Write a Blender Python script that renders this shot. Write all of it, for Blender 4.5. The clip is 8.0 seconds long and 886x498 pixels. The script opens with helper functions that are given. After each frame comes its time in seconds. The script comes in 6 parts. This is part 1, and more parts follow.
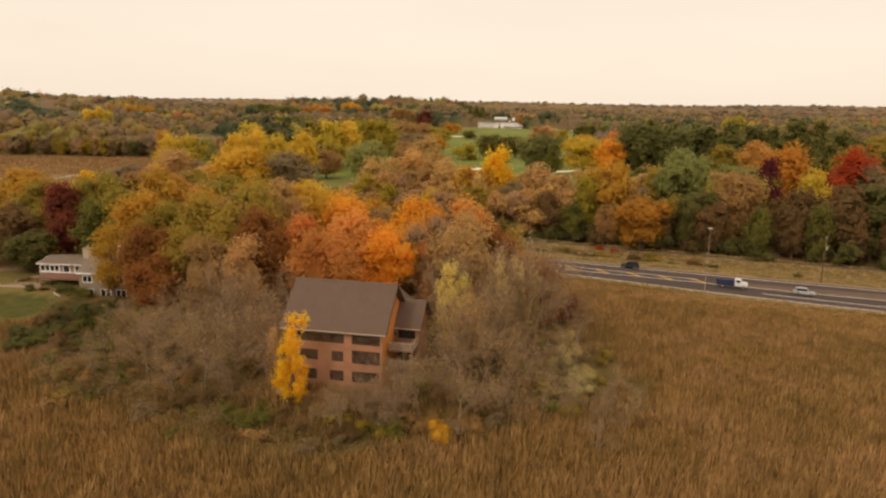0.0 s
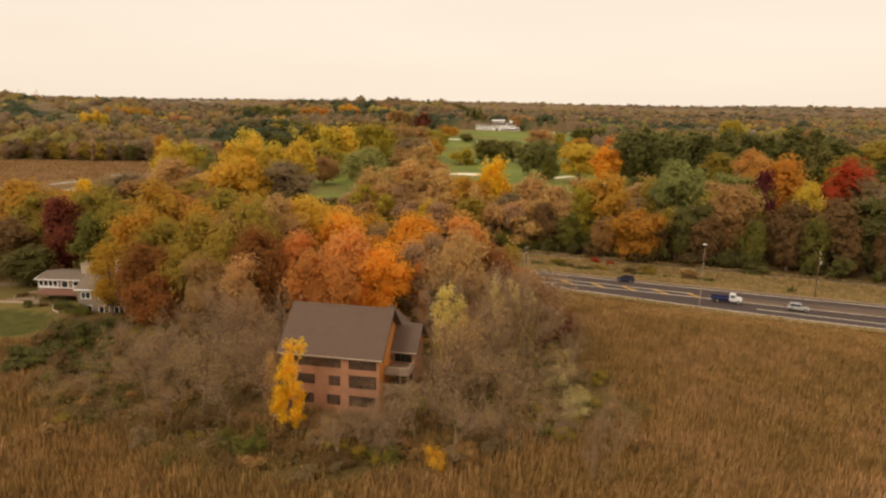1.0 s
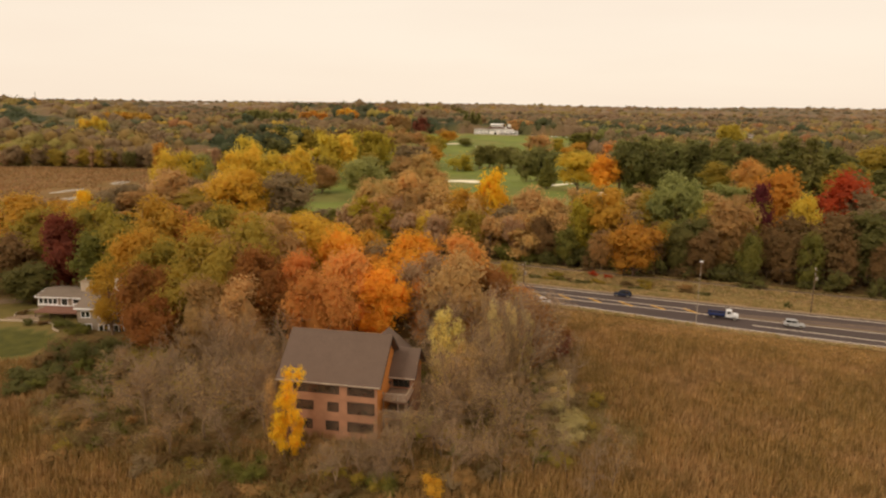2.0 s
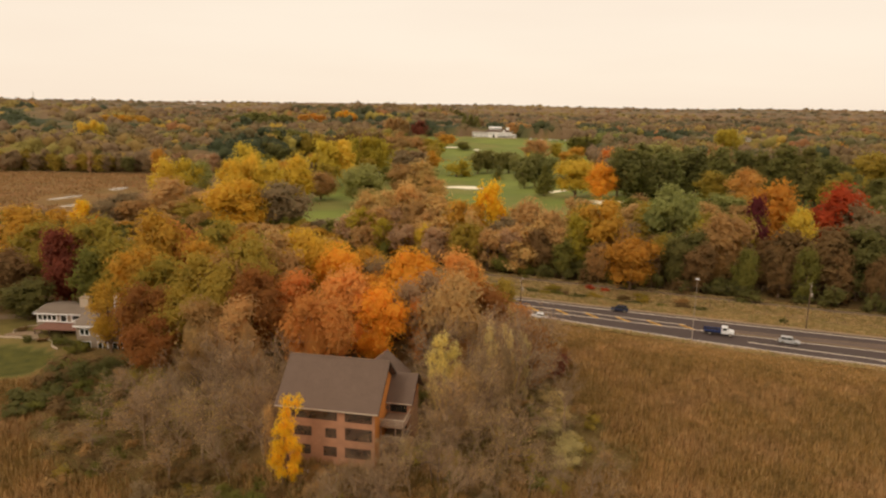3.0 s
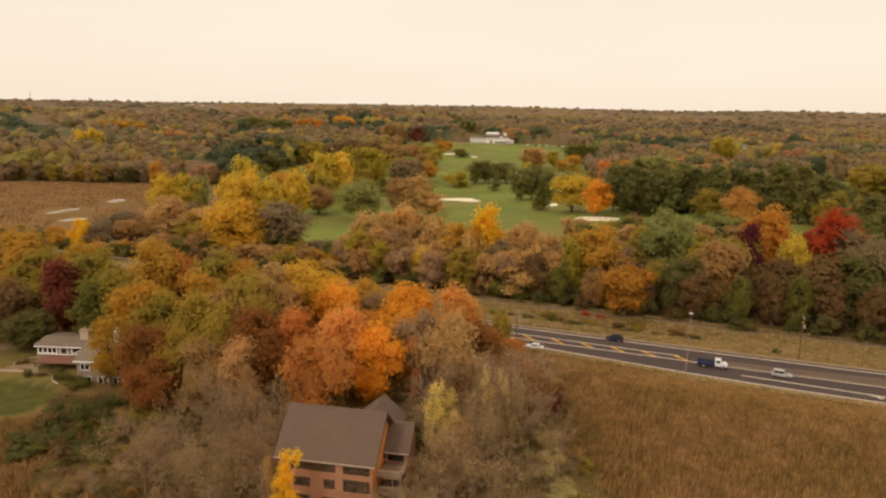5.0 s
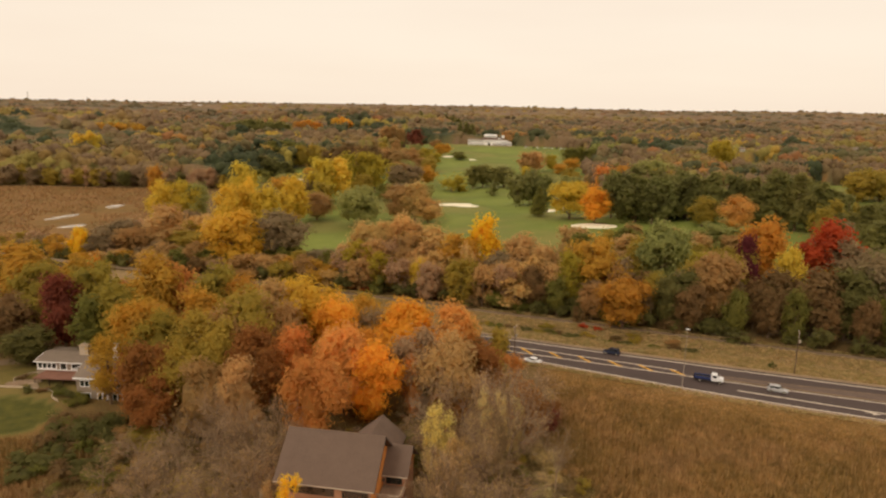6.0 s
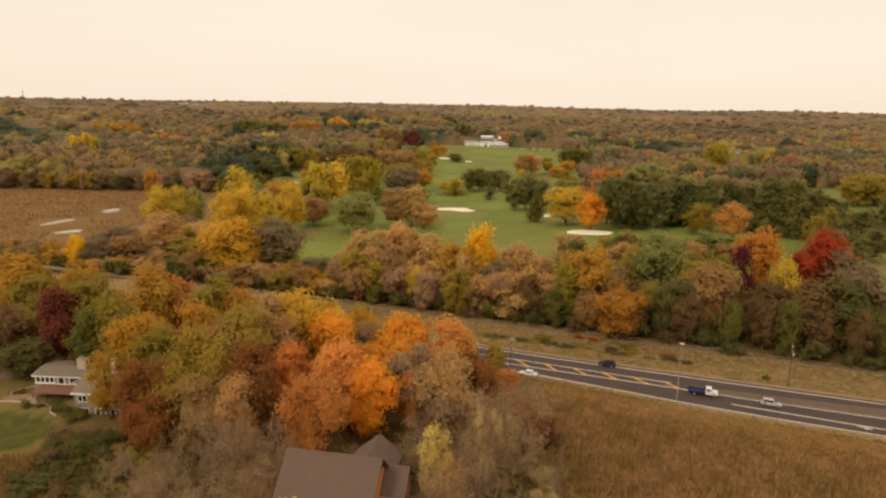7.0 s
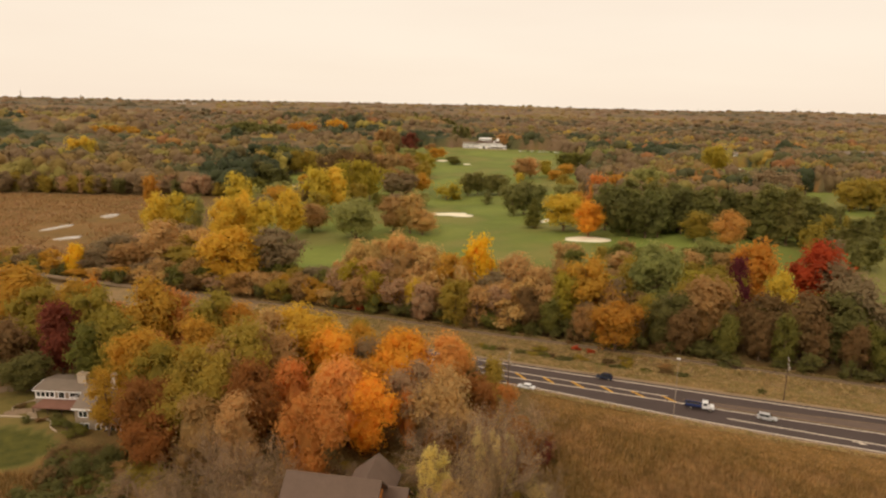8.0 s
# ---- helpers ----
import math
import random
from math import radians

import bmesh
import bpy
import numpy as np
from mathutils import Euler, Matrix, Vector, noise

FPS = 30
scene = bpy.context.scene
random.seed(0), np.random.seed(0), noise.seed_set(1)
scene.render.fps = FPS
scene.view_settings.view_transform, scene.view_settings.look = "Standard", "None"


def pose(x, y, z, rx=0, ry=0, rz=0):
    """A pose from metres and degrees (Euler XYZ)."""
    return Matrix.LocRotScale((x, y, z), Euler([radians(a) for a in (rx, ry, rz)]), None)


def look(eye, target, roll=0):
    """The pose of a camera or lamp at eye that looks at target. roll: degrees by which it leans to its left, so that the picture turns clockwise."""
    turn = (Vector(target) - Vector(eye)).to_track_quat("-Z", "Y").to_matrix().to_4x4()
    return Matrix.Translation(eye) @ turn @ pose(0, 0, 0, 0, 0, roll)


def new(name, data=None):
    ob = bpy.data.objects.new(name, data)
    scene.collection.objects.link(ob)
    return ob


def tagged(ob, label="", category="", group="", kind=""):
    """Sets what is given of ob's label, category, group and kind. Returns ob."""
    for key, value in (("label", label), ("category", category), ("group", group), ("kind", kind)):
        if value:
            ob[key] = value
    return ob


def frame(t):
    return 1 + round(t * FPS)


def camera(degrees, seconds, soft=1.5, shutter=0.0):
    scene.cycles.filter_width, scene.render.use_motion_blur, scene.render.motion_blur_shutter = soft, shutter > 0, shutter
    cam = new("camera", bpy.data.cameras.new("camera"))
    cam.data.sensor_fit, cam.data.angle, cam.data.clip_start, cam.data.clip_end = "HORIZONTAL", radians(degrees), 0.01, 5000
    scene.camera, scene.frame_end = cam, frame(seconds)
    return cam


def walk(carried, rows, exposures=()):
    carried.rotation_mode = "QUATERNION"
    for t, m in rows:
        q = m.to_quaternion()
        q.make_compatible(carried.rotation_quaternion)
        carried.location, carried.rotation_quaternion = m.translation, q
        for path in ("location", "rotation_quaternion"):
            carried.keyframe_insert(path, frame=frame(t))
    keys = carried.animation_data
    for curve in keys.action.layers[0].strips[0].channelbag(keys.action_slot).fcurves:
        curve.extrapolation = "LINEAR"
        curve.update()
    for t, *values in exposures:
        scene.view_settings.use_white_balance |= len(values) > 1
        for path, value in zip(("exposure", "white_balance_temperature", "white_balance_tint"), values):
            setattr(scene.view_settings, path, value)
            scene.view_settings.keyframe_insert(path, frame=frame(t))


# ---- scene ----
cam = camera(64.3, 8.0, soft=2.3)
PATH = [
    (0.0, -0.15, 0.20, 42.83, 78.060, -0.974, -0.055),
    (0.5, -0.05, 0.05, 44.81, 78.035, -0.974, -0.216),
    (1.0, 0.02, -0.01, 46.65, 78.040, -1.027, -0.237),
    (1.5, 0.10, -0.08, 48.53, 78.131, -0.963, -0.272),
    (3.0, 0.27, -0.19, 54.59, 78.158, -1.037, -0.468),
    (3.5, 0.28, -0.23, 56.66, 78.131, -1.097, -0.494),
    (4.0, 0.22, -0.28, 58.74, 78.153, -1.114, -0.595),
    (4.5, 0.26, -0.30, 60.80, 78.160, -1.130, -0.624),
    (6.0, 0.16, -0.35, 66.97, 78.093, -1.204, -0.800),
    (6.5, 0.15, -0.40, 68.95, 78.050, -1.208, -0.927),
    (7.0, 0.04, -0.51, 71.04, 77.967, -1.301, -1.076),
    (7.5, -0.02, -0.65, 73.01, 77.945, -1.314, -1.157),
    (8.0, -0.13, -0.71, 75.07, 77.911, -1.370, -1.212),
]
walk(cam, [(t, pose(x, y, z, rx, ry, rz)) for t, x, y, z, rx, ry, rz in PATH])

# ---------------------------------------------------------------- light
world = bpy.data.worlds.new("overcast_sky")
scene.world = world
world.use_nodes = True
wn, wl = world.node_tree.nodes, world.node_tree.links
wn.clear()
w_out = wn.new("ShaderNodeOutputWorld")
w_bg = wn.new("ShaderNodeBackground")
w_sky = wn.new("ShaderNodeTexSky")
w_sky.sky_type, w_sky.sun_disc = "NISHITA", False
w_sky.sun_elevation, w_sky.sun_rotation = radians(32), radians(215)
w_dim = wn.new("ShaderNodeMix")
w_dim.data_type, w_dim.blend_type = "RGBA", "MULTIPLY"
w_dim.inputs[0].default_value = 1.0
w_dim.inputs[7].default_value = (0.08, 0.08, 0.08, 1)
w_co = wn.new("ShaderNodeTexCoord")
w_map = wn.new("ShaderNodeMapping")
w_map.inputs["Scale"].default_value = (1.0, 1.0, 7.0)
w_noise = wn.new("ShaderNodeTexNoise")
w_noise.inputs["Scale"].default_value, w_noise.inputs["Detail"].default_value = 1.6, 4
w_ramp = wn.new("ShaderNodeValToRGB")
w_ramp.color_ramp.elements[0].position, w_ramp.color_ramp.elements[1].position = 0.3, 0.7
w_ramp.color_ramp.elements[0].color = (0.955, 0.785, 0.625, 1)
w_ramp.color_ramp.elements[1].color = (1.0, 0.85, 0.685, 1)
w_mix = wn.new("ShaderNodeMix")
w_mix.data_type = "RGBA"
w_mix.inputs[0].default_value = 0.93
wl.new(w_co.outputs["Generated"], w_map.inputs["Vector"])
wl.new(w_map.outputs[0], w_noise.inputs["Vector"])
wl.new(w_noise.outputs[0], w_ramp.inputs[0])
wl.new(w_sky.outputs[0], w_dim.inputs[6])
wl.new(w_dim.outputs[2], w_mix.inputs[6])
wl.new(w_ramp.outputs[0], w_mix.inputs[7])
wl.new(w_mix.outputs[2], w_bg.inputs["Color"])
wl.new(w_bg.outputs[0], w_out.inputs[0])
w_bg.inputs["Strength"].default_value = 1.05

sun = new("sun", bpy.data.lights.new("sun", "SUN"))
sun.data.energy, sun.data.angle, sun.data.color = 1.0, radians(14), (1.0, 0.86, 0.7)
sun.matrix_world = look((-60, -80, 90), (0, 0, 0))

# ---------------------------------------------------------------- small tools


def lin(r, g, b):
    """Linear colour from 0..255 screen values."""
    return tuple(((c / 255 + 0.055) / 1.055) ** 2.4 if c > 10 else c / 255 / 12.92 for c in (r, g, b))


def smooth(a, b, x):
    k = np.clip((np.asarray(x, float) - a) / (b - a), 0, 1)
    return k * k * (3 - 2 * k)


def hash2(i, j, seed):
    v = np.sin(i * 127.1 + j * 311.7 + seed * 74.7) * 43758.5453
    return v - np.floor(v)


def vnoise(x, y, seed=0.0):
    """Value noise in 0..1, smooth, cells of one unit."""
    x, y = np.asarray(x, float), np.asarray(y, float)
    i, j = np.floor(x), np.floor(y)
    u, v = x - i, y - j
    u, v = u * u * (3 - 2 * u), v * v * (3 - 2 * v)
    a = hash2(i, j, seed) * (1 - u) + hash2(i + 1, j, seed) * u
    b = hash2(i, j + 1, seed) * (1 - u) + hash2(i + 1, j + 1, seed) * u
    return a * (1 - v) + b * v


def fnoise(x, y, seed=0.0):
    return (vnoise(x, y, seed) + 0.5 * vnoise(np.asarray(x) * 2.1, np.asarray(y) * 2.1, seed + 3) + 0.25 * vnoise(np.asarray(x) * 4.3, np.asarray(y) * 4.3, seed + 5)) / 1.75


def mesh_of(name, verts, faces, mats=()):
    me = bpy.data.meshes.new(name)
    me.from_pydata(verts if isinstance(verts, list) else verts.tolist(), [], faces if isinstance(faces, list) else faces.tolist())
    for m in mats:
        me.materials.append(m)
    return me


def from_bm(name, bm, mats=(), smooth_shade=False):
    me = bpy.data.meshes.new(name)
    bmesh.ops.recalc_face_normals(bm, faces=bm.faces)
    bm.to_mesh(me)
    bm.free()
    for m in mats:
        me.materials.append(m)
    if smooth_shade:
        me.shade_smooth()
    return me


def part(name, bm, material, parent, label=""):
    ob = new(name, from_bm(name, bm, (material,)))
    ob.parent = parent
    if label:
        ob["label"] = label
    return ob


def box(bm, x0, y0, z0, x1, y1, z1, bevel=0.0):
    r = bmesh.ops.create_cube(bm, size=1)
    bmesh.ops.scale(bm, vec=(x1 - x0, y1 - y0, z1 - z0), verts=r["verts"])
    bmesh.ops.translate(bm, vec=((x0 + x1) / 2, (y0 + y1) / 2, (z0 + z1) / 2), verts=r["verts"])
    if bevel:
        edges = list({e for v in r["verts"] for e in v.link_edges})
        bmesh.ops.bevel(bm, geom=edges, offset=bevel, segments=2, affect="EDGES", profile=0.5)
    return bm


def boxes(*rows, bevel=0.0):
    bm = bmesh.new()
    for r in rows:
        box(bm, *r, bevel=bevel)
    return bm


def tube(verts, faces, pts, radii, sides=6):
    """Add a tapered tube along pts to the lists."""
    base = len(verts)
    pts = [Vector(p) for p in pts]
    for k, p in enumerate(pts):
        d = (pts[min(k + 1, len(pts) - 1)] - pts[max(k - 1, 0)]).normalized()
        a = d.orthogonal().normalized()
        b = d.cross(a)
        for s in range(sides):
            q = 2 * math.pi * s / sides
            verts.append(tuple(p + radii[k] * (math.cos(q) * a + math.sin(q) * b)))
    for k in range(len(pts) - 1):
        for s in range(sides):
            i, j = base + k * sides + s, base + k * sides + (s + 1) % sides
            faces.append((i, j, j + sides, i + sides))
    top = base + (len(pts) - 1) * sides
    faces.append(tuple(range(top, top + sides)))


# ---------------------------------------------------------------- materials


def material(name, rough=0.8):
    m = bpy.data.materials.new(name)
    m.use_nodes = True
    b = m.node_tree.nodes["Principled BSDF"]
    b.inputs["Roughness"].default_value = rough
    b.inputs["Specular IOR Level"].default_value = 0.25
    return m, m.node_tree.nodes, m.node_tree.links, b


def noise_node(n, l, scale, detail=3, coord="Object", stretch=None):
    co = n.new("ShaderNodeTexCoord")
    t = n.new("ShaderNodeTexNoise")
    t.inputs["Scale"].default_value, t.inputs["Detail"].default_value = scale, detail
    if stretch:
        mp = n.new("ShaderNodeMapping")
        mp.inputs["Scale"].default_value = stretch
        l.new(co.outputs[coord], mp.inputs["Vector"])
        l.new(mp.outputs[0], t.inputs["Vector"])
    else:
        l.new(co.outputs[coord], t.inputs["Vector"])
    return t.outputs[0]


def ramp(n, l, fac, *stops):
    r = n.new("ShaderNodeValToRGB")
    while len(r.color_ramp.elements) < len(stops):
        r.color_ramp.elements.new(0.5)
    for e, (pos, col) in zip(r.color_ramp.elements, stops):
        e.position, e.color = pos, (*col, 1)
    l.new(fac, r.inputs[0])
    return r.outputs[0]


def mix(n, l, fac, a, b, mode="MIX"):
    m = n.new("ShaderNodeMix")
    m.data_type, m.blend_type = "RGBA", mode
    for sock, v in ((m.inputs[0], fac), (m.inputs[6], a), (m.inputs[7], b)):
        if isinstance(v, (int, float)):
            sock.default_value = v
        elif isinstance(v, tuple):
            sock.default_value = (*v, 1)
        else:
            l.new(v, sock)
    return m.outputs[2]


def bump(n, l, b, height, strength=0.4, dist=0.05):
    k = n.new("ShaderNodeBump")
    k.inputs["Strength"].default_value, k.inputs["Distance"].default_value = strength, dist
    l.new(height, k.inputs["Height"])
    l.new(k.outputs[0], b.inputs["Normal"])


def mul(c, f):
    return tuple(min(v * f, 0.95) for v in c)


def surface(name, col, rough=0.7, scale=3.0, vary=0.18, metal=0.0, fine=30.0):
    """A plain painted, wooden or mineral surface with broad and fine variation."""
    m, n, l, b = material(name, rough)
    broad = ramp(n, l, noise_node(n, l, scale, 4), (0.3, mul(col, 1 - vary)), (0.7, mul(col, 1 + vary)))
    fin = noise_node(n, l, fine, 2)
    l.new(mix(n, l, 0.35, broad, ramp(n, l, fin, (0.3, mul(col, 0.7)), (0.7, mul(col, 1.25)))), b.inputs["Base Color"])
    b.inputs["Metallic"].default_value = metal
    bump(n, l, b, fin, 0.15, 0.01)
    return m


LEAF_GAIN = 1.75


def leaves(name, *cols):
    """Foliage: two or three colours (0..255) mixed leaf by leaf and tree by tree, partly translucent."""
    m, n, l, b = material(name, 0.75)
    cs = []
    for c in cols:
        r, g, bl = lin(*c)
        cs.append(mul((r, 1.15 * g * (r / g) ** (0.18 * float(smooth(2.0, 3.6, r / g))), bl * (r / bl) ** 0.18), LEAF_GAIN))
    geo, info = n.new("ShaderNodeNewGeometry"), n.new("ShaderNodeObjectInfo")
    stops = [(k / max(len(cs) - 1, 1), c) for k, c in enumerate(cs)]
    per_leaf = ramp(n, l, geo.outputs["Random Per Island"], *stops)
    per_patch = ramp(n, l, noise_node(n, l, 0.45, 2), *[(0.3 + 0.4 * p, c) for p, c in stops])
    c = mix(n, l, 0.72, per_leaf, per_patch)
    c = mix(n, l, 1.0, c, ramp(n, l, info.outputs["Random"], (0.0, (0.8, 0.86, 0.85)), (1.0, (1.0, 0.98, 1.0))), "MULTIPLY")
    l.new(c, b.inputs["Base Color"])
    tr = n.new("ShaderNodeBsdfTranslucent")
    l.new(c, tr.inputs["Color"])
    ms = n.new("ShaderNodeMixShader")
    ms.inputs[0].default_value = 0.58
    l.new(b.outputs[0], ms.inputs[1])
    l.new(tr.outputs[0], ms.inputs[2])
    l.new(ms.outputs[0], n["Material Output"].inputs["Surface"])
    return m


LEAF = {
    "burgundy": leaves("leaves_burgundy", (102, 40, 30), (122, 52, 36), (86, 36, 30)),
    "purple": leaves("leaves_purple", (82, 26, 34), (105, 36, 40), (66, 24, 32)),
    "red": leaves("leaves_red", (152, 42, 20), (172, 56, 24), (130, 40, 22)),
    "bright": leaves("leaves_bright_orange", (200, 120, 30), (216, 136, 36), (176, 100, 30)),
    "orange": leaves("leaves_orange", (160, 104, 30), (178, 120, 36), (138, 88, 30)),
    "rust": leaves("leaves_rust", (166, 102, 46), (182, 114, 50), (146, 90, 42)),
    "rustdark": leaves("leaves_dark_rust", (124, 70, 32), (140, 80, 34), (104, 60, 30)),
    "gold": leaves("leaves_gold", (184, 134, 36), (200, 148, 40), (160, 114, 34)),
    "yellow": leaves("leaves_yellow", (174, 140, 40), (190, 154, 46), (154, 124, 40)),
    "lemon": leaves("leaves_clear_yellow", (214, 142, 20), (230, 158, 26), (196, 124, 22)),
    "paleyellow": leaves("leaves_pale_yellow", (170, 148, 90), (190, 162, 82), (148, 130, 82)),
    "ochre": leaves("leaves_ochre", (160, 116, 34), (178, 130, 38), (136, 100, 34)),
    "olive": leaves("leaves_olive", (132, 110, 38), (152, 122, 40), (110, 94, 38)),
    "yellowgreen": leaves("leaves_yellow_green", (138, 116, 32), (158, 132, 36), (114, 98, 34)),
    "green": leaves("leaves_green", (98, 90, 36), (114, 102, 40), (82, 78, 34)),
    "palegreen": leaves("leaves_pale_green", (130, 120, 64), (144, 132, 72), (110, 104, 58)),
    "sage": leaves("leaves_sage", (170, 142, 92), (184, 156, 104), (148, 124, 82)),
    "darkgreen": leaves("leaves_dark_green", (90, 82, 40), (104, 92, 44), (76, 70, 36)),
    "pine": leaves("needles_dark", (104, 94, 46), (118, 104, 50), (90, 84, 42)),
    "pinegrey": leaves("needles_grey_green", (106, 98, 50), (120, 108, 56), (92, 88, 46)),
    "brown": leaves("leaves_brown", (144, 108, 62), (160, 119, 66), (124, 95, 57)),
    "umber": leaves("leaves_umber", (108, 80, 46), (122, 90, 50), (92, 70, 42)),
    "tan": leaves("leaves_tan", (162, 124, 74), (178, 136, 80), (140, 108, 68)),
    "fawn": leaves("leaves_fawn", (166, 132, 74), (182, 142, 82), (150, 120, 68)),
    "tanorange": leaves("leaves_tan_orange", (180, 124, 58), (196, 138, 62), (156, 108, 54)),
    "greybrown": leaves("leaves_grey_brown", (124, 100, 71), (138, 110, 77), (106, 88, 65)),
    "mauve": leaves("twigs_mauve", (150, 117, 85), (164, 126, 91), (134, 105, 79)),
}
BARK = surface("bark", lin(126, 104, 82), 0.9, 1.5, 0.3, fine=12)
BARK_PALE = surface("pale_bark", lin(148, 124, 97), 0.9, 1.5, 0.25, fine=12)
ASPHALT = surface("worn_asphalt", lin(80, 68, 64), 0.85, 0.12, 0.14, fine=6)
SHOULDER = surface("gravel_shoulder", lin(146, 124, 96), 0.95, 0.3, 0.2, fine=8)
LANE_OLD = surface("old_asphalt", lin(128, 108, 84), 0.9, 0.2, 0.16, fine=6)
WHITE_LINE = surface("white_road_paint", lin(214, 200, 180), 0.7, 0.5, 0.15)
YELLOW_LINE = surface("yellow_road_paint", lin(226, 170, 56), 0.7, 0.5, 0.12)
CONCRETE = surface("concrete", lin(104, 88, 78), 0.9, 0.4, 0.2, fine=5)
ROOF_MAT = surface("brown_shingle", lin(108, 90, 78), 0.9, 0.6, 0.1, fine=7)
WOOD_WALL = surface("red_cedar_siding", lin(172, 126, 96), 0.75, 0.8, 0.18, fine=9)
WOOD_GABLE = surface("orange_cedar_siding", lin(206, 134, 66), 0.7, 0.8, 0.12, fine=9)
DARK_TRIM = surface("dark_brown_trim", lin(64, 50, 40), 0.6, 1.0, 0.15)
PALE_TRIM = surface("pale_trim", lin(190, 172, 150), 0.6, 1.0, 0.1)
DECK_WOOD = surface("weathered_deck", lin(140, 116, 96), 0.85, 1.0, 0.2, fine=8)
WHITE_PAINT = surface("white_paint", lin(252, 248, 242), 0.55, 1.0, 0.06)
GREY_SIDING = surface("grey_siding", lin(150, 134, 116), 0.75, 0.8, 0.1)
GREY_ROOF = surface("grey_shingle", lin(132, 118, 104), 0.9, 0.6, 0.1, fine=7)
PATIO_STONE = surface("brown_flagstone", lin(140, 118, 94), 0.9, 1.2, 0.25, fine=4)
BRICK_DECK = surface("red_brown_deck", lin(134, 96, 80), 0.85, 0.8, 0.15)
STONE = surface("pale_stone", lin(166, 146, 120), 0.9, 1.2, 0.2, fine=6)
SAND = surface("pale_sand", lin(248, 236, 206), 0.95, 0.1, 0.06, fine=3)
METAL_GREY = surface("galvanised_steel", lin(176, 164, 148), 0.45, 1.0, 0.1, metal=0.1)
POLE_WOOD = surface("pole_wood", lin(112, 92, 72), 0.9, 1.0, 0.2)
WIRE = surface("wire", lin(60, 54, 46), 0.5, 1.0, 0.1)
RUBBER = surface("rubber", (0.02, 0.02, 0.02), 0.8, 3.0, 0.2)
CAR_BLACK = surface("black_car_paint", (0.018, 0.018, 0.022), 0.25, 2.0, 0.1)
CAR_NAVY = surface("navy_car_paint", (0.03, 0.035, 0.06), 0.25, 2.0, 0.1)
CAR_SILVER = surface("silver_car_paint", (0.5, 0.5, 0.5), 0.3, 2.0, 0.05, metal=0.3)
CAR_WHITE = surface("white_car_paint", (0.8, 0.8, 0.8), 0.3, 2.0, 0.05)
BLUE_BED = surface("blue_truck_paint", (0.03, 0.045, 0.14), 0.4, 2.0, 0.1)
LAMP_RED, _n, _l, _b = material("red_lens", 0.2)
_b.inputs["Base Color"].default_value = (0.4, 0.02, 0.01, 1)
LAMP_CLEAR, _n, _l, _b = material("clear_lens", 0.15)
_b.inputs["Base Color"].default_value = (0.7, 0.7, 0.68, 1)
GLASS, _n, _l, _b = material("dark_window_glass", 0.06)
_b.inputs["Base Color"].default_value = (0.015, 0.017, 0.016, 1)
_b.inputs["Specular IOR Level"].default_value = 0.6
_l.new(ramp(_n, _l, noise_node(_n, _l, 0.8, 1), (0.3, (0.01, 0.012, 0.011)), (0.7, (0.035, 0.04, 0.032))), _b.inputs["Base Color"])
WATER, _n, _l, _b = material("still_water", 0.12)
# Pale tan base: muddy water with the sky's reflection painted in.
_b.inputs["Base Color"].default_value = (0.42, 0.34, 0.25, 1)
_b.inputs["Specular IOR Level"].default_value = 0.5
bump(_n, _l, _b, noise_node(_n, _l, 1.5, 2), 0.05, 0.02)

# ---------------------------------------------------------------- the lie of the land


def road_near(x):
    return np.interp(x, (-420, 30, 50, 62, 70.5, 84, 103, 400), (352, 174.1, 164.2, 158.2, 154.3, 148.4, 140.9, 0))


def road_far(x):
    return np.interp(x, (-420, 16.3, 42.5, 61.4, 78, 111.4, 400), (363.5, 194.2, 184, 177.1, 170.7, 158.7, 46))


def lane_far(x):
    """Middle of the old lane along the far trees."""
    return np.interp(x, (-420, -152, -20, 18, 56, 75, 90, 124, 400), (378, 281.5, 234.5, 219, 205, 197.2, 191, 178.8, 72))


def ground_z(x, y):
    x, y = np.asarray(x, float), np.asarray(y, float)
    r = np.hypot(x, y)
    z = 2.4 * np.exp(-(((x + 12) / 17) ** 2 + ((y - 103) / 13) ** 2) ** 2)
    z = z - 1.5 * smooth(250, 420, y) * (1 - smooth(900, 1000, y))
    z = z - 2.6 * smooth(-95, -160, x) * smooth(225, 300, y) * (1 - smooth(540, 640, y))
    z = z + 4.5 * np.exp(-((x - 95) / 190) ** 2 - ((y - 1060) / 150) ** 2)
    z = z + 26 * smooth(-370, -250, x) * (1 - smooth(10, 90, x)) * np.exp(-((y - 1400) / 170) ** 2)
    z = z + 25.5 * np.exp(-((x + 600) / 210) ** 2 - ((y - 1010) / 190) ** 2)
    z = z + 11 * np.exp(-((x - 140) / 92) ** 2 - ((y - 338) / 88) ** 2) * smooth(lane_far(x) + 6, lane_far(x) + 45, y)
    far = smooth(1500, 4700, r)
    bearing = np.degrees(np.arctan2(x, np.maximum(y, 1.0)))
    z = z + far * np.interp(bearing, (-30, -12, 2, 20, 28, 34), (15, 16, 23, 25, 36, 33)) + (fnoise(x / 420, y / 420, 7) - 0.5) * 8 * smooth(1300, 2200, r) + (fnoise(x / 700, y / 900, 19) - 0.5) * 14 * smooth(2600, 4000, r)
    roll = (fnoise(x / 60, y / 60, 11) - 0.5) * 2.2 * smooth(260, 380, y)
    return z + roll * np.where(x < -130, 0.15, 1.0)


def gz(x, y):
    return float(ground_z(x, y))


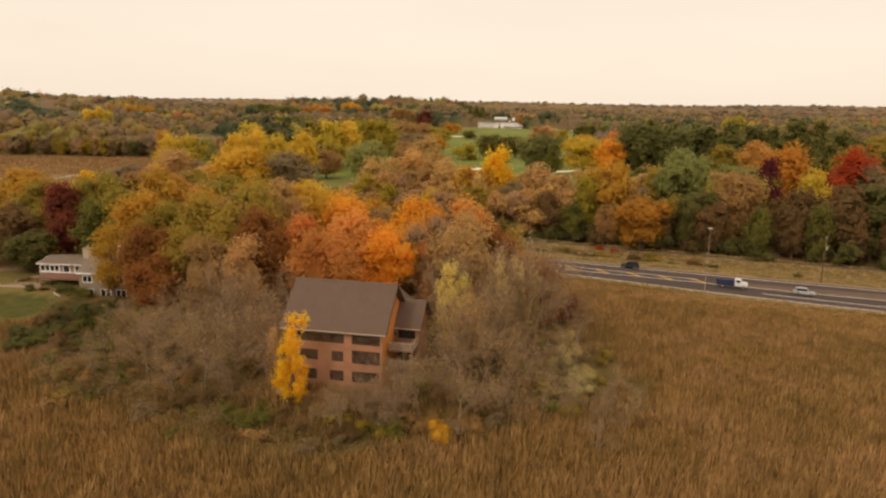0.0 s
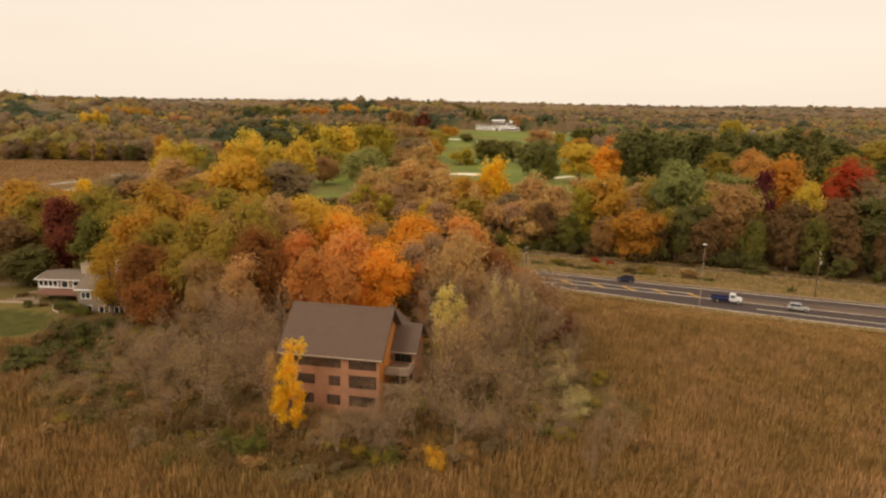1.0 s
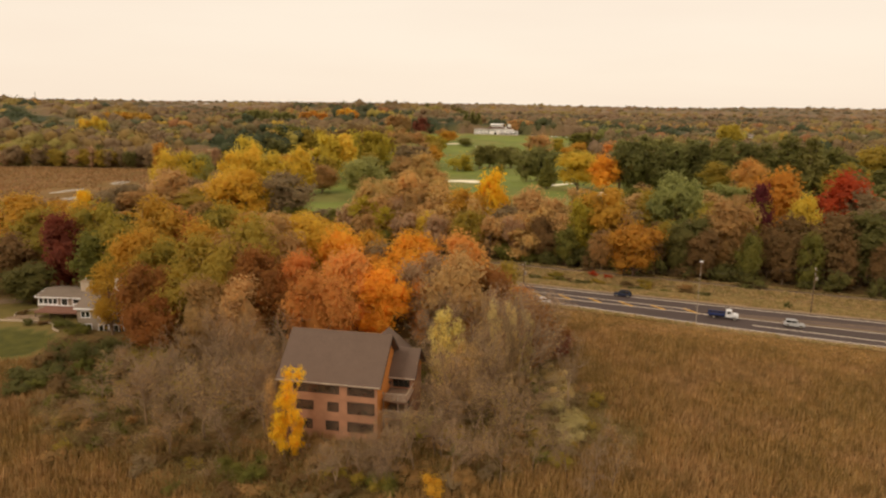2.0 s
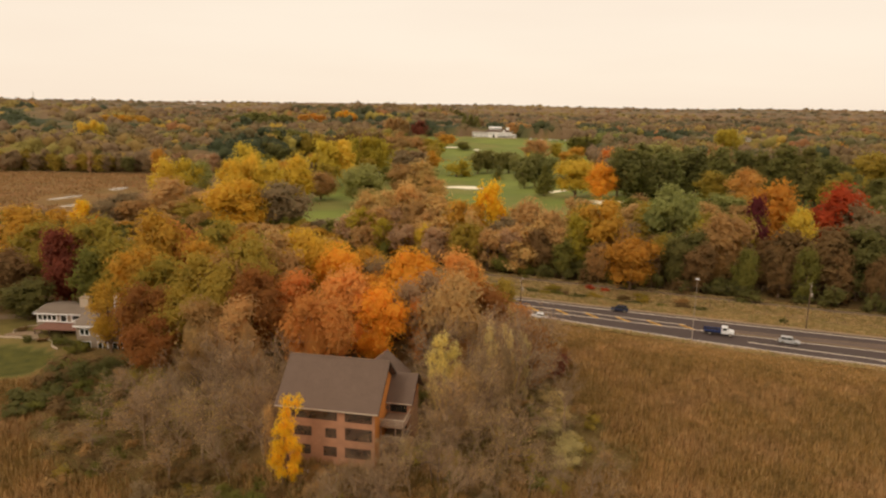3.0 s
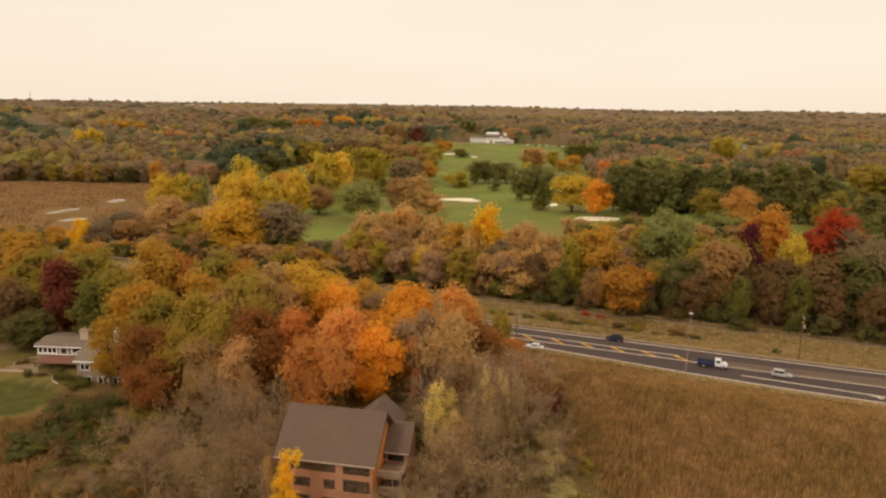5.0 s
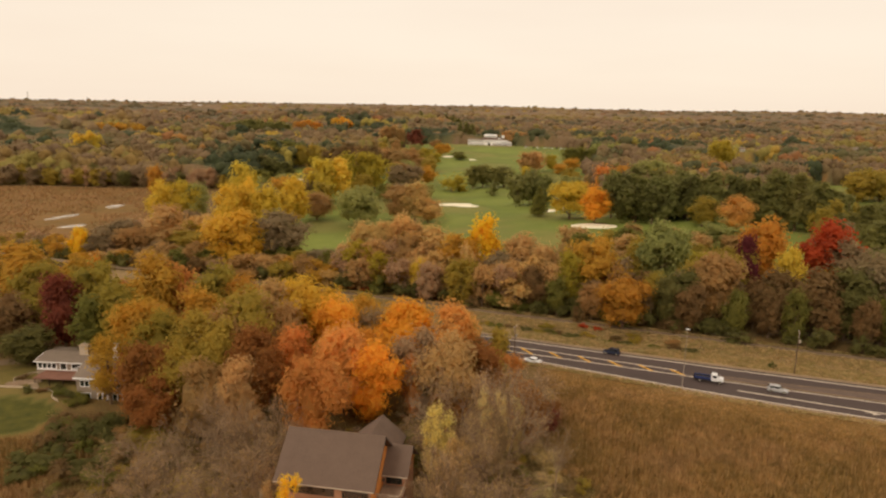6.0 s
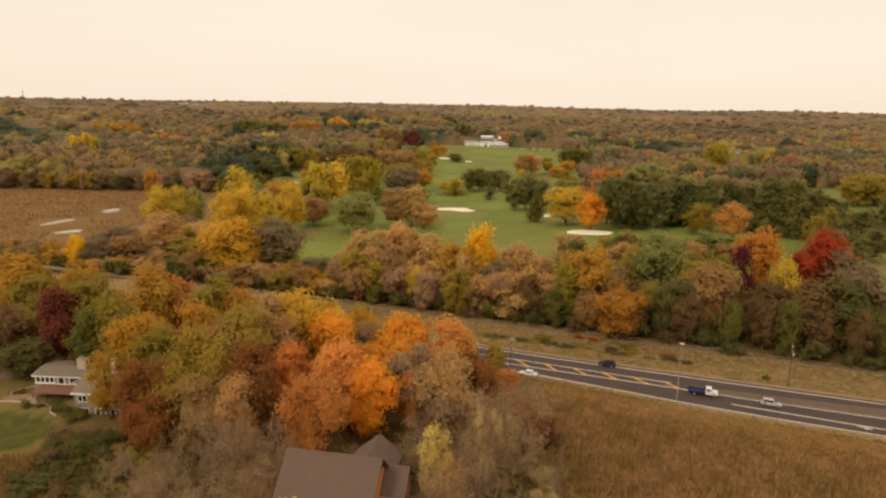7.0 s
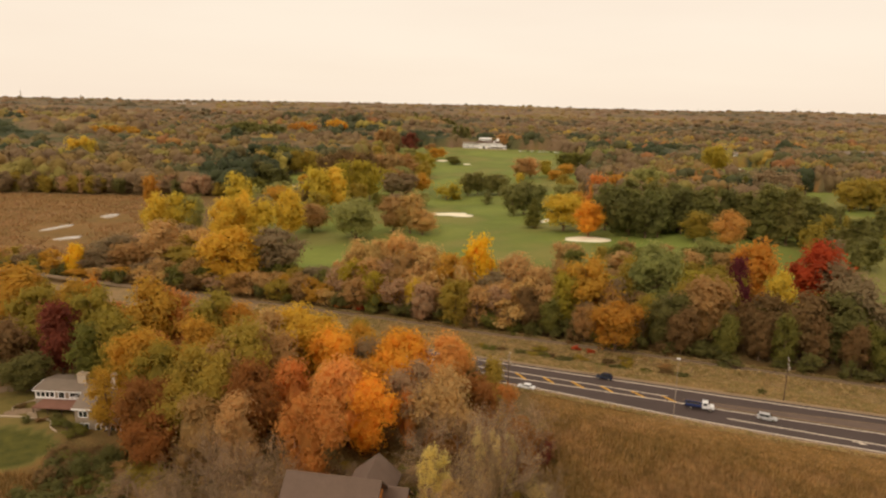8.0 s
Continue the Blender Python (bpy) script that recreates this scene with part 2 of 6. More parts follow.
def on_island(x, y):
    n = fnoise(np.asarray(x) / 9, np.asarray(y) / 9, 2)
    k = ((np.asarray(x) + 16) / 45) ** 2 + ((np.asarray(y) - 108) / 27) ** 2
    return smooth(1.18, 0.95, k + (n - 0.5) * 0.9)


def on_lawn(x, y):
    n = fnoise(np.asarray(x) / 7, np.asarray(y) / 7, 4)
    k = ((np.asarray(x) + 98) / 19) ** 2 + ((np.asarray(y) - 138) / 11) ** 2
    return smooth(1.1, 0.95, k + (n - 0.5) * 0.3)


def in_woods(x, y):
    """The wood behind the house, up to the road."""
    x, y = np.asarray(x, float), np.asarray(y, float)
    n = fnoise(x / 10, y / 10, 6)
    front = np.interp(x, (-400, -110, -70, -20, 22, 30), (160, 160, 128, 118, 124, 150)) + (n - 0.5) * 8
    return smooth(front - 1.5, front + 1.5, y) * smooth(31, 27, x + (n - 0.5) * 5) * smooth(road_near(x) - 3, road_near(x) - 5, y)


def on_golf(x, y):
    x, y = np.asarray(x, float), np.asarray(y, float)
    n = fnoise(x / 30, y / 30, 9)
    left = np.interp(y, (240, 300, 420, 600, 760, 1100), (-60, -75, -110, -150, -120, -20))
    right = np.interp(y, (240, 330, 430, 470, 560, 650, 900, 1100), (330, 240, 215, 130, 120, 150, 215, 200))
    main = smooth(left - 6, left + 6, x + (n - 0.5) * 20) * smooth(right + 8, right - 8, x + (n - 0.5) * 24) * smooth(1046, 1030, y + (n - 0.5) * 20)
    along = np.clip(((x - 215) * 150 + (y - 330) * 270) / (150 ** 2 + 270 ** 2), 0, 1)
    side = smooth(46, 36, np.hypot(x - 215 - 150 * along, y - 330 - 270 * along) + (n - 0.5) * 20)
    top = smooth(1.1, 0.9, np.hypot((x - 0.45 * y - 4) / 45, (y - 765) / 115) + (n - 0.5) * 0.3)
    return np.maximum(np.maximum(main, side), top) * smooth(lane_far(x) + 28, lane_far(x) + 36, y)


def in_left_marsh(x, y):
    x, y = np.asarray(x, float), np.asarray(y, float)
    n = fnoise(x / 25, y / 25, 13)
    edge = np.interp(y, (260, 330, 420, 520), (-150, -135, -160, -190))
    return smooth(edge, edge - 12, x + (n - 0.5) * 14) * smooth(lane_far(x) + 6, lane_far(x) + 16, y) * smooth(548, 538, y + (n - 0.5) * 8)


def build_ground():
    rr = np.concatenate(([0.5, 8, 20, 34], np.geomspace(46, 4960, 250)))
    aa = np.radians(np.concatenate((np.linspace(-44, 44, 210), np.linspace(44, 316, 46)[1:-1])))
    R, A = np.meshgrid(rr, aa, indexing="ij")
    X, Y = R * np.sin(A), R * np.cos(A)
    Z = ground_z(X, Y)
    road = smooth(road_near(X) - 5, road_near(X) - 1.5, Y) * smooth(lane_far(X) + 5, lane_far(X) + 1.5, Y)
    ditch = np.exp(-((Y - (road_far(X) + lane_far(X)) / 2 - 1) / 4.5) ** 2) * (X > -400) * (X < 380)
    Z = Z + 0.25 * road - 0.9 * ditch * (Y < 500)
    nr, na = R.shape
    verts = np.stack((X, Y, Z), -1).reshape(-1, 3)
    i, j = np.meshgrid(np.arange(nr - 1), np.arange(na), indexing="ij")
    k = (j + 1) % na
    faces = np.stack((i * na + j, i * na + k, (i + 1) * na + k, (i + 1) * na + j), -1).reshape(-1, 4)
    me = mesh_of("ground", verts, faces)
    x, y = verts[:, 0], verts[:, 1]
    verge = smooth(road_near(x) - 3.5, road_near(x) - 2, y) * smooth(lane_far(x) + 4, lane_far(x) + 2, y) * (y < 600)
    marsh = np.maximum((y < road_near(x)) * 1.0, in_left_marsh(x, y)) * (1 - verge)
    wood = np.maximum(np.maximum(on_island(x, y), in_woods(x, y)), (y > lane_far(x) + 2) * (1 - in_left_marsh(x, y)) * (1 - on_golf(x, y)))
    garden = np.exp(-(((x + 92) / 22) ** 2 + ((y - 158) / 16) ** 2) ** 2)
    # Woodland-floor tone darkens the garden: mulch, plus shadows put into the colour.
    wood = np.maximum(wood, garden)
    green = np.maximum(np.maximum(0.7 * on_lawn(x, y), 0.3 * garden), on_golf(x, y))
    wood, marsh = wood * (1 - green), marsh * (1 - green)
    col = np.stack((marsh, green, wood, on_lawn(x, y)), -1).astype(np.float32)
    att = me.color_attributes.new("zone", "FLOAT_COLOR", "POINT")
    att.data.foreach_set("color", col.ravel())
    m, n, l, b = material("land", 0.95)
    at = n.new("ShaderNodeAttribute")
    at.attribute_name = "zone"
    sep = n.new("ShaderNodeSeparateColor")
    l.new(at.outputs["Color"], sep.inputs[0])
    n1, n2, n3 = noise_node(n, l, 0.035, 5), noise_node(n, l, 0.35, 5), noise_node(n, l, 2.2, 3)
    base = mix(n, l, 0.5, ramp(n, l, n2, (0.3, lin(118, 98, 62)), (0.5, lin(146, 120, 82)), (0.72, lin(166, 136, 98))), ramp(n, l, n1, (0.4, lin(100, 92, 52)), (0.6, lin(152, 124, 88))))
    mar = mix(n, l, 0.5, ramp(n, l, n1, (0.34, lin(106, 86, 38)), (0.5, lin(122, 92, 46)), (0.66, lin(138, 104, 62))), ramp(n, l, n2, (0.3, lin(104, 82, 42)), (0.7, lin(148, 112, 64))))
    n0 = noise_node(n, l, 0.012, 3)
    grn = mix(n, l, 0.4, ramp(n, l, n1, (0.35, lin(104, 116, 46)), (0.65, lin(136, 136, 64))), ramp(n, l, n2, (0.3, lin(98, 110, 46)), (0.7, lin(134, 134, 66))))
    grn = mix(n, l, 0.45, grn, ramp(n, l, n0, (0.4, lin(128, 116, 66)), (0.5, lin(96, 112, 44)), (0.6, lin(126, 140, 60))))
    woo = mix(n, l, 0.5, ramp(n, l, n2, (0.3, lin(92, 76, 44)), (0.7, lin(130, 100, 58))), ramp(n, l, n3, (0.3, lin(84, 78, 44)), (0.7, lin(134, 102, 58))))
    c = mix(n, l, sep.outputs[0], base, mar)
    c = mix(n, l, sep.outputs[2], c, woo)
    c = mix(n, l, sep.outputs[1], c, grn)
    c = mix(n, l, at.outputs["Alpha"], c, ramp(n, l, n2, (0.3, lin(66, 68, 24)), (0.7, lin(94, 90, 34))))
    l.new(c, b.inputs["Base Color"])
    bump(n, l, b, n3, 0.5, 0.2)
    me.materials.append(m)
    me.shade_smooth()
    ob = new("ground", me)
    return tagged(ob, "marsh, lawn and woodland ground rolling to the horizon", "ground", kind="structure")


ground = build_ground()

# ---------------------------------------------------------------- road and verges


def band(name, lo, hi, x0, x1, top, step=4.0, depth=0.25):
    """A slab between two lines of the plan, lo(x) to hi(x)."""
    xs = np.arange(x0, x1 + step, step)
    verts, faces = [], []
    for x in xs:
        a, b = float(lo(x)), float(hi(x))
        z = top
        verts += [(x, a, z), (x, b, z), (x, a - 0.15, z - depth), (x, b + 0.15, z - depth)]
    for i in range(len(xs) - 1):
        p, q = 4 * i, 4 * i + 4
        faces += [(p, q, q + 1, p + 1), (p, p + 2, q + 2, q), (p + 1, q + 1, q + 3, p + 3)]
    n = 4 * (len(xs) - 1)
    faces += [(0, 1, 3, 2), (n, n + 2, n + 3, n + 1)]
    return mesh_of(name, verts, faces)


ROAD_Z = 0.34


def line_piece(name, parent, fn, x0, x1, width, mat, step=4.0, z=ROAD_Z + 0.012):
    me = band(name, lambda x: fn(x) - width / 2, lambda x: fn(x) + width / 2, x0, x1, z, min(step, x1 - x0), 0.008)
    me.materials.append(mat)
    ob = new(name, me)
    ob.parent = parent
    return ob


def low_line(x):
    return np.interp(x, (-420, 29, 64.5, 82.4, 107, 300), (354.6, 179.5, 166.3, 159.5, 150.6, 70))


def up_line(x):
    return np.interp(x, (-420, 31, 62.4, 84.8, 109.5, 300), (357.4, 182.9, 170.4, 163, 155.8, 80))


road = new("road", band("road", lambda x: road_near(x) - 0.5, lambda x: road_far(x) + 1.6, -416, 396, ROAD_Z))
road.data.materials.append(ASPHALT)
tagged(road, "worn dark asphalt highway with painted lane lines", "road", kind="structure")
line_piece("edge_line", road, road_near, -400, 380, 0.22, WHITE_LINE)
line_piece("edge_line", road, road_far, -400, 380, 0.2, WHITE_LINE)
line_piece("lane_line", road, low_line, -380, 66, 0.16, WHITE_LINE)
line_piece("lane_line", road, up_line, -380, 64, 0.16, WHITE_LINE)
line_piece("lane_line", road, lambda x: low_line(x) - 0.25, 66, 240, 0.13, WHITE_LINE)
line_piece("turn_lane_line", road, lambda x: np.interp(x, (74, 102.5, 300), (157.3, 145.2, 56)), 74.4, 240, 0.2, WHITE_LINE)


def slanted_bar(x0, y0, x1, y1, width, mat, name):
    d = Vector((x1 - x0, y1 - y0, 0))
    s = Vector((-d.y, d.x, 0)).normalized() * width / 2
    a, b = Vector((x0, y0, ROAD_Z + 0.014)), Vector((x1, y1, ROAD_Z + 0.014))
    top = [a - s, a + s, b + s, b - s]
    me = mesh_of(name, [tuple(v) for v in top] + [(v.x, v.y, v.z - 0.01) for v in top], [(3, 2, 1, 0), (0, 1, 5, 4), (1, 2, 6, 5), (2, 3, 7, 6), (3, 0, 4, 7)])
    me.materials.append(mat)
    ob = new(name, me)
    ob.parent = road
    return ob


for k in range(-7, 5):
    hx = 33.2 + 7.35 * k
    slanted_bar(hx, float(up_line(hx)) - 0.2, hx + 2.3, float(low_line(hx + 2.3)) + 0.2, 0.55, YELLOW_LINE, "hatch_bar")

# turn arrow on the lane
ax, ay = 99.9, 145.0
slanted_bar(ax - 1.2, ay + 1.1, ax + 0.2, ay + 0.4, 0.35, WHITE_LINE, "turn_arrow_shaft")
arrow = mesh_of("turn_arrow_head", [(ax + 0.1, ay + 0.9, ROAD_Z + 0.014), (ax + 1.5, ay - 0.5, ROAD_Z + 0.014), (ax - 0.2, ay - 0.5, ROAD_Z + 0.014), (ax + 0.1, ay + 0.9, ROAD_Z), (ax + 1.5, ay - 0.5, ROAD_Z), (ax - 0.2, ay - 0.5, ROAD_Z)], [(2, 1, 0), (0, 1, 4, 3), (1, 2, 5, 4), (2, 0, 3, 5)])
arrow.materials.append(WHITE_LINE)
new("turn_arrow_head", arrow).parent = road

median = new("median", band("median", lambda x: low_line(x) + 0.9, lambda x: np.maximum(up_line(x) - 0.8, low_line(x) + 1.5), 67.5, 300, ROAD_Z + 0.14, 3.0))
median.data.materials.append(CONCRETE)
tagged(median, "low concrete traffic island with worn pale kerbs", "traffic island", kind="structure")
for kerb_line in (lambda x: low_line(x) + 0.8, lambda x: np.maximum(up_line(x) - 0.7, low_line(x) + 1.6)):
    kerb = new("kerb", band("kerb", lambda x: kerb_line(x) - 0.1, lambda x: kerb_line(x) + 0.1, 67.5, 300, ROAD_Z + 0.17, 3.0, 0.2))
    kerb.data.materials.append(LANE_OLD)
    kerb.parent = median
shoulder_near = new("shoulder_near", band("shoulder_near", lambda x: road_near(x) - 1.7, lambda x: road_near(x) - 0.52, -416, 396, ROAD_Z - 0.02))
shoulder_near.data.materials.append(SHOULDER)
tagged(shoulder_near, "pale gravel shoulder along the asphalt", "road shoulder", kind="structure")
shoulder_far = new("shoulder_far", band("shoulder_far", lambda x: road_far(x) + 1.62, lambda x: road_far(x) + 3.4, -416, 396, ROAD_Z - 0.02))
shoulder_far.data.materials.append(SHOULDER)
tagged(shoulder_far, "pale gravel shoulder along the asphalt", "road shoulder", kind="structure")
old_lane = new("old_lane", band("old_lane", lambda x: lane_far(x) - 1.6, lambda x: lane_far(x) + 1.6, -416, 396, 0.3))
old_lane.data.materials.append(LANE_OLD)
tagged(old_lane, "faded narrow lane beside the tall trees", "lane", kind="structure")

# ---------------------------------------------------------------- trees: shared shapes


def ico(level):
    bm = bmesh.new()
    bmesh.ops.create_icosphere(bm, subdivisions=level, radius=1)
    v = np.array([p.co[:] for p in bm.verts])
    f = np.array([[q.index for q in p.verts] for p in bm.faces])
    bm.free()
    return v, f


ICO1, ICO2 = ico(1), ico(2)


def leaf_cards(rng, P, N, size, sides=5):
    """Small ragged leaf clumps at P, facing about N: vertices and faces."""
    n = len(P)
    N = N / np.maximum(np.linalg.norm(N, axis=1, keepdims=True), 1e-6)
    ref = rng.normal(size=(n, 3))
    A = np.cross(N, ref)
    A /= np.maximum(np.linalg.norm(A, axis=1, keepdims=True), 1e-6)
    B = np.cross(N, A)
    q = 2 * np.pi * np.arange(sides) / sides
    rad = size[:, None] * rng.uniform(0.45, 1.0, (n, sides)) * 0.6
    V = P[:, None] + (rad * np.cos(q))[..., None] * A[:, None] + (rad * np.sin(q))[..., None] * B[:, None] + (rng.normal(size=(n, sides)) * size[:, None] * 0.12)[..., None] * N[:, None]
    F = np.arange(n * sides).reshape(n, sides)
    return V.reshape(-1, 3), F


class Heap:
    """Collects vertices and faces of one mesh."""

    def __init__(self):
        self.v, self.f, self.n = [], [], 0

    def add(self, v, f):
        self.v.append(np.asarray(v, float))
        self.f += (np.asarray(f) + self.n).tolist()
        self.n += len(v)

    def mesh(self, name):
        return mesh_of(name, np.concatenate(self.v), self.f, (None,))


REF_H, REF_R = 16.0, 5.5


def crown_lobes(rng, shape):
    """Centres and radii of the clumps that make up a crown of the reference size."""
    out = []
    if shape == "round":
        for k in range(24):
            q = (k + 0.5) / 24
            d = rng.normal(size=2)
            d /= np.linalg.norm(d)
            up = 1 - 2 * q
            wide = math.sqrt(max(1 - up * up, 0.06)) * (1.0 if up > -0.1 else 0.86)
            rr = wide * rng.uniform(0.42, 0.86)
            out.append((np.array([d[0] * REF_R * rr, d[1] * REF_R * rr, 8.4 + up * 5.6 + rng.uniform(-0.5, 0.5)]), rng.uniform(1.3, 2.7), 0.8))
        out.append((np.array([0, 0, 8.2]), 3.7, 1.4))
    elif shape == "broad":
        for k in range(22):
            a, rr = rng.uniform(0, 2 * np.pi), np.sqrt(rng.uniform(0.02, 0.72)) * REF_R
            out.append((np.array([np.cos(a) * rr, np.sin(a) * rr, 12.6 - 0.13 * rr * rr + rng.uniform(-2.0, 1.4)]), rng.uniform(1.5, 2.4), 0.85))
        for k in range(8):
            a = 0.8 * k
            out.append((np.array([np.cos(a) * 3.3, np.sin(a) * 3.3, 4.6 + rng.uniform(-1.8, 1.8)]), rng.uniform(1.6, 2.3), 1.0))
        out.append((np.array([0, 0, 9.0]), 3.7, 1.1))
    elif shape == "tall":
        for k in range(20):
            z = 2.0 + 13.0 * k / 20
            w = REF_R * 0.66 * math.sin(math.pi * min(0.2 + 0.72 * k / 20, 1)) ** 0.8
            a = 2.4 * k + rng.uniform(-0.6, 0.6)
            out.append((np.array([np.cos(a) * w * 0.8, np.sin(a) * w * 0.8, z]), rng.uniform(1.5, 2.3), 1.05))
    elif shape == "pine":
        for k in range(24):
            k *= 17 / 24
            z = 2.6 + 12.6 * k / 17
            w = REF_R * (0.85 - 0.6 * k / 17) * rng.uniform(0.35, 0.85)
            a = 2.4 * k + rng.uniform(-0.5, 0.5)
            out.append((np.array([np.cos(a) * w, np.sin(a) * w, z]), rng.uniform(1.5, 2.3) * (1.05 - 0.4 * k / 17), 0.62))
    elif shape == "spruce":
        for k in range(20):
            z = 1.6 + 13.8 * k / 20
            w = REF_R * 0.7 * (1 - k / 20.5)
            a = 2.4 * k
            out.append((np.array([np.cos(a) * w * 0.6, np.sin(a) * w * 0.6, z]), 0.75 + w * 0.55, 0.6))
    elif shape == "ragged":
        for k in range(13):
            q = k / 12
            w, a = REF_R * (0.8 - 0.45 * q) * rng.uniform(0.15, 1.0), 2.4 * k + rng.uniform(-0.7, 0.7)
            out.append((np.array([np.cos(a) * w, np.sin(a) * w, 3.8 + 10.6 * q + rng.uniform(-0.6, 0.6)]), rng.uniform(1.0, 2.2), 0.8))
    elif shape == "shrub":
        for k in range(9):
            a, rr = rng.uniform(0, 2 * np.pi), np.sqrt(rng.uniform(0, 0.7)) * REF_R
            out.append((np.array([np.cos(a) * rr, np.sin(a) * rr, rng.uniform(4, 11) - 0.1 * rr * rr]), rng.uniform(1.6, 2.6), 1.6))
    return out


def crown_mesh(name, shape, seed, cards, sparse=False, size=(0.42, 0.95), coarse=1):
    rng = np.random.default_rng(seed)
    h = Heap()
    lobes = [(c, r * (1.0 if coarse == 1 else 1.22), f) for c, r, f in crown_lobes(rng, shape)[::coarse]]
    iv, jf = ICO1
    middle = np.mean([c for c, _, _ in lobes], axis=0) - (0, 0, 2.0)
    for c, r, flat in lobes:
        S = np.array([r, r, r * flat])
        if not sparse:
            bumpy = 0.56 + 0.26 * rng.uniform(size=(len(iv), 1))
            h.add(c + iv * bumpy * S, jf)
        n = int(cards * min((r / 2) ** 1.5, 1.3))
        D = rng.normal(size=(n, 3))
        D[:, 2] += 0.25
        D /= np.linalg.norm(D, axis=1, keepdims=True)
        rad = rng.uniform(0.2, 1.2, (n, 1)) if sparse else 0.68 + 0.85 * rng.uniform(0, 1, (n, 1)) ** 1.5
        P = c + D * rad * S
        out = P - middle
        out /= np.maximum(np.linalg.norm(out, axis=1, keepdims=True), 1e-6)
        N = 0.45 * D + 0.75 * out + (0, 0, 0.25) + rng.normal(size=(n, 3)) * (0.8 if sparse else 0.38)
        h.add(*leaf_cards(rng, P, N, rng.uniform(size[0], size[1], n), 3))
    return h.mesh(name)


def trunk_mesh(name, shape, seed):
    rng = np.random.default_rng(seed)
    verts, faces = [], []
    lobes = crown_lobes(np.random.default_rng(seed), shape)
    tall = {"pine": 15, "spruce": 15, "tall": 12, "shrub": 5}.get(shape, 9)
    pts = [Vector((rng.uniform(-0.12, 0.12) * k, rng.uniform(-0.12, 0.12) * k, tall * k / 5)) for k in range(6)]
    pts[0].z = -0.4
    tube(verts, faces, pts, [0.36, 0.28, 0.24, 0.19, 0.13, 0.07], 7)
    for c, r, _ in lobes[:: 1 if shape == "broad" else 2]:
        z0 = min(max(c[2] - r - 2.2, 1.5), tall * 0.9)
        a = Vector((0, 0, z0))
        b = Vector(c)
        m = (a + b) / 2 + Vector((0, 0, -0.4))
        tube(verts, faces, [a, m, b], [0.14, 0.09, 0.04], 5)
    return mesh_of(name, verts, faces, (None,))


def bare_meshes(name, seed, spread=1.0, height=14.0):
    """A leafless tree: trunk with limbs, and its fine twigs as a second mesh with a few dry leaves as a third."""
    rng = np.random.default_rng(seed)
    tv, tf, wv, wf, tips = [], [], [], [], []

    def grow(p, d, length, rad, level):
        pts, radii = [p], [rad]
        steps = 4 if level < 2 else 2
        q = p
        for k in range(steps):
            d = (d + Vector(rng.normal(size=3) * (0.10 if level == 0 else 0.22)) + Vector((0, 0, 0.06 if level else 0.1))).normalized()
            q = q + d * length / steps
            pts.append(q)
            radii.append(rad * (1 - 0.8 * (k + 1) / steps))
        (tube(tv, tf, pts, radii, 5) if level < 2 else tube(wv, wf, pts, radii, 3))
        if level == 3:
            tips.extend(pts[1:])
            return
        count = (8, 6, 6)[level]
        for k in range(count):
            s = rng.uniform(0.3 if level == 0 else 0.2, 1.0)
            i = min(int(s * (len(pts) - 1)), len(pts) - 2)
            start = pts[i].lerp(pts[i + 1], s * (len(pts) - 1) - i)
            a = rng.uniform(0, 2 * math.pi)
            side = d.orthogonal().normalized()
            side.rotate(Matrix.Rotation(a, 3, d))
            nd = (d * 0.75 + side * rng.uniform(0.6, 1.0) * spread + Vector((0, 0, 0.25))).normalized()
            grow(start, nd, length * (0.5, 0.55, 0.55)[level] * rng.uniform(0.7, 1.2), max(rad * (0.5, 0.45, 0.6)[level] * (1.15 - 0.5 * s), 0.027), level + 1)

    grow(Vector((0, 0, -0.3)), Vector((0, 0, 1)), height * 0.72, 0.19, 0)
    P = np.array([t[:] for t in tips])
    P = P[rng.permutation(len(P))[:1300]]
    P = P + rng.normal(size=P.shape) * 0.22
    lv, lf = leaf_cards(rng, P, rng.normal(size=P.shape), rng.uniform(0.14, 0.34, len(P)), 3)
    return mesh_of(name + "_trunk", tv, tf, (None,)), mesh_of(name + "_twigs", wv, wf, (None,)), mesh_of(name + "_leaves", lv, lf, (None,))


SHAPES = ("round", "broad", "tall", "pine", "spruce", "shrub")
FULL = {s: [(trunk_mesh("trunk_" + s, s, 10 * i + k), crown_mesh("crown_" + s, s, 10 * i + k, 270, size=(0.34, 0.82))) for k in range(4)] for i, s in enumerate(SHAPES)}
MID = {s: [(trunk_mesh("trunk_" + s, s, 10 * i + k), crown_mesh("crown_" + s, s, 10 * i + k + 5, 140, size=(0.5, 1.1))) for k in range(4)] for i, s in enumerate(SHAPES)}
LIGHT = {s: [(trunk_mesh("trunk_" + s, s, 10 * i + k), crown_mesh("crown_" + s, s, 10 * i + k, 54, size=(1.0, 2.0), coarse=2)) for k in range(3)] for i, s in enumerate(SHAPES)}
THIN = {s: [(trunk_mesh("trunk_" + s, s, 10 * i + k), crown_mesh("crown_" + s, s, 10 * i + k, 300 if s == "ragged" else 150, sparse=True, size=(0.32, 0.75))) for k in range(3)] for i, s in enumerate(("round", "broad", "tall", "ragged"))}
WISP = {s: [(trunk_mesh("trunk_" + s, s, 10 * i + k), crown_mesh("crown_" + s, s, 10 * i + k + 3, 56, sparse=True, size=(0.7, 1.5))) for k in range(3)] for i, s in enumerate(("round", "broad"))}
BARE = [bare_meshes("bare", 40 + k, 1.0 + 0.15 * k, 14.0) for k in range(5)]

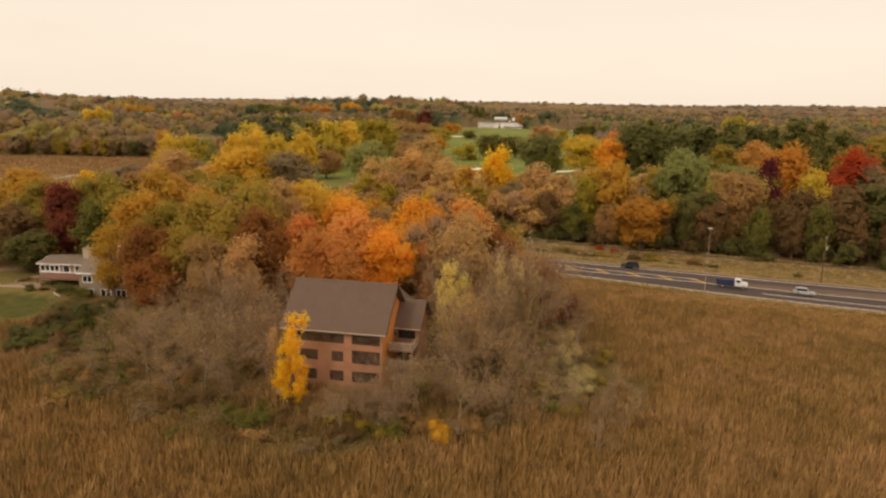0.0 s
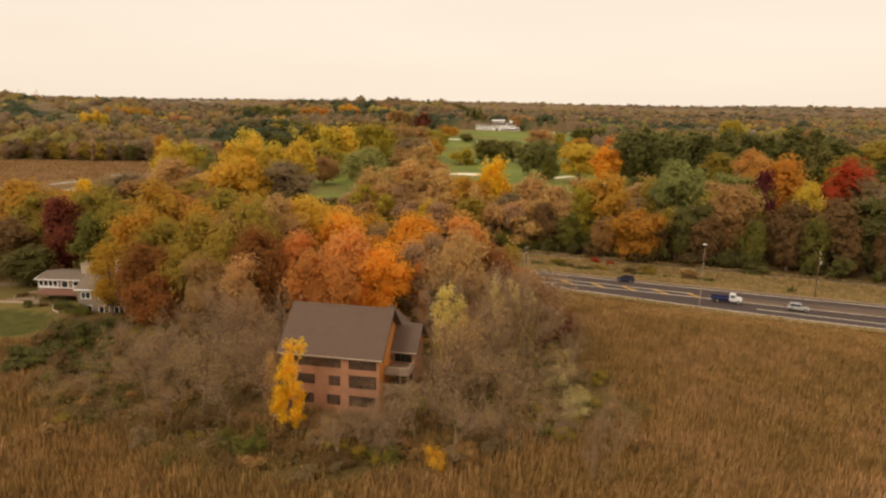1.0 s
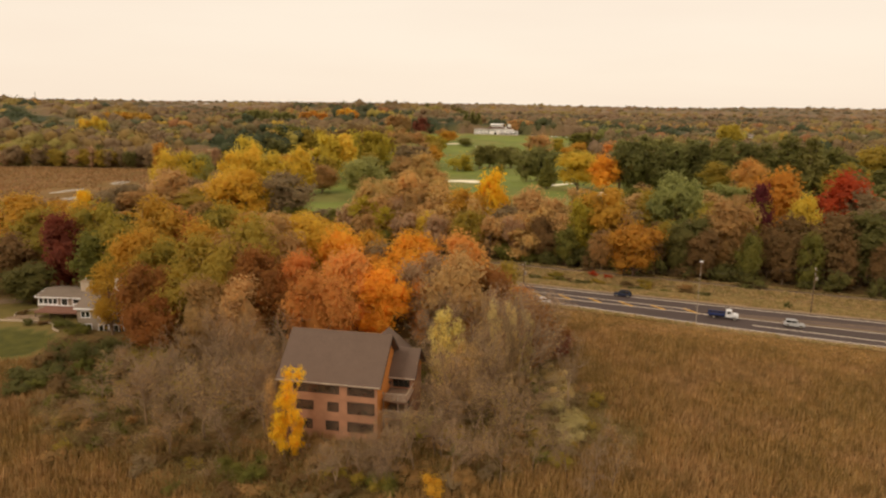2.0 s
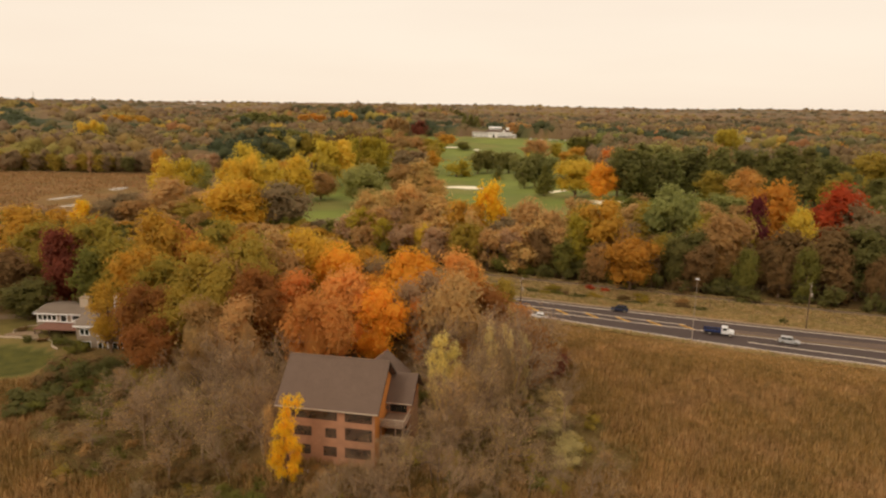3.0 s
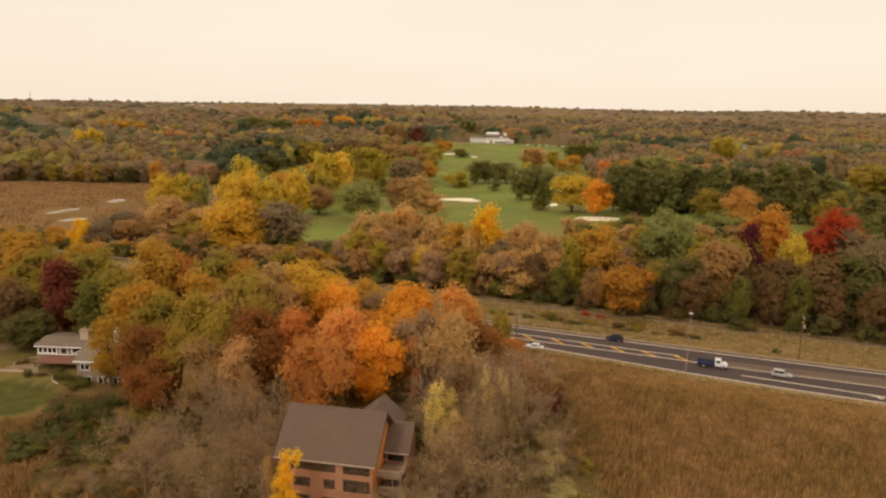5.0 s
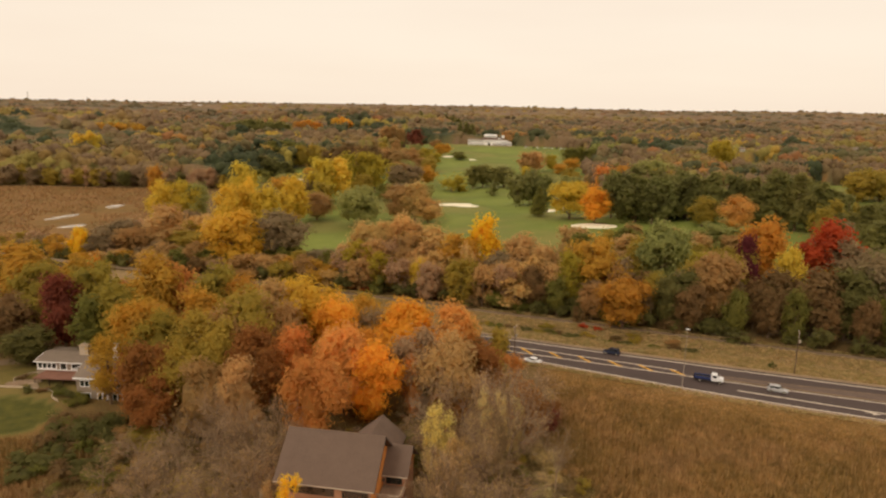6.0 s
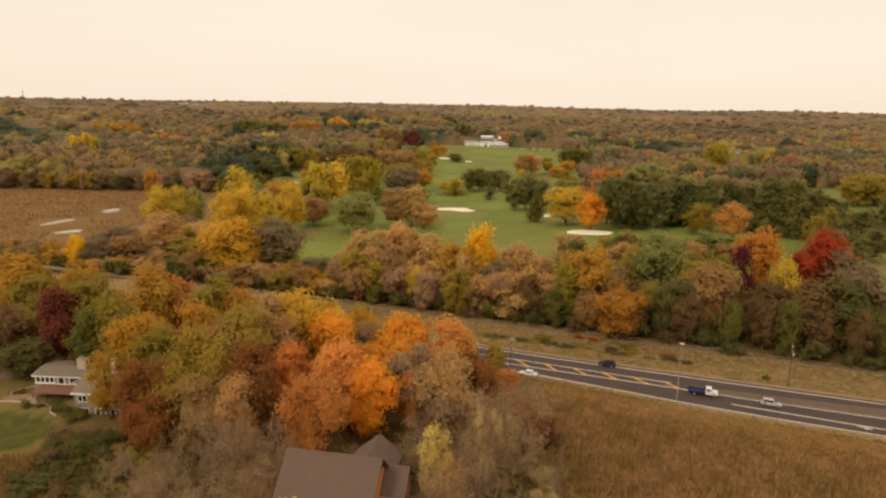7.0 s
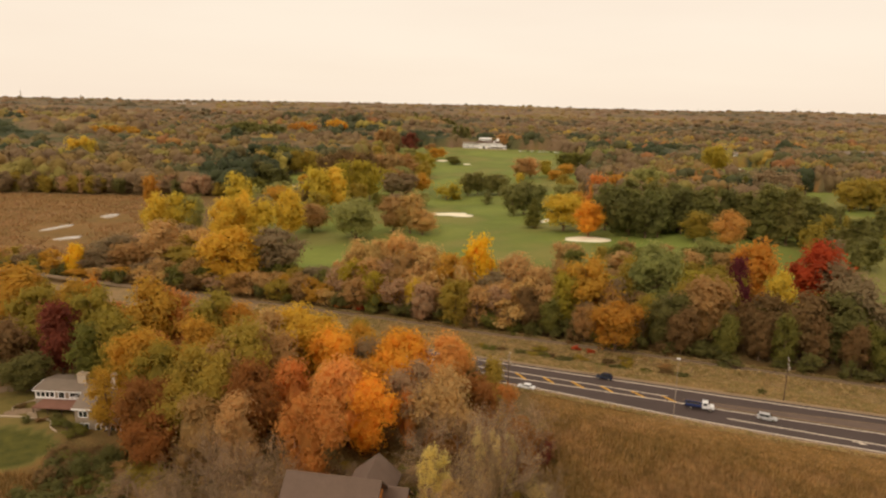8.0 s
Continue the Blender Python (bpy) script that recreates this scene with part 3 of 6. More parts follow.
WORDS = {
    "burgundy": "deep burgundy", "purple": "dark purple", "red": "scarlet red", "bright": "bright orange", "orange": "soft orange", "rust": "rust brown",
    "rustdark": "dark rust", "gold": "golden", "yellow": "yellow", "lemon": "clear yellow", "paleyellow": "pale yellow", "ochre": "ochre", "olive": "olive",
    "yellowgreen": "yellow-green", "green": "green", "palegreen": "pale green", "darkgreen": "dark green", "sage": "pale sage", "pine": "dark green needled", "pinegrey": "grey-green",
    "brown": "brown", "umber": "dark brown", "tan": "tan", "fawn": "pale fawn", "tanorange": "tan orange", "greybrown": "grey-brown", "mauve": "mauve-brown"}
tree_count = 0


def hang(name, me, mat, parent):
    ob = new(name, me)
    ob.parent = parent
    ob.material_slots[0].link = "OBJECT"
    ob.material_slots[0].material = mat
    return ob


def tree(colour, shape, x, y, height, radius, where="in the autumn wood", stock=None, sink=0.0):
    """One tree: an Empty at its foot with trunk and crown."""
    global tree_count
    tree_count += 1
    stock = stock or (FULL if math.hypot(x, y) < 185 else MID if math.hypot(x, y) < 420 else LIGHT)
    trunk, crown = stock[shape][tree_count % len(stock[shape])]
    kind = {"pine": "pine_tree", "spruce": "spruce_tree", "shrub": "shrub"}.get(shape, "tree")
    root = new(kind)
    root.location = (x, y, gz(x, y) - sink)
    root.rotation_euler = (0, 0, tree_count * 2.399)
    root.scale = (radius / REF_R, radius / REF_R, height / REF_H)
    root.empty_display_size = 0.5
    hang("trunk", trunk, BARK, root)
    hang("crown", crown, LEAF[colour], root)
    what = {"pine": "tall pine", "spruce": "pointed spruce", "shrub": "bushy shrub"}.get(shape, "leafy tree")
    tagged(root, WORDS[colour] + " " + what + " " + where, "shrub" if shape == "shrub" else "tree", where)
    return root


def bare_tree(x, y, height, colour="tan", width=1.0, leafy=True, where="beside the marsh house"):
    global tree_count
    tree_count += 1
    trunk, twigs, lf = BARE[tree_count % len(BARE)]
    root = new("bare_tree")
    root.location = (x, y, gz(x, y))
    root.rotation_euler = (0, 0, tree_count * 2.399)
    root.scale = (width * height / 14.0, width * height / 14.0, height / 14.0)
    hang("trunk", trunk, BARK_PALE if tree_count % 3 else BARK, root)
    hang("twig_crown", twigs, BARK_PALE, root)
    if leafy:
        hang("dry_foliage", lf, LEAF[colour], root)
    return tagged(root, "nearly leafless grey tree with " + WORDS[colour] + " remnants " + where, "tree", "bare trees " + where)

# ---------------------------------------------------------------- the house in the marsh


def frame_of(name, x, y, z, turn, label, category, group=""):
    root = new(name)
    root.location, root.rotation_euler = (x, y, z), (0, 0, radians(turn))
    return tagged(root, label, category, group)


def prism(pts, y0, y1, bm=None):
    """A solid from an outline in x, z, drawn out from y0 to y1."""
    bm = bm or bmesh.new()
    a = [bm.verts.new((x, y0, z)) for x, z in pts]
    b = [bm.verts.new((x, y1, z)) for x, z in pts]
    n = len(pts)
    bm.faces.new(a)
    bm.faces.new(b[::-1])
    for i in range(n):
        bm.faces.new((a[i], b[i], b[(i + 1) % n], a[(i + 1) % n]))
    return bm


def prism_x(pts, x0, x1, bm=None):
    """A solid from an outline in y, z, drawn out from x0 to x1."""
    bm = bm or bmesh.new()
    a = [bm.verts.new((x0, y, z)) for y, z in pts]
    b = [bm.verts.new((x1, y, z)) for y, z in pts]
    n = len(pts)
    bm.faces.new(a)
    bm.faces.new(b[::-1])
    for i in range(n):
        bm.faces.new((a[i], b[i], b[(i + 1) % n], a[(i + 1) % n]))
    return bm


def window(parent, x0, z0, x1, z1, y, frame_mat, panes=2, side="front", bar=0.09):
    """A framed window on a wall that faces -y (front) or +x (side, where x runs along y)."""
    def put(rows):
        bm = bmesh.new()
        for a, b0, c, d, e, f in rows:
            if side == "front":
                box(bm, a, y + b0, c, d, y + e, f)
            else:
                box(bm, y - e, a, c, y - b0, d, f)
        return bm
    w = part("window", put([(x0, -0.06, z0, x1, 0.02, z0 + bar), (x0, -0.06, z1 - bar, x1, 0.02, z1), (x0, -0.06, z0 + bar, x0 + bar, 0.02, z1 - bar), (x1 - bar, -0.06, z0 + bar, x1, 0.02, z1 - bar)]), frame_mat, parent)
    step = (x1 - x0 - bar) / panes
    for k in range(panes):
        a = x0 + bar + k * step
        part("pane", put([(a, -0.025, z0 + bar, a + step - bar, 0.015, z1 - bar)]), GLASS, w)
        if k:
            part("mullion", put([(a - bar, -0.055, z0 + bar, a, 0.016, z1 - bar)]), frame_mat, w)
    return w


def gable_roof(parent, name, x0, x1, eave_y0, eave_y1, eave_z, ridge_z, mat, thick=0.28, along="x"):
    mid = (eave_y0 + eave_y1) / 2
    pts = [(eave_y0, eave_z), (mid, ridge_z), (eave_y1, eave_z), (eave_y1, eave_z - thick), (mid, ridge_z - thick * 1.4), (eave_y0, eave_z - thick)]
    return part(name, (prism_x if along == "x" else prism)(pts, x0, x1), mat, parent)


def shingle_courses(parent, x0, x1, y_eave, y_ridge, z_eave, z_ridge, mat, count, name="shingle_course"):
    """Overlapping courses on one roof slope, each a thin wedge."""
    dy, dz = (y_ridge - y_eave) / count, (z_ridge - z_eave) / count
    for k in range(count):
        ya, za = y_eave + dy * k, z_eave + dz * k
        pts = [(ya - 0.02 * (1 if dy > 0 else -1), za + 0.026), (ya + dy, za + dz + 0.012), (ya + dy, za + dz + 0.002), (ya, za + 0.002)]
        part(name, prism_x(pts, x0, x1), mat, parent)


HX, HY, HTURN = -13.8, 100.8, -11
house = frame_of("house", HX, HY, 2.3, HTURN, "three-storey red cedar house with a brown shingle roof", "house")
HR, HE, HS = 14.2, 8.6, 6.6
front_wall = part("front_wall", boxes((-7.1, -6.0, -1.2, 7.1, -5.7, HE + 0.3)), WOOD_WALL, house)
part("rear_wall", boxes((-7.1, 5.7, -1.2, 7.1, 6.0, HE + 0.3)), WOOD_WALL, house)
wall_profile = [(-5.68, -1.2), (5.68, -1.2), (5.68, HE + 0.3), (0, HR - 0.75), (-5.68, HE + 0.3)]
part("gable_wall", prism_x(wall_profile, 6.8, 7.08), WOOD_GABLE, house, "orange cedar gable wall")
part("gable_wall", prism_x(wall_profile, -7.08, -6.8), WOOD_GABLE, house, "orange cedar gable wall")
gable_roof(house, "roof", -7.8, 7.8, -HS, HS, HE, HR, ROOF_MAT)
shingle_courses(house, -7.82, 7.82, -HS, -0.03, HE, HR, ROOF_MAT, 26)
shingle_courses(house, -7.82, 7.82, HS, 0.03, HE, HR, ROOF_MAT, 26)
part("ridge_cap", prism_x([(-0.25, HR - 0.1), (0, HR + 0.12), (0.25, HR - 0.1)], -7.84, 7.84), ROOF_MAT, house)
for sx in (-7.86, 7.82):
    part("rake_board", prism_x([(-HS, HE + 0.02), (0, HR + 0.02), (HS, HE + 0.02), (HS, HE - 0.32), (0, HR - 0.38), (-HS, HE - 0.32)], sx, sx + 0.05), DARK_TRIM, house)
part("front_gutter", boxes((-7.8, -HS - 0.14, HE - 0.16, 7.8, -HS, HE - 0.02)), PALE_TRIM, house)
for w in [(2.7, 6.75, 6.75, 8.8, 4), (-5.4, 1.5, 6.75, 8.8, 7), (2.7, 6.75, 3.9, 5.8, 4), (-0.3, 1.4, 4.05, 5.5, 2), (-5.0, -2.4, 4.05, 5.5, 3), (2.7, 6.6, 1.1, 2.7, 4), (-0.6, 1.4, 1.1, 2.6, 2), (-5.0, -2.6, 1.1, 2.6, 3)]:
    window(house, w[0], w[2], w[1], w[3], -6.0, DARK_TRIM, w[4])
for z in (3.15, 6.15):
    part("band_board", boxes((-7.12, -6.04, z, 7.12, -6.002, z + 0.22)), WOOD_WALL, house)
for sx in (-7.14, 7.02):
    part("corner_board", boxes((sx, -6.05, -1.2, sx + 0.14, -5.9, HE)), WOOD_WALL, house)
for k in range(44):
    z = -1.0 + k * 0.22
    part("clapboard", prism_x([(-6.0, z), (-6.03, z), (-6.002, z + 0.2)], -7.0, 7.0), WOOD_WALL, house)
# terrace edge along the foot of the front
part("terrace", boxes((-8.0, -8.0, -1.6, 1.0, -6.2, -0.5)), STONE, house, "pale stone terrace")
part("terrace_edge", boxes((-8.05, -8.1, -0.85, 1.05, -7.9, -0.36)), PALE_TRIM, house)

# side wing with a lower roof and two open decks below it
part("wing_wall", boxes((7.1, 1.1, -1.2, 10.6, 1.35, 7.5)), WOOD_WALL, house)
part("wing_wall", boxes((10.35, 1.36, -1.2, 10.6, 7.4, 7.5)), WOOD_WALL, house)
part("wing_gable", prism_x([(1.1, 7.4), (7.5, 7.4), (4.3, 10.3)], 10.36, 10.62), WOOD_GABLE, house)
gable_roof(house, "wing_roof", 7.09, 11.2, 0.3, 8.3, 7.5, 10.9, ROOF_MAT)
shingle_courses(house, 7.09, 11.22, 0.3, 4.27, 7.5, 10.9, ROOF_MAT, 14)
part("wing_gutter", boxes((7.1, 0.16, 7.36, 11.2, 0.3, 7.48)), PALE_TRIM, house)
part("wing_rake_board", prism_x([(0.3, 7.52), (4.3, 10.92), (8.3, 7.52), (8.3, 7.2), (4.3, 10.5), (0.3, 7.2)], 11.22, 11.27), DARK_TRIM, house)
window(house, 7.6, 5.7, 10.2, 7.2, 1.1, DARK_TRIM, 3)
window(house, 7.6, 3.1, 10.2, 4.9, 1.1, DARK_TRIM, 3)
for level in (2.85, 5.5):
    part("deck", boxes((7.2, -3.6, level - 0.22, 10.9, 1.09, level)), DECK_WOOD, house, "weathered wooden deck")
    part("deck_rail", boxes((7.2, -3.6, level + 0.98, 10.9, -3.5, level + 1.06), (10.8, -3.5, level + 0.98, 10.9, 1.05, level + 1.06)), PALE_TRIM, house)
    for k in range(18):
        x = 7.3 + 0.195 * k
        part("baluster", boxes((x, -3.57, level + 0.001, x + 0.04, -3.53, level + 0.98)), PALE_TRIM, house)
for x in (7.3, 9.5, 10.75):
    part("deck_post", boxes((x, -3.55, -1.6, x + 0.14, -3.41, 6.6)), DECK_WOOD, house)
# rear wing
gable_roof(house, "rear_roof", 0.5, 16.1, -1.2, 7.4, 6.4, 10.0, ROOF_MAT, along="y")
part("rear_wing_wall", prism([(-0.6, -1.2), (6.8, -1.2), (6.8, 6.5), (3.1, 9.4), (-0.6, 6.5)], 6.01, 15.6), WOOD_WALL, house)

# ---------------------------------------------------------------- the cottage on the lawn
cottage = frame_of("cottage", -88.0, 160.0, 0.0, -4, "low grey cottage with white trim and a deck", "house")
part("front_wall", boxes((-5.6, 0, 0, 7.2, 0.25, 4.1)), GREY_SIDING, cottage)
part("end_wall", boxes((-5.6, 0.26, 0, -5.35, 8.8, 4.1)), GREY_SIDING, cottage)
part("rear_wall", boxes((-5.6, 8.81, 0, 7.2, 9.06, 4.1)), GREY_SIDING, cottage)
part("roof", prism_x([(-0.7, 4.1), (4.5, 4.95), (9.7, 4.1), (9.7, 3.9), (4.5, 4.7), (-0.7, 3.9)], -5.8, 8.6), GREY_ROOF, cottage)
shingle_courses(cottage, -5.82, 8.62, -0.7, 4.48, 4.1, 4.95, GREY_ROOF, 14)
part("fascia", boxes((-5.8, -0.78, 3.92, 7.4, -0.702, 4.14)), WHITE_PAINT, cottage)
part("rake_trim", prism_x([(-0.7, 4.14), (4.5, 4.99), (4.5, 4.69), (-0.7, 3.84)], -5.88, -5.81), WHITE_PAINT, cottage)
window(cottage, -5.4, 2.1, -0.6, 3.8, 0.0, WHITE_PAINT, 4, bar=0.25)
window(cottage, 0.1, 1.9, 1.9, 3.8, 0.0, WHITE_PAINT, 1, bar=0.22)
window(cottage, 2.9, 2.2, 6.6, 3.8, 0.0, WHITE_PAINT, 1, bar=0.25)
part("porch_brace", prism([(3.0, 2.25), (3.35, 2.25), (6.9, 3.95), (6.6, 3.95)], -0.3, -0.14), WHITE_PAINT, cottage)
part("sill_band", boxes((-5.62, -0.08, 1.85, 7.2, -0.002, 2.05)), WHITE_PAINT, cottage)
chim = part("chimney", boxes((3.4, 3.0, 3.8, 5.6, 4.6, 7.0), bevel=0.04), PALE_TRIM, cottage, "pale painted chimney")
part("chimney_cap", boxes((3.25, 2.85, 7.0, 5.75, 4.75, 7.15)), STONE, chim)
part("flue", boxes((4.3, 3.6, 7.15, 4.6, 3.9, 7.8)), METAL_GREY, chim)
part("deck", boxes((-3.4, -5.0, 1.55, 7.0, -0.09, 1.8)), BRICK_DECK, cottage, "red-brown deck")
for k in range(20):
    part("deck_board", boxes((-3.4 + 0.52 * k, -5.02, 1.802, -2.92 + 0.52 * k, -0.1, 1.83)), BRICK_DECK, cottage)
for x in (-3.2, 0.2, 3.6, 6.7):
    part("deck_post", boxes((x, -4.9, -0.3, x + 0.16, -4.74, 1.55)), DARK_TRIM, cottage)
part("lower_wall", boxes((10.6, -11.0, -1.0, 21.5, -10.75, 5.2)), GREY_SIDING, cottage)
part("lower_side_wall", boxes((10.6, -10.74, -1.0, 10.85, -0.5, 5.2)), GREY_SIDING, cottage)
part("lower_side_wall", boxes((21.25, -10.74, -1.0, 21.5, -0.5, 5.2)), GREY_SIDING, cottage)
part("lower_roof", prism_x([(-11.6, 5.1), (-5.6, 7.6), (0.4, 5.1), (0.4, 4.85), (-5.6, 7.3), (-11.6, 4.85)], 10.2, 22.0), GREY_ROOF, cottage)
part("fascia", boxes((10.2, -11.68, 4.8, 22.0, -11.602, 5.15)), WHITE_PAINT, cottage)
for x in (11.4, 15.2, 18.6):
    window(cottage, x, -0.3, x + 2.4, 1.5, -11.0, WHITE_PAINT, 2, bar=0.16)
    window(cottage, x, 2.8, x + 2.2, 4.4, -11.0, WHITE_PAINT, 2, bar=0.16)
chim2 = part("chimney", boxes((15.4, -3.5, 4.8, 16.4, -2.3, 10.0)), WHITE_PAINT, cottage)
part("chimney_cap", boxes((15.3, -3.6, 10.0, 16.5, -2.2, 10.15)), STONE, chim2)


def ribbon(name, pts, width, z0, z1, mat):
    """A low wall or edging along a plan line."""
    verts, faces = [], []
    P = [Vector((x, y, 0)) for x, y in pts]
    for k, p in enumerate(P):
        d = (P[min(k + 1, len(P) - 1)] - P[max(k - 1, 0)]).normalized()
        s = Vector((-d.y, d.x, 0)) * width / 2
        g = gz(p.x, p.y)
        for q, z in ((p - s, z0), (p - s, z1), (p + s, z1), (p + s, z0)):
            verts.append((q.x, q.y, g + z))
    for k in range(len(P) - 1):
        a, b = 4 * k, 4 * k + 4
        faces += [(a, b, b + 1, a + 1), (a + 1, b + 1, b + 2, a + 2), (a + 2, b + 2, b + 3, a + 3)]
    faces += [(0, 1, 2, 3), (4 * len(P) - 1, 4 * len(P) - 2, 4 * len(P) - 3, 4 * len(P) - 4)]
    return mesh_of(name, verts, faces, (mat,))


def curve_pts(ctrl, n=8):
    """Smooth points through a few plan points."""
    c = [ctrl[0]] + list(ctrl) + [ctrl[-1]]
    out = []
    for i in range(1, len(c) - 2):
        p0, p1, p2, p3 = [Vector(q) for q in c[i - 1:i + 3]]
        for k in range(n):
            t = k / n
            out.append(tuple(0.5 * (2 * p1 + (p2 - p0) * t + (2 * p0 - 5 * p1 + 4 * p2 - p3) * t * t + (3 * p1 - p0 - 3 * p2 + p3) * t ** 3)))
    return out + [tuple(ctrl[-1])]


tagged(new("garden_edging", ribbon("garden_edging", curve_pts([(-104, 158), (-99.5, 154.2), (-94, 153.6), (-91.5, 153), (-87, 152.4), (-85.2, 151), (-84, 148.5), (-81.7, 146.6)]), 0.16, -0.3, 0.4, PALE_TRIM)), "curved pale stone edging round the cottage garden", "garden wall")
tagged(new("garden_edging", ribbon("garden_edging", curve_pts([(-97, 156.5), (-98, 159), (-96, 162), (-93, 164)]), 0.16, -0.3, 0.35, PALE_TRIM)), "curved pale stone edging round the cottage garden", "garden wall")
for k in range(4):
    bm = boxes((-0.9, -0.35, -0.2, 0.9, 0.35, 0.12 + 0.12 * k), bevel=0.03)
    st = new("garden_step", from_bm("garden_step", bm, (STONE,)))
    st.location, st.rotation_euler = (-90.2 - 0.55 * k, 153.0 + 0.75 * k, 0.0), (0, 0, 0.5)
    tagged(st, "pale stone step beside the cottage garden", "step", "garden steps")


def draped(name, cx, cy, rx, ry, turn, mat, label, category, lift=0.22, seed=1, wob=0.3):
    """A patch with an uneven rim that lies on the land."""
    rng = np.random.default_rng(seed)
    n, rings = 40, 6
    ph = rng.uniform(0, 6.28, 4)
    verts, faces = [(cx, cy, gz(cx, cy) + lift * 0.6)], []
    for k in range(1, rings + 1):
        for s in range(n):
            a = 2 * math.pi * s / n
            w = 1 + wob * (0.5 * math.sin(2 * a + ph[0]) + 0.35 * math.sin(3 * a + ph[1]) + 0.15 * math.sin(5 * a + ph[2]))
            q = min(k / (rings - 1), 1.0)
            u, v = rx * w * q * math.cos(a), ry * w * q * math.sin(a)
            x, y = cx + u * math.cos(turn) - v * math.sin(turn), cy + u * math.sin(turn) + v * math.cos(turn)
            verts.append((x, y, gz(x, y) + (lift * (0.6 + 0.4 * q) if k < rings else -0.5)))
    for s in range(n):
        faces.append((0, 1 + s, 1 + (s + 1) % n))
        for k in range(rings - 1):
            a, b = 1 + k * n, 1 + (k + 1) * n
            faces.append((a + s, b + s, b + (s + 1) % n, a + (s + 1) % n))
    me = mesh_of(name, verts, faces, (mat,))
    me.shade_smooth()
    return tagged(new(name, me), label, category, kind="structure")


draped("patio", -95.0, 156.6, 3.6, 1.8, 0.2, PATIO_STONE, "pale flagstone patio beside the cottage", "patio", 0.12, 3)
drive = new("driveway", ribbon("driveway", curve_pts([(-150, 163), (-120, 166), (-104, 170), (-97, 174), (-86, 178), (-70, 186)]), 4.0, -0.3, 0.07, LANE_OLD))
tagged(drive, "grey gravel driveway behind the cottage", "driveway", kind="structure")

# ---------------------------------------------------------------- vehicles


def loft(sections):
    """A body from cross outlines (lists of points, same count), closed at both ends."""
    bm = bmesh.new()
    rings = [[bm.verts.new(p) for p in s] for s in sections]
    n = len(rings[0])
    for a, b in zip(rings, rings[1:]):
        for i in range(n):
            bm.faces.new((a[i], a[(i + 1) % n], b[(i + 1) % n], b[i]))
    bm.faces.new(rings[0][::-1])
    bm.faces.new(rings[-1])
    return bm


def ring(x, w, z0, z1, r=0.12):
    return [(x, -w + r, z0), (x, w - r, z0), (x, w, z0 + r), (x, w, z1 - r), (x, w - r, z1), (x, -w + r, z1), (x, -w, z1 - r), (x, -w, z0 + r)]


def wheel(parent, x, y, r=0.34):
    bm = bmesh.new()
    bmesh.ops.create_cone(bm, segments=18, radius1=r, radius2=r, depth=0.22, cap_ends=True, matrix=pose(x, y, r, 90))
    bmesh.ops.bevel(bm, geom=[e for e in bm.edges if len(e.link_faces) == 2 and e.calc_face_angle() > 1], offset=0.03, segments=1, affect="EDGES")
    t = part("tyre", bm, RUBBER, parent)
    bm = bmesh.new()
    bmesh.ops.create_cone(bm, segments=14, radius1=r * 0.6, radius2=r * 0.55, depth=0.24, cap_ends=True, matrix=pose(x, y, r, 90))
    part("rim", bm, METAL_GREY, t)


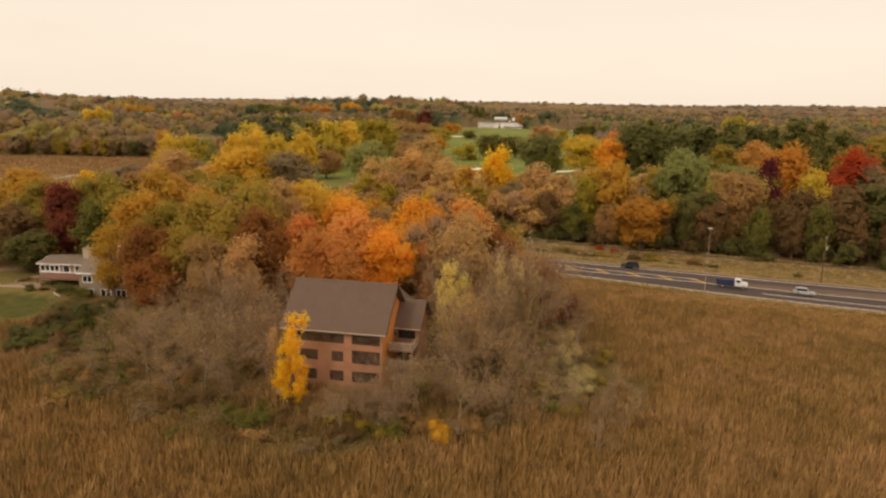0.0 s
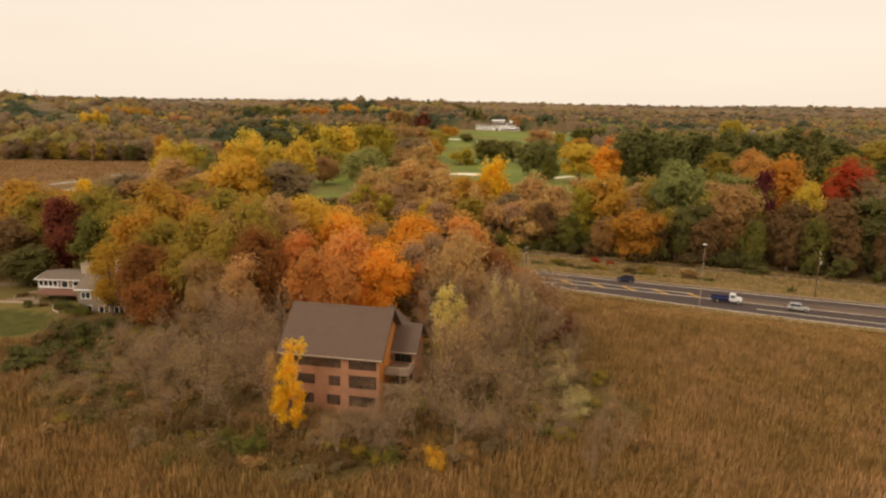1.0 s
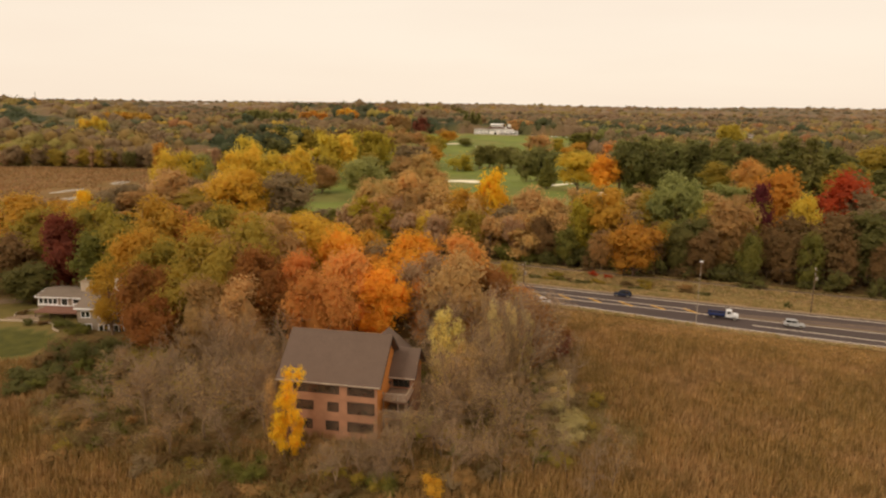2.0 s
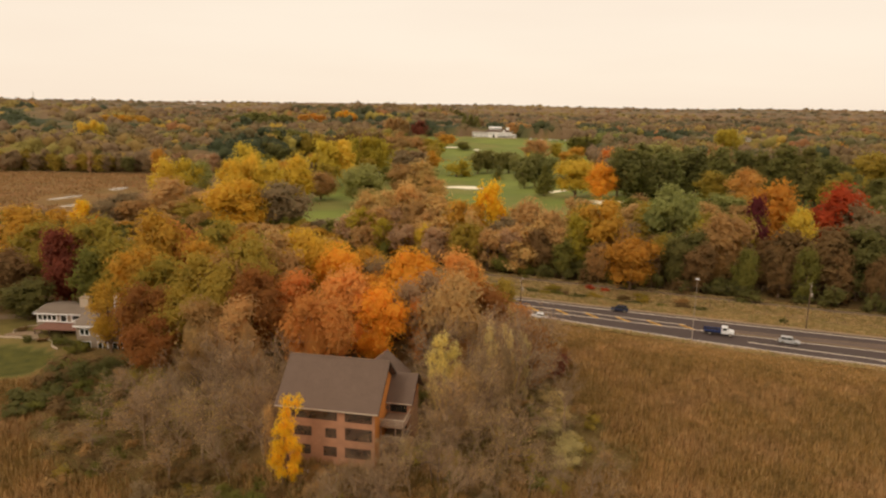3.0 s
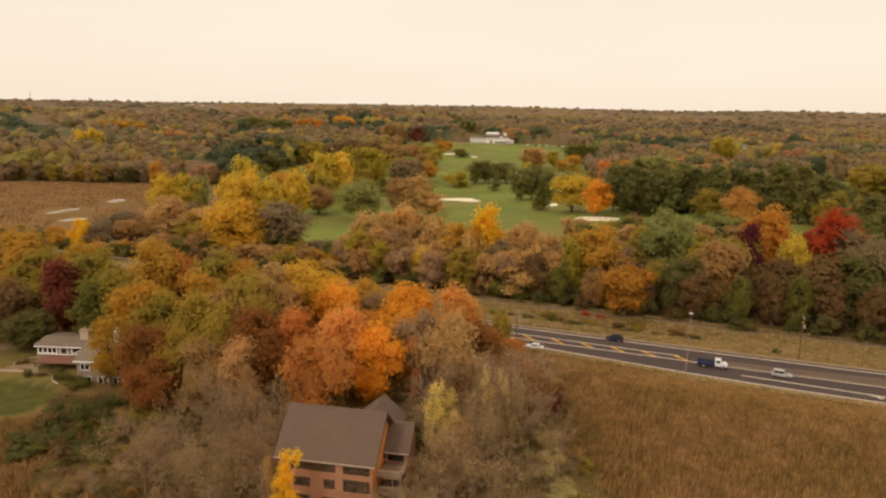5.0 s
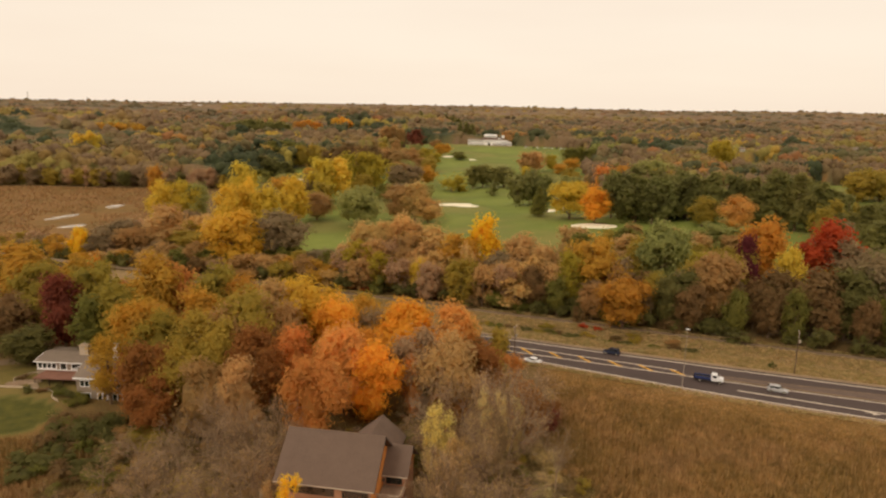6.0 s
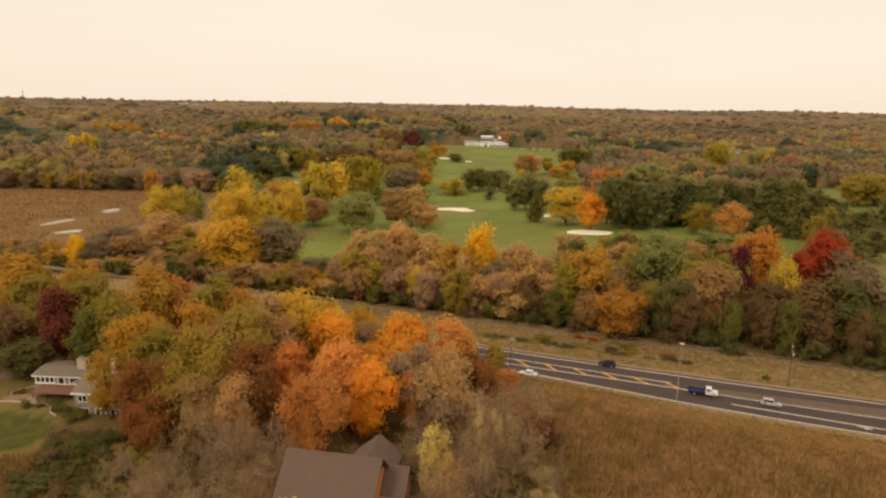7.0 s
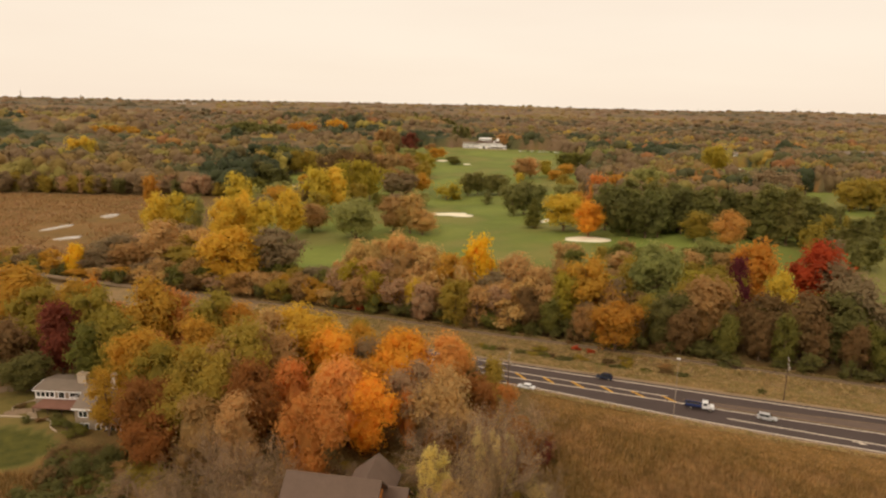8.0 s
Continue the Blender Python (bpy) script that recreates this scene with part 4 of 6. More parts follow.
def car(x, y, turn, paint, label, tall=False, z=ROAD_Z, length=4.6, group=""):
    root = frame_of("car", x, y, z, turn, label, "car", group)
    L, H, B = length / 2, (1.72 if tall else 1.45), (0.98 if tall else 0.88)
    part("body", loft([ring(-L, 0.72, 0.42, B - 0.1), ring(-L + 0.12, 0.86, 0.3, B), ring(-L * 0.5, 0.9, 0.24, B + 0.02), ring(L * 0.3, 0.9, 0.24, B), ring(L * 0.8, 0.86, 0.26, B - 0.1), ring(L, 0.7, 0.36, B - 0.26)]), paint, root)
    back = -L + (0.18 if tall else 0.75)
    part("cabin", loft([ring(back, 0.72, B - 0.05, B + 0.12, 0.05), ring(back + 0.32, 0.7, B - 0.05, H - 0.04), ring(0.05, 0.7, B - 0.05, H), ring(L * 0.26, 0.68, B - 0.05, H - 0.1), ring(L * 0.52, 0.72, B - 0.05, B + 0.06, 0.05)]), paint, root)
    g0, g1 = back + 0.36, L * 0.22
    for side in (-1, 1):
        for k in range(2):
            a, b = g0 + (g1 - g0) * k / 2 + 0.05, g0 + (g1 - g0) * (k + 1) / 2 - 0.03
            part("side_window", boxes((a, min(side * 0.66, side * 0.725), B + 0.08, b, max(side * 0.66, side * 0.725), H - 0.14)), GLASS, root)
    part("windscreen", loft([[(L * 0.25, -0.6, H - 0.14), (L * 0.25, 0.6, H - 0.14), (L * 0.27, 0.6, H - 0.11), (L * 0.27, -0.6, H - 0.11)], [(L * 0.5, -0.66, B + 0.08), (L * 0.5, 0.66, B + 0.08), (L * 0.53, 0.66, B + 0.1), (L * 0.53, -0.66, B + 0.1)]]), GLASS, root)
    part("rear_window", loft([[(back + 0.02, -0.6, B + 0.12), (back + 0.02, 0.6, B + 0.12), (back - 0.02, 0.6, B + 0.15), (back - 0.02, -0.6, B + 0.15)], [(back + 0.3, -0.58, H - 0.1), (back + 0.3, 0.58, H - 0.1), (back + 0.27, 0.58, H - 0.07), (back + 0.27, -0.58, H - 0.07)]]), GLASS, root)
    for side in (-1, 1):
        part("headlight", boxes((L - 0.16, side * 0.55 - 0.14, B - 0.36, L + 0.01, side * 0.55 + 0.14, B - 0.24)), LAMP_CLEAR, root)
        part("tail_light", boxes((-L - 0.01, side * 0.62 - 0.12, B - 0.3, -L + 0.1, side * 0.62 + 0.12, B - 0.12)), LAMP_RED, root)
        for wx in (-L * 0.6, L * 0.62):
            wheel(root, wx, side * 0.82, 0.36 if tall else 0.32)
    return root


def truck(x, y, turn):
    root = frame_of("flatbed_truck", x, y, ROAD_Z, turn, "white-cabbed work truck with a dark blue bed on the asphalt", "truck")
    part("cab", loft([ring(0.6, 0.98, 0.6, 2.25), ring(1.9, 0.98, 0.6, 2.3), ring(2.3, 0.95, 0.6, 1.6, 0.1), ring(3.3, 0.9, 0.6, 1.45), ring(3.45, 0.8, 0.65, 1.3)]), CAR_WHITE, root, "white cab")
    part("windscreen", loft([[(1.97, -0.85, 2.2), (1.97, 0.85, 2.2), (2.0, 0.85, 2.23), (2.0, -0.85, 2.23)], [(2.31, -0.88, 1.68), (2.31, 0.88, 1.68), (2.36, 0.88, 1.7), (2.36, -0.88, 1.7)]]), GLASS, root)
    for side in (-1, 1):
        part("side_window", boxes((0.9, min(side * 0.95, side * 0.995), 1.5, 1.8, max(side * 0.95, side * 0.995), 2.1)), GLASS, root)
        part("bed_side", boxes((-3.4, side * 1.05 - 0.05, 0.95, 0.45, side * 1.05 + 0.05, 1.5)), BLUE_BED, root)
        part("headlight", boxes((3.38, side * 0.6 - 0.14, 0.95, 3.47, side * 0.6 + 0.14, 1.15)), LAMP_CLEAR, root)
        for wx in (-2.0, 2.6):
            wheel(root, wx, side * 0.9, 0.45)
    part("bed_floor", boxes((-3.4, -0.99, 0.85, 0.45, 0.99, 0.94)), BLUE_BED, root)
    part("bed_load", boxes((-3.1, -0.9, 0.945, 0.1, 0.9, 1.3), bevel=0.05), CAR_BLACK, root)
    part("tailgate", boxes((-3.5, -1.1, 0.9, -3.41, 1.1, 1.75)), CAR_BLACK, root)
    part("headboard", boxes((0.46, -1.0, 0.95, 0.55, 1.0, 2.5)), CAR_BLACK, root)
    part("chassis", boxes((-3.3, -0.45, 0.5, 3.2, 0.45, 0.84)), RUBBER, root)
    return root


truck(69.4, 162.4, -22)
car(50.0, 181.0, 157, CAR_NAVY, "dark navy estate car on the far lane", tall=True)
car(83.8, 156.6, -24, CAR_SILVER, "silver estate car on the near lane", tall=True)
car(27.4, 173.7, 155, CAR_WHITE, "white car parked at the roadside behind shrubs")

# ---------------------------------------------------------------- poles and wires


def pole_mesh(h, r0, r1, sides=10):
    v, f = [], []
    tube(v, f, [(0, 0, -0.5), (0, 0, h * 0.5), (0, 0, h)], [r0, (r0 + r1) / 2, r1], sides)
    bm = bmesh.new()
    vs = [bm.verts.new(p) for p in v]
    for q in f:
        bm.faces.new([vs[i] for i in q])
    return bm


lamp = frame_of("street_lamp", 61.2, 157.6, 0.3, -22, "tall thin galvanised lamp post at the road edge", "street lamp")
part("post", pole_mesh(15.0, 0.085, 0.045), METAL_GREY, lamp)
part("lamp_head", boxes((-0.45, -0.2, 14.95, 0.45, 0.2, 15.15), bevel=0.05), WHITE_PAINT, lamp)
part("base_plate", boxes((-0.3, -0.3, -0.1, 0.3, 0.3, 0.05)), CONCRETE, lamp)

POLES = [(94.0, 168.6, 11.6), (21.9, 169.0, 11.8), (-46.0, 224.4, 11.6), (164.0, 140.7, 11.6)]


def utility_pole(x, y, h):
    root = frame_of("utility_pole", x, y, gz(x, y), -22, "weathered wooden utility pole with pale crossarms", "utility pole", "utility poles along the road")
    part("post", pole_mesh(h, 0.17, 0.11), POLE_WOOD, root)
    for z, w in ((h - 0.25, 1.25), (h - 1.5, 0.6)):
        arm = part("crossarm", boxes((-0.07, -w, z - 0.07, 0.07, w, z + 0.07)), PALE_TRIM, root)
        for s in (-0.9, 0.9):
            part("insulator", boxes((-0.05, s * w - 0.05, z + 0.07, 0.05, s * w + 0.05, z + 0.28)), WHITE_PAINT, arm)
    part("transformer", boxes((0.14, -0.25, h - 3.0, 0.6, 0.25, h - 2.1), bevel=0.1), METAL_GREY, root)
    return root


for p in POLES[:2] + POLES[3:]:
    utility_pole(*p)


def wire(a, b, sag, name="overhead_wire"):
    v, f = [], []
    pts, n = [], 14
    for k in range(n + 1):
        t = k / n
        p = Vector(a).lerp(Vector(b), t)
        p.z -= sag * 4 * t * (1 - t)
        pts.append(p)
    tube(v, f, pts, [0.022] * (n + 1), 4)
    tagged(new(name, mesh_of(name, v, f, (WIRE,))), "thin dark overhead wire between utility poles", "wire", "overhead wires")


for (ax_, ay_, ah_), (bx_, by_, bh_) in ((POLES[3], POLES[0]), (POLES[0], POLES[1])):
    for off, dz, sag in ((1.12, -0.02, 1.6), (-1.12, -0.02, 1.7), (0.0, -3.4, 1.9)):
        ox, oy = 0.37 * off, 0.93 * off
        wire((ax_ + ox, ay_ + oy, ah_ + dz), (bx_ + ox, by_ + oy, bh_ + dz), sag)

# ---------------------------------------------------------------- the white clubhouse on its hill
club = frame_of("clubhouse", 84.0, 1034.0, gz(84, 1030) - 0.3, 0, "large white clubhouse with flat roofs and tall windows", "house")
part("west_wing", boxes((-31, 2, -1, -8, 14, 7.6)), WHITE_PAINT, club)
part("entrance_block", boxes((-8, -0.5, -1, 4, 16, 8.0)), WHITE_PAINT, club)
part("east_wing", boxes((4.02, 0, -1, 26, 13, 7.2)), WHITE_PAINT, club)
part("end_wing", boxes((26.02, 1, -1, 32, 11, 5.2)), WHITE_PAINT, club)
part("west_roof", prism_x([(1.2, 7.6), (8, 9.6), (14.8, 7.6)], -31.6, -8.02), GREY_ROOF, club)
part("main_roof", loft([[(-13, 0.6, 8.0), (25, 0.6, 8.0), (25, 15.4, 8.0), (-13, 15.4, 8.0)], [(-9, 5, 12.2), (19, 5, 12.2), (19, 11, 12.2), (-9, 11, 12.2)]]), ROOF_MAT, club)
part("cornice", boxes((-8.3, -0.9, 7.7, 26.4, -0.52, 8.3)), WHITE_PAINT, club)
part("gallery", boxes((-7, 4, 11.6, 10, 11.5, 14.2)), WHITE_PAINT, club)
for k in range(7):
    window(club, -6.6 + 2.35 * k, 12.3, -5.0 + 2.35 * k, 13.8, 4.0, DARK_TRIM, 1)
part("gallery_roof", prism_x([(3.4, 14.2), (7.75, 15.8), (12.1, 14.2)], -7.8, 10.8), WHITE_PAINT, club)
part("chimney", boxes((17.5, 4, 9.0, 21.5, 8, 15.0)), WHITE_PAINT, club)
part("dormer", boxes((12, 1.8, 8.6, 15.5, 5, 11.0)), WHITE_PAINT, club)
part("terrace", boxes((-6, -8, -1.4, 32, -0.52, 0.4)), STONE, club)
part("doorway", boxes((-2.6, -0.56, 0.4, 0.6, -0.502, 3.8)), GLASS, club)
for k in range(4):
    window(club, -7.2 + 2.8 * k, 4.8, -5.9 + 2.8 * k, 7.0, -0.5, WHITE_PAINT, 1)
part("porch_roof", boxes((4.0, -3.4, 3.7, 26.4, -0.02, 4.1)), WHITE_PAINT, club)
for k in range(9):
    x = 4.7 + 2.4 * k
    window(club, x + 0.5, 0.5, x + 1.8, 3.5, 0.0, WHITE_PAINT, 1, bar=0.08)
    window(club, x + 0.6, 4.7, x + 1.7, 6.5, 0.0, WHITE_PAINT, 1, bar=0.08)
    part("column", boxes((x - 0.25, -3.3, 0.4, x + 0.15, -2.9, 3.7)), WHITE_PAINT, club)
for k in range(7):
    window(club, -30.2 + 3.2 * k, 0.9, -28.7 + 3.2 * k, 3.2, 2.0, WHITE_PAINT, 1)
    window(club, -30.2 + 3.2 * k, 4.4, -28.7 + 3.2 * k, 6.4, 2.0, WHITE_PAINT, 1)
for k in range(2):
    window(club, 26.8 + 2.6 * k, 1.0, 28.6 + 2.6 * k, 4.0, 1.0, WHITE_PAINT, 1)
for k, paint in enumerate((CAR_WHITE, CAR_SILVER, CAR_BLACK, CAR_WHITE, CAR_NAVY, CAR_WHITE, CAR_SILVER, CAR_WHITE, CAR_BLACK, CAR_WHITE, CAR_SILVER)):
    cx = 132 + 5.4 * k
    car(cx, 1004 - 0.6 * k, 80 + 7 * (k % 3), paint, "parked car in the row beside the clubhouse lawn", tall=k % 2 == 0, z=gz(cx, 1004 - 0.6 * k) + 0.05, group="cars parked by the clubhouse")
    if k % 3 != 1:
        car(cx + 2.5, 1010.5 - 0.6 * k, 85, paint, "parked car in the row beside the clubhouse lawn", tall=True, z=gz(cx + 2.5, 1010.5 - 0.6 * k) + 0.05, length=5.2, group="cars parked by the clubhouse")

hall = frame_of("long_building", 640.0, 1035.0, gz(640, 1035), 6, "long low building with a grey-green roof", "building")
part("wall", boxes((-60, 0, -1, 60, 30, 6)), GREY_SIDING, hall)
part("roof", prism_x([(-2, 6), (15, 12), (32, 6), (32, 5.6), (-2, 5.6)], -62, 62), GREY_ROOF, hall)
for k in range(14):
    window(hall, -56 + 8 * k, 1.5, -52 + 8 * k, 4.2, 0.0, WHITE_PAINT, 2)

# sand and water
draped("sand_bunker", 18.1, 467.3, 11.3, 9.4, 0.51, SAND, "pale sand bunker on the golf course", "bunker", 0.3, 1, 0.75)
draped("sand_bunker", 82.4, 350.2, 12.1, 7.3, -0.81, SAND, "pale sand bunker on the golf course", "bunker", 0.3, 2, 0.15)
draped("sand_bunker", 77.1, 437.9, 15.6, 4.5, 0.94, SAND, "pale sand bunker on the golf course", "bunker", 0.3, 3, 0.3)
draped("sand_bunker", 18.9, 870.0, 8.9, 7.6, 1.06, SAND, "pale sand bunker on the golf course", "bunker", 0.3, 4, 0.2)
draped("sand_bunker", 47.5, 833.3, 6.0, 3.8, 1.06, SAND, "pale sand bunker on the golf course", "bunker", 0.3, 5, 0.2)
draped("sand_bunker", -111.8, 603.1, 3.4, 6.5, 0.63, SAND, "pale sand bunker on the golf course", "bunker", 0.3, 6, 0.2)
draped("sand_bunker", 339.5, 811.2, 4.6, 10.3, -0.43, SAND, "pale sand bunker on the golf course", "bunker", 0.3, 7, 0.2)
draped("sand_bunker", 382.7, 857.3, 7.3, 4.9, -1.00, SAND, "pale sand bunker on the golf course", "bunker", 0.3, 8, 0.2)
draped("sand_bunker", 386.0, 818.4, 12.3, 4.0, -1.31, SAND, "pale sand bunker on the golf course", "bunker", 0.3, 9, 0.3)
draped("sand_bunker", 355.5, 741.5, 5.6, 2.1, -1.37, SAND, "pale sand bunker on the golf course", "bunker", 0.3, 10, 0.2)
draped("sand_bunker", -9.5, 673.2, 9.6, 10.1, 0.20, SAND, "pale sand bunker on the golf course", "bunker", 0.3, 11, 0.2)
draped("pond", -213.6, 407.6, 10.7, 4.0, 1.28, WATER, "still pale pool in the brown marsh", "pond", 0.3, 12, 0.3)
draped("pond", -192.7, 376.9, 7.9, 4.0, 0.69, WATER, "still pale pool in the brown marsh", "pond", 0.3, 13, 0.3)
draped("pond", -202.6, 451.1, 9.4, 4.0, 1.43, WATER, "still pale pool in the brown marsh", "pond", 0.3, 14, 0.3)
draped("pond", -173.3, 314.4, 5.5, 4.0, 1.64, WATER, "still pale pool in the brown marsh", "pond", 0.3, 15, 0.3)

# ---------------------------------------------------------------- single trees: colour, shape, place, height, radius
tree("burgundy", "round", -95.6, 178.0, 21.8, 6.3, "in the wood behind the house")
tree("olive", "round", -89.7, 186.0, 24.0, 7.0, "in the wood behind the house")
tree("green", "round", -84.9, 170.0, 17.8, 5.7, "in the wood behind the house")
tree("ochre", "round", -76.6, 190.0, 24.5, 8.4, "in the wood behind the house")
tree("ochre", "broad", -65.5, 154.0, 23.4, 7.0, "in the wood behind the house")
tree("olive", "round", -59.3, 149.0, 21.5, 6.2, "in the wood behind the house")
tree("olive", "round", -46.4, 140.0, 24.8, 7.2, "in the wood behind the house")
tree("olive", "round", -40.2, 150.0, 26.3, 7.6, "in the wood behind the house")
tree("rustdark", "round", -35.8, 137.0, 22.4, 6.5, "in the wood behind the house")
tree("olive", "round", -55.2, 182.0, 24.4, 7.1, "in the wood behind the house")
tree("gold", "broad", -31.4, 170.0, 25.6, 8.9, "in the wood behind the house")
tree("bright", "round", -21.7, 158.0, 22.8, 6.6, "in the wood behind the house")
tree("tanorange", "broad", -18.0, 141.0, 22.2, 6.4, "in the wood behind the house")
tree("rust", "round", -28.2, 142.0, 20.5, 5.9, "in the wood behind the house")
tree("rust", "round", -21.3, 124.0, 21.0, 6.1, "in the wood behind the house")
tree("bright", "round", -10.3, 137.0, 18.8, 5.5, "in the wood behind the house")
tree("bright", "broad", -5.0, 158.0, 22.7, 7.7, "in the wood behind the house")
tree("tanorange", "round", 4.9, 156.0, 23.2, 6.7, "in the wood behind the house")
tree("mauve", "round", -2.0, 142.0, 20.7, 6.0, "in the wood behind the house")
tree("rustdark", "round", 10.8, 139.0, 18.6, 5.5, "in the wood behind the house")
tree("tan", "round", 4.8, 134.0, 22.6, 6.5, "in the wood behind the house")
tree("tan", "round", -36.2, 129.0, 18.2, 5.3, "in the wood behind the house")
tree("rustdark", "round", -56.5, 134.0, 19.8, 5.7, "in the wood behind the house")
tree("ochre", "round", -66.0, 162.0, 18.5, 6.6, "in the wood behind the house")
tree("ochre", "round", -69.5, 145.5, 17.0, 5.6, "beside the cottage", THIN)
tree("ochre", "ragged", -71.2, 147.0, 15.5, 3.4, "beside the cottage", THIN)
tree("rustdark", "round", -52.8, 127.0, 14.8, 4.8, "in the wood behind the house")
tree("rust", "round", -3.3, 138.0, 15.7, 2.4, "in the wood behind the house")
tree("ochre", "round", -132.3, 221.0, 20.3, 10.1, "in the wood behind the house")
tree("olive", "round", -113.5, 200.0, 19.8, 7.6, "in the wood behind the house")
tree("umber", "round", -108.6, 178.0, 15.5, 7.3, "in the wood behind the house")
tree("darkgreen", "round", -99.8, 168.0, 10.6, 6.6, "in the wood behind the house")
tree("olive", "round", -103.1, 182.0, 14.3, 4.9, "in the wood behind the house")
tree("ochre", "round", -57.1, 165.0, 23.0, 6.7, "in the wood behind the house")
tree("tan", "round", -38.0, 162.0, 25.6, 7.4, "in the wood behind the house")
tree("rust", "round", -71.9, 195.0, 21.4, 6.9, "in the wood behind the house")
tree("ochre", "round", -15.8, 168.0, 20.3, 5.9, "in the wood behind the house")
tree("brown", "round", -32.0, 155.0, 21.6, 6.3, "in the wood behind the house")
tree("olive", "round", -76.9, 170.0, 22.0, 6.4, "in the wood behind the house")
tree("ochre", "round", -106.3, 205.0, 20.4, 5.9, "in the wood behind the house")
tree("orange", "round", -48.3, 178.0, 22.5, 6.5, "in the wood behind the house")
tree("brown", "round", -45.1, 128.0, 18.5, 5.4, "in the wood behind the house")
tree("orange", "round", -104.0, 214.0, 18.7, 3.5, "in the wood behind the house")
tree("greybrown", "round", -13.7, 160.0, 18.9, 5.5, "in the wood behind the house")
tree("olive", "round", -49.5, 133.0, 18.8, 5.5, "in the wood behind the house")
tree("brown", "round", -42.9, 146.0, 23.6, 6.8, "in the wood behind the house")
tree("orange", "round", -13.7, 146.0, 19.5, 5.7, "in the wood behind the house")
tree("darkgreen", "shrub", -66.0, 128.0, 6.3, 5.1, "in the wood behind the house")
tree("olive", "shrub", -53.5, 124.0, 6.3, 4.8, "in the wood behind the house")

tree("fawn", "round", -17.3, 266.0, 22.4, 6.5, "in the tree belt beyond the road")
tree("fawn", "tall", -10.2, 262.0, 24.7, 7.3, "in the tree belt beyond the road")
tree("tan", "round", -4.5, 268.0, 22.0, 7.0, "in the tree belt beyond the road")
tree("fawn", "tall", -20.1, 258.0, 21.1, 5.5, "in the tree belt beyond the road")
tree("brown", "round", -7.3, 252.0, 20.3, 6.2, "in the tree belt beyond the road")
tree("fawn", "round", -24.9, 264.0, 21.4, 8.2, "in the tree belt beyond the road")
tree("fawn", "round", -0.1, 257.0, 21.4, 9.5, "in the tree belt beyond the road")
tree("lemon", "tall", 19.5, 248.0, 26.8, 7.7, "in the tree belt beyond the road")
tree("ochre", "round", 9.6, 247.0, 21.5, 8.1, "in the tree belt beyond the road")
tree("yellow", "round", -3.2, 236.0, 13.6, 3.9, "in the tree belt beyond the road")
tree("tan", "round", 34.0, 244.0, 22.1, 8.5, "in the tree belt beyond the road")
tree("yellowgreen", "tall", 46.0, 222.0, 20.3, 6.3, "in the tree belt beyond the road")
tree("ochre", "round", 55.2, 226.0, 25.4, 9.1, "in the tree belt beyond the road")
tree("orange", "broad", 58.9, 204.0, 18.1, 7.4, "in the tree belt beyond the road")
tree("olive", "tall", 74.4, 242.0, 19.2, 7.5, "in the tree belt beyond the road")
tree("palegreen", "broad", 80.2, 236.0, 27.6, 8.1, "in the tree belt beyond the road")
tree("brown", "round", 87.6, 209.0, 24.6, 8.5, "in the tree belt beyond the road")
tree("yellowgreen", "tall", 101.5, 220.0, 20.5, 6.0, "in the tree belt beyond the road")
tree("orange", "round", 114.2, 233.0, 29.3, 8.8, "in the tree belt beyond the road")
tree("purple", "round", 103.0, 220.0, 26.9, 4.8, "in the tree belt beyond the road")
tree("yellow", "round", 113.0, 212.0, 25.1, 4.7, "in the tree belt beyond the road")
tree("red", "round", 138.2, 238.0, 26.1, 11.2, "in the tree belt beyond the road")
tree("umber", "round", 105.8, 202.0, 19.6, 9.0, "in the tree belt beyond the road")
tree("umber", "round", 114.2, 199.0, 21.5, 9.0, "in the tree belt beyond the road")
tree("darkgreen", "round", 122.4, 196.0, 23.1, 9.1, "in the tree belt beyond the road")
tree("greybrown", "round", 131.5, 198.0, 25.6, 8.5, "in the tree belt beyond the road")
tree("darkgreen", "round", 78.5, 209.0, 18.8, 6.3, "in the tree belt beyond the road")
tree("tan", "round", 40.5, 234.0, 19.9, 7.4, "in the tree belt beyond the road")
tree("greybrown", "round", 24.6, 238.0, 16.9, 6.3, "in the tree belt beyond the road")
tree("olive", "round", 71.0, 215.0, 15.2, 6.4, "in the tree belt beyond the road")
tree("greybrown", "round", 140.9, 228.0, 22.6, 7.4, "in the tree belt beyond the road")
tree("olive", "round", -33.3, 262.0, 10.3, 7.8, "in the tree belt beyond the road")
tree("greybrown", "round", -42.8, 268.0, 9.9, 8.0, "in the tree belt beyond the road")
tree("olive", "round", -52.4, 272.0, 7.3, 8.2, "in the tree belt beyond the road")
tree("ochre", "round", -13.0, 245.0, 10.4, 6.9, "in the tree belt beyond the road")
tree("red", "shrub", -24.0, 243.0, 3.4, 4.1, "in the tree belt beyond the road")
tree("rust", "round", -29.3, 246.0, 2.5, 4.5, "in the tree belt beyond the road")

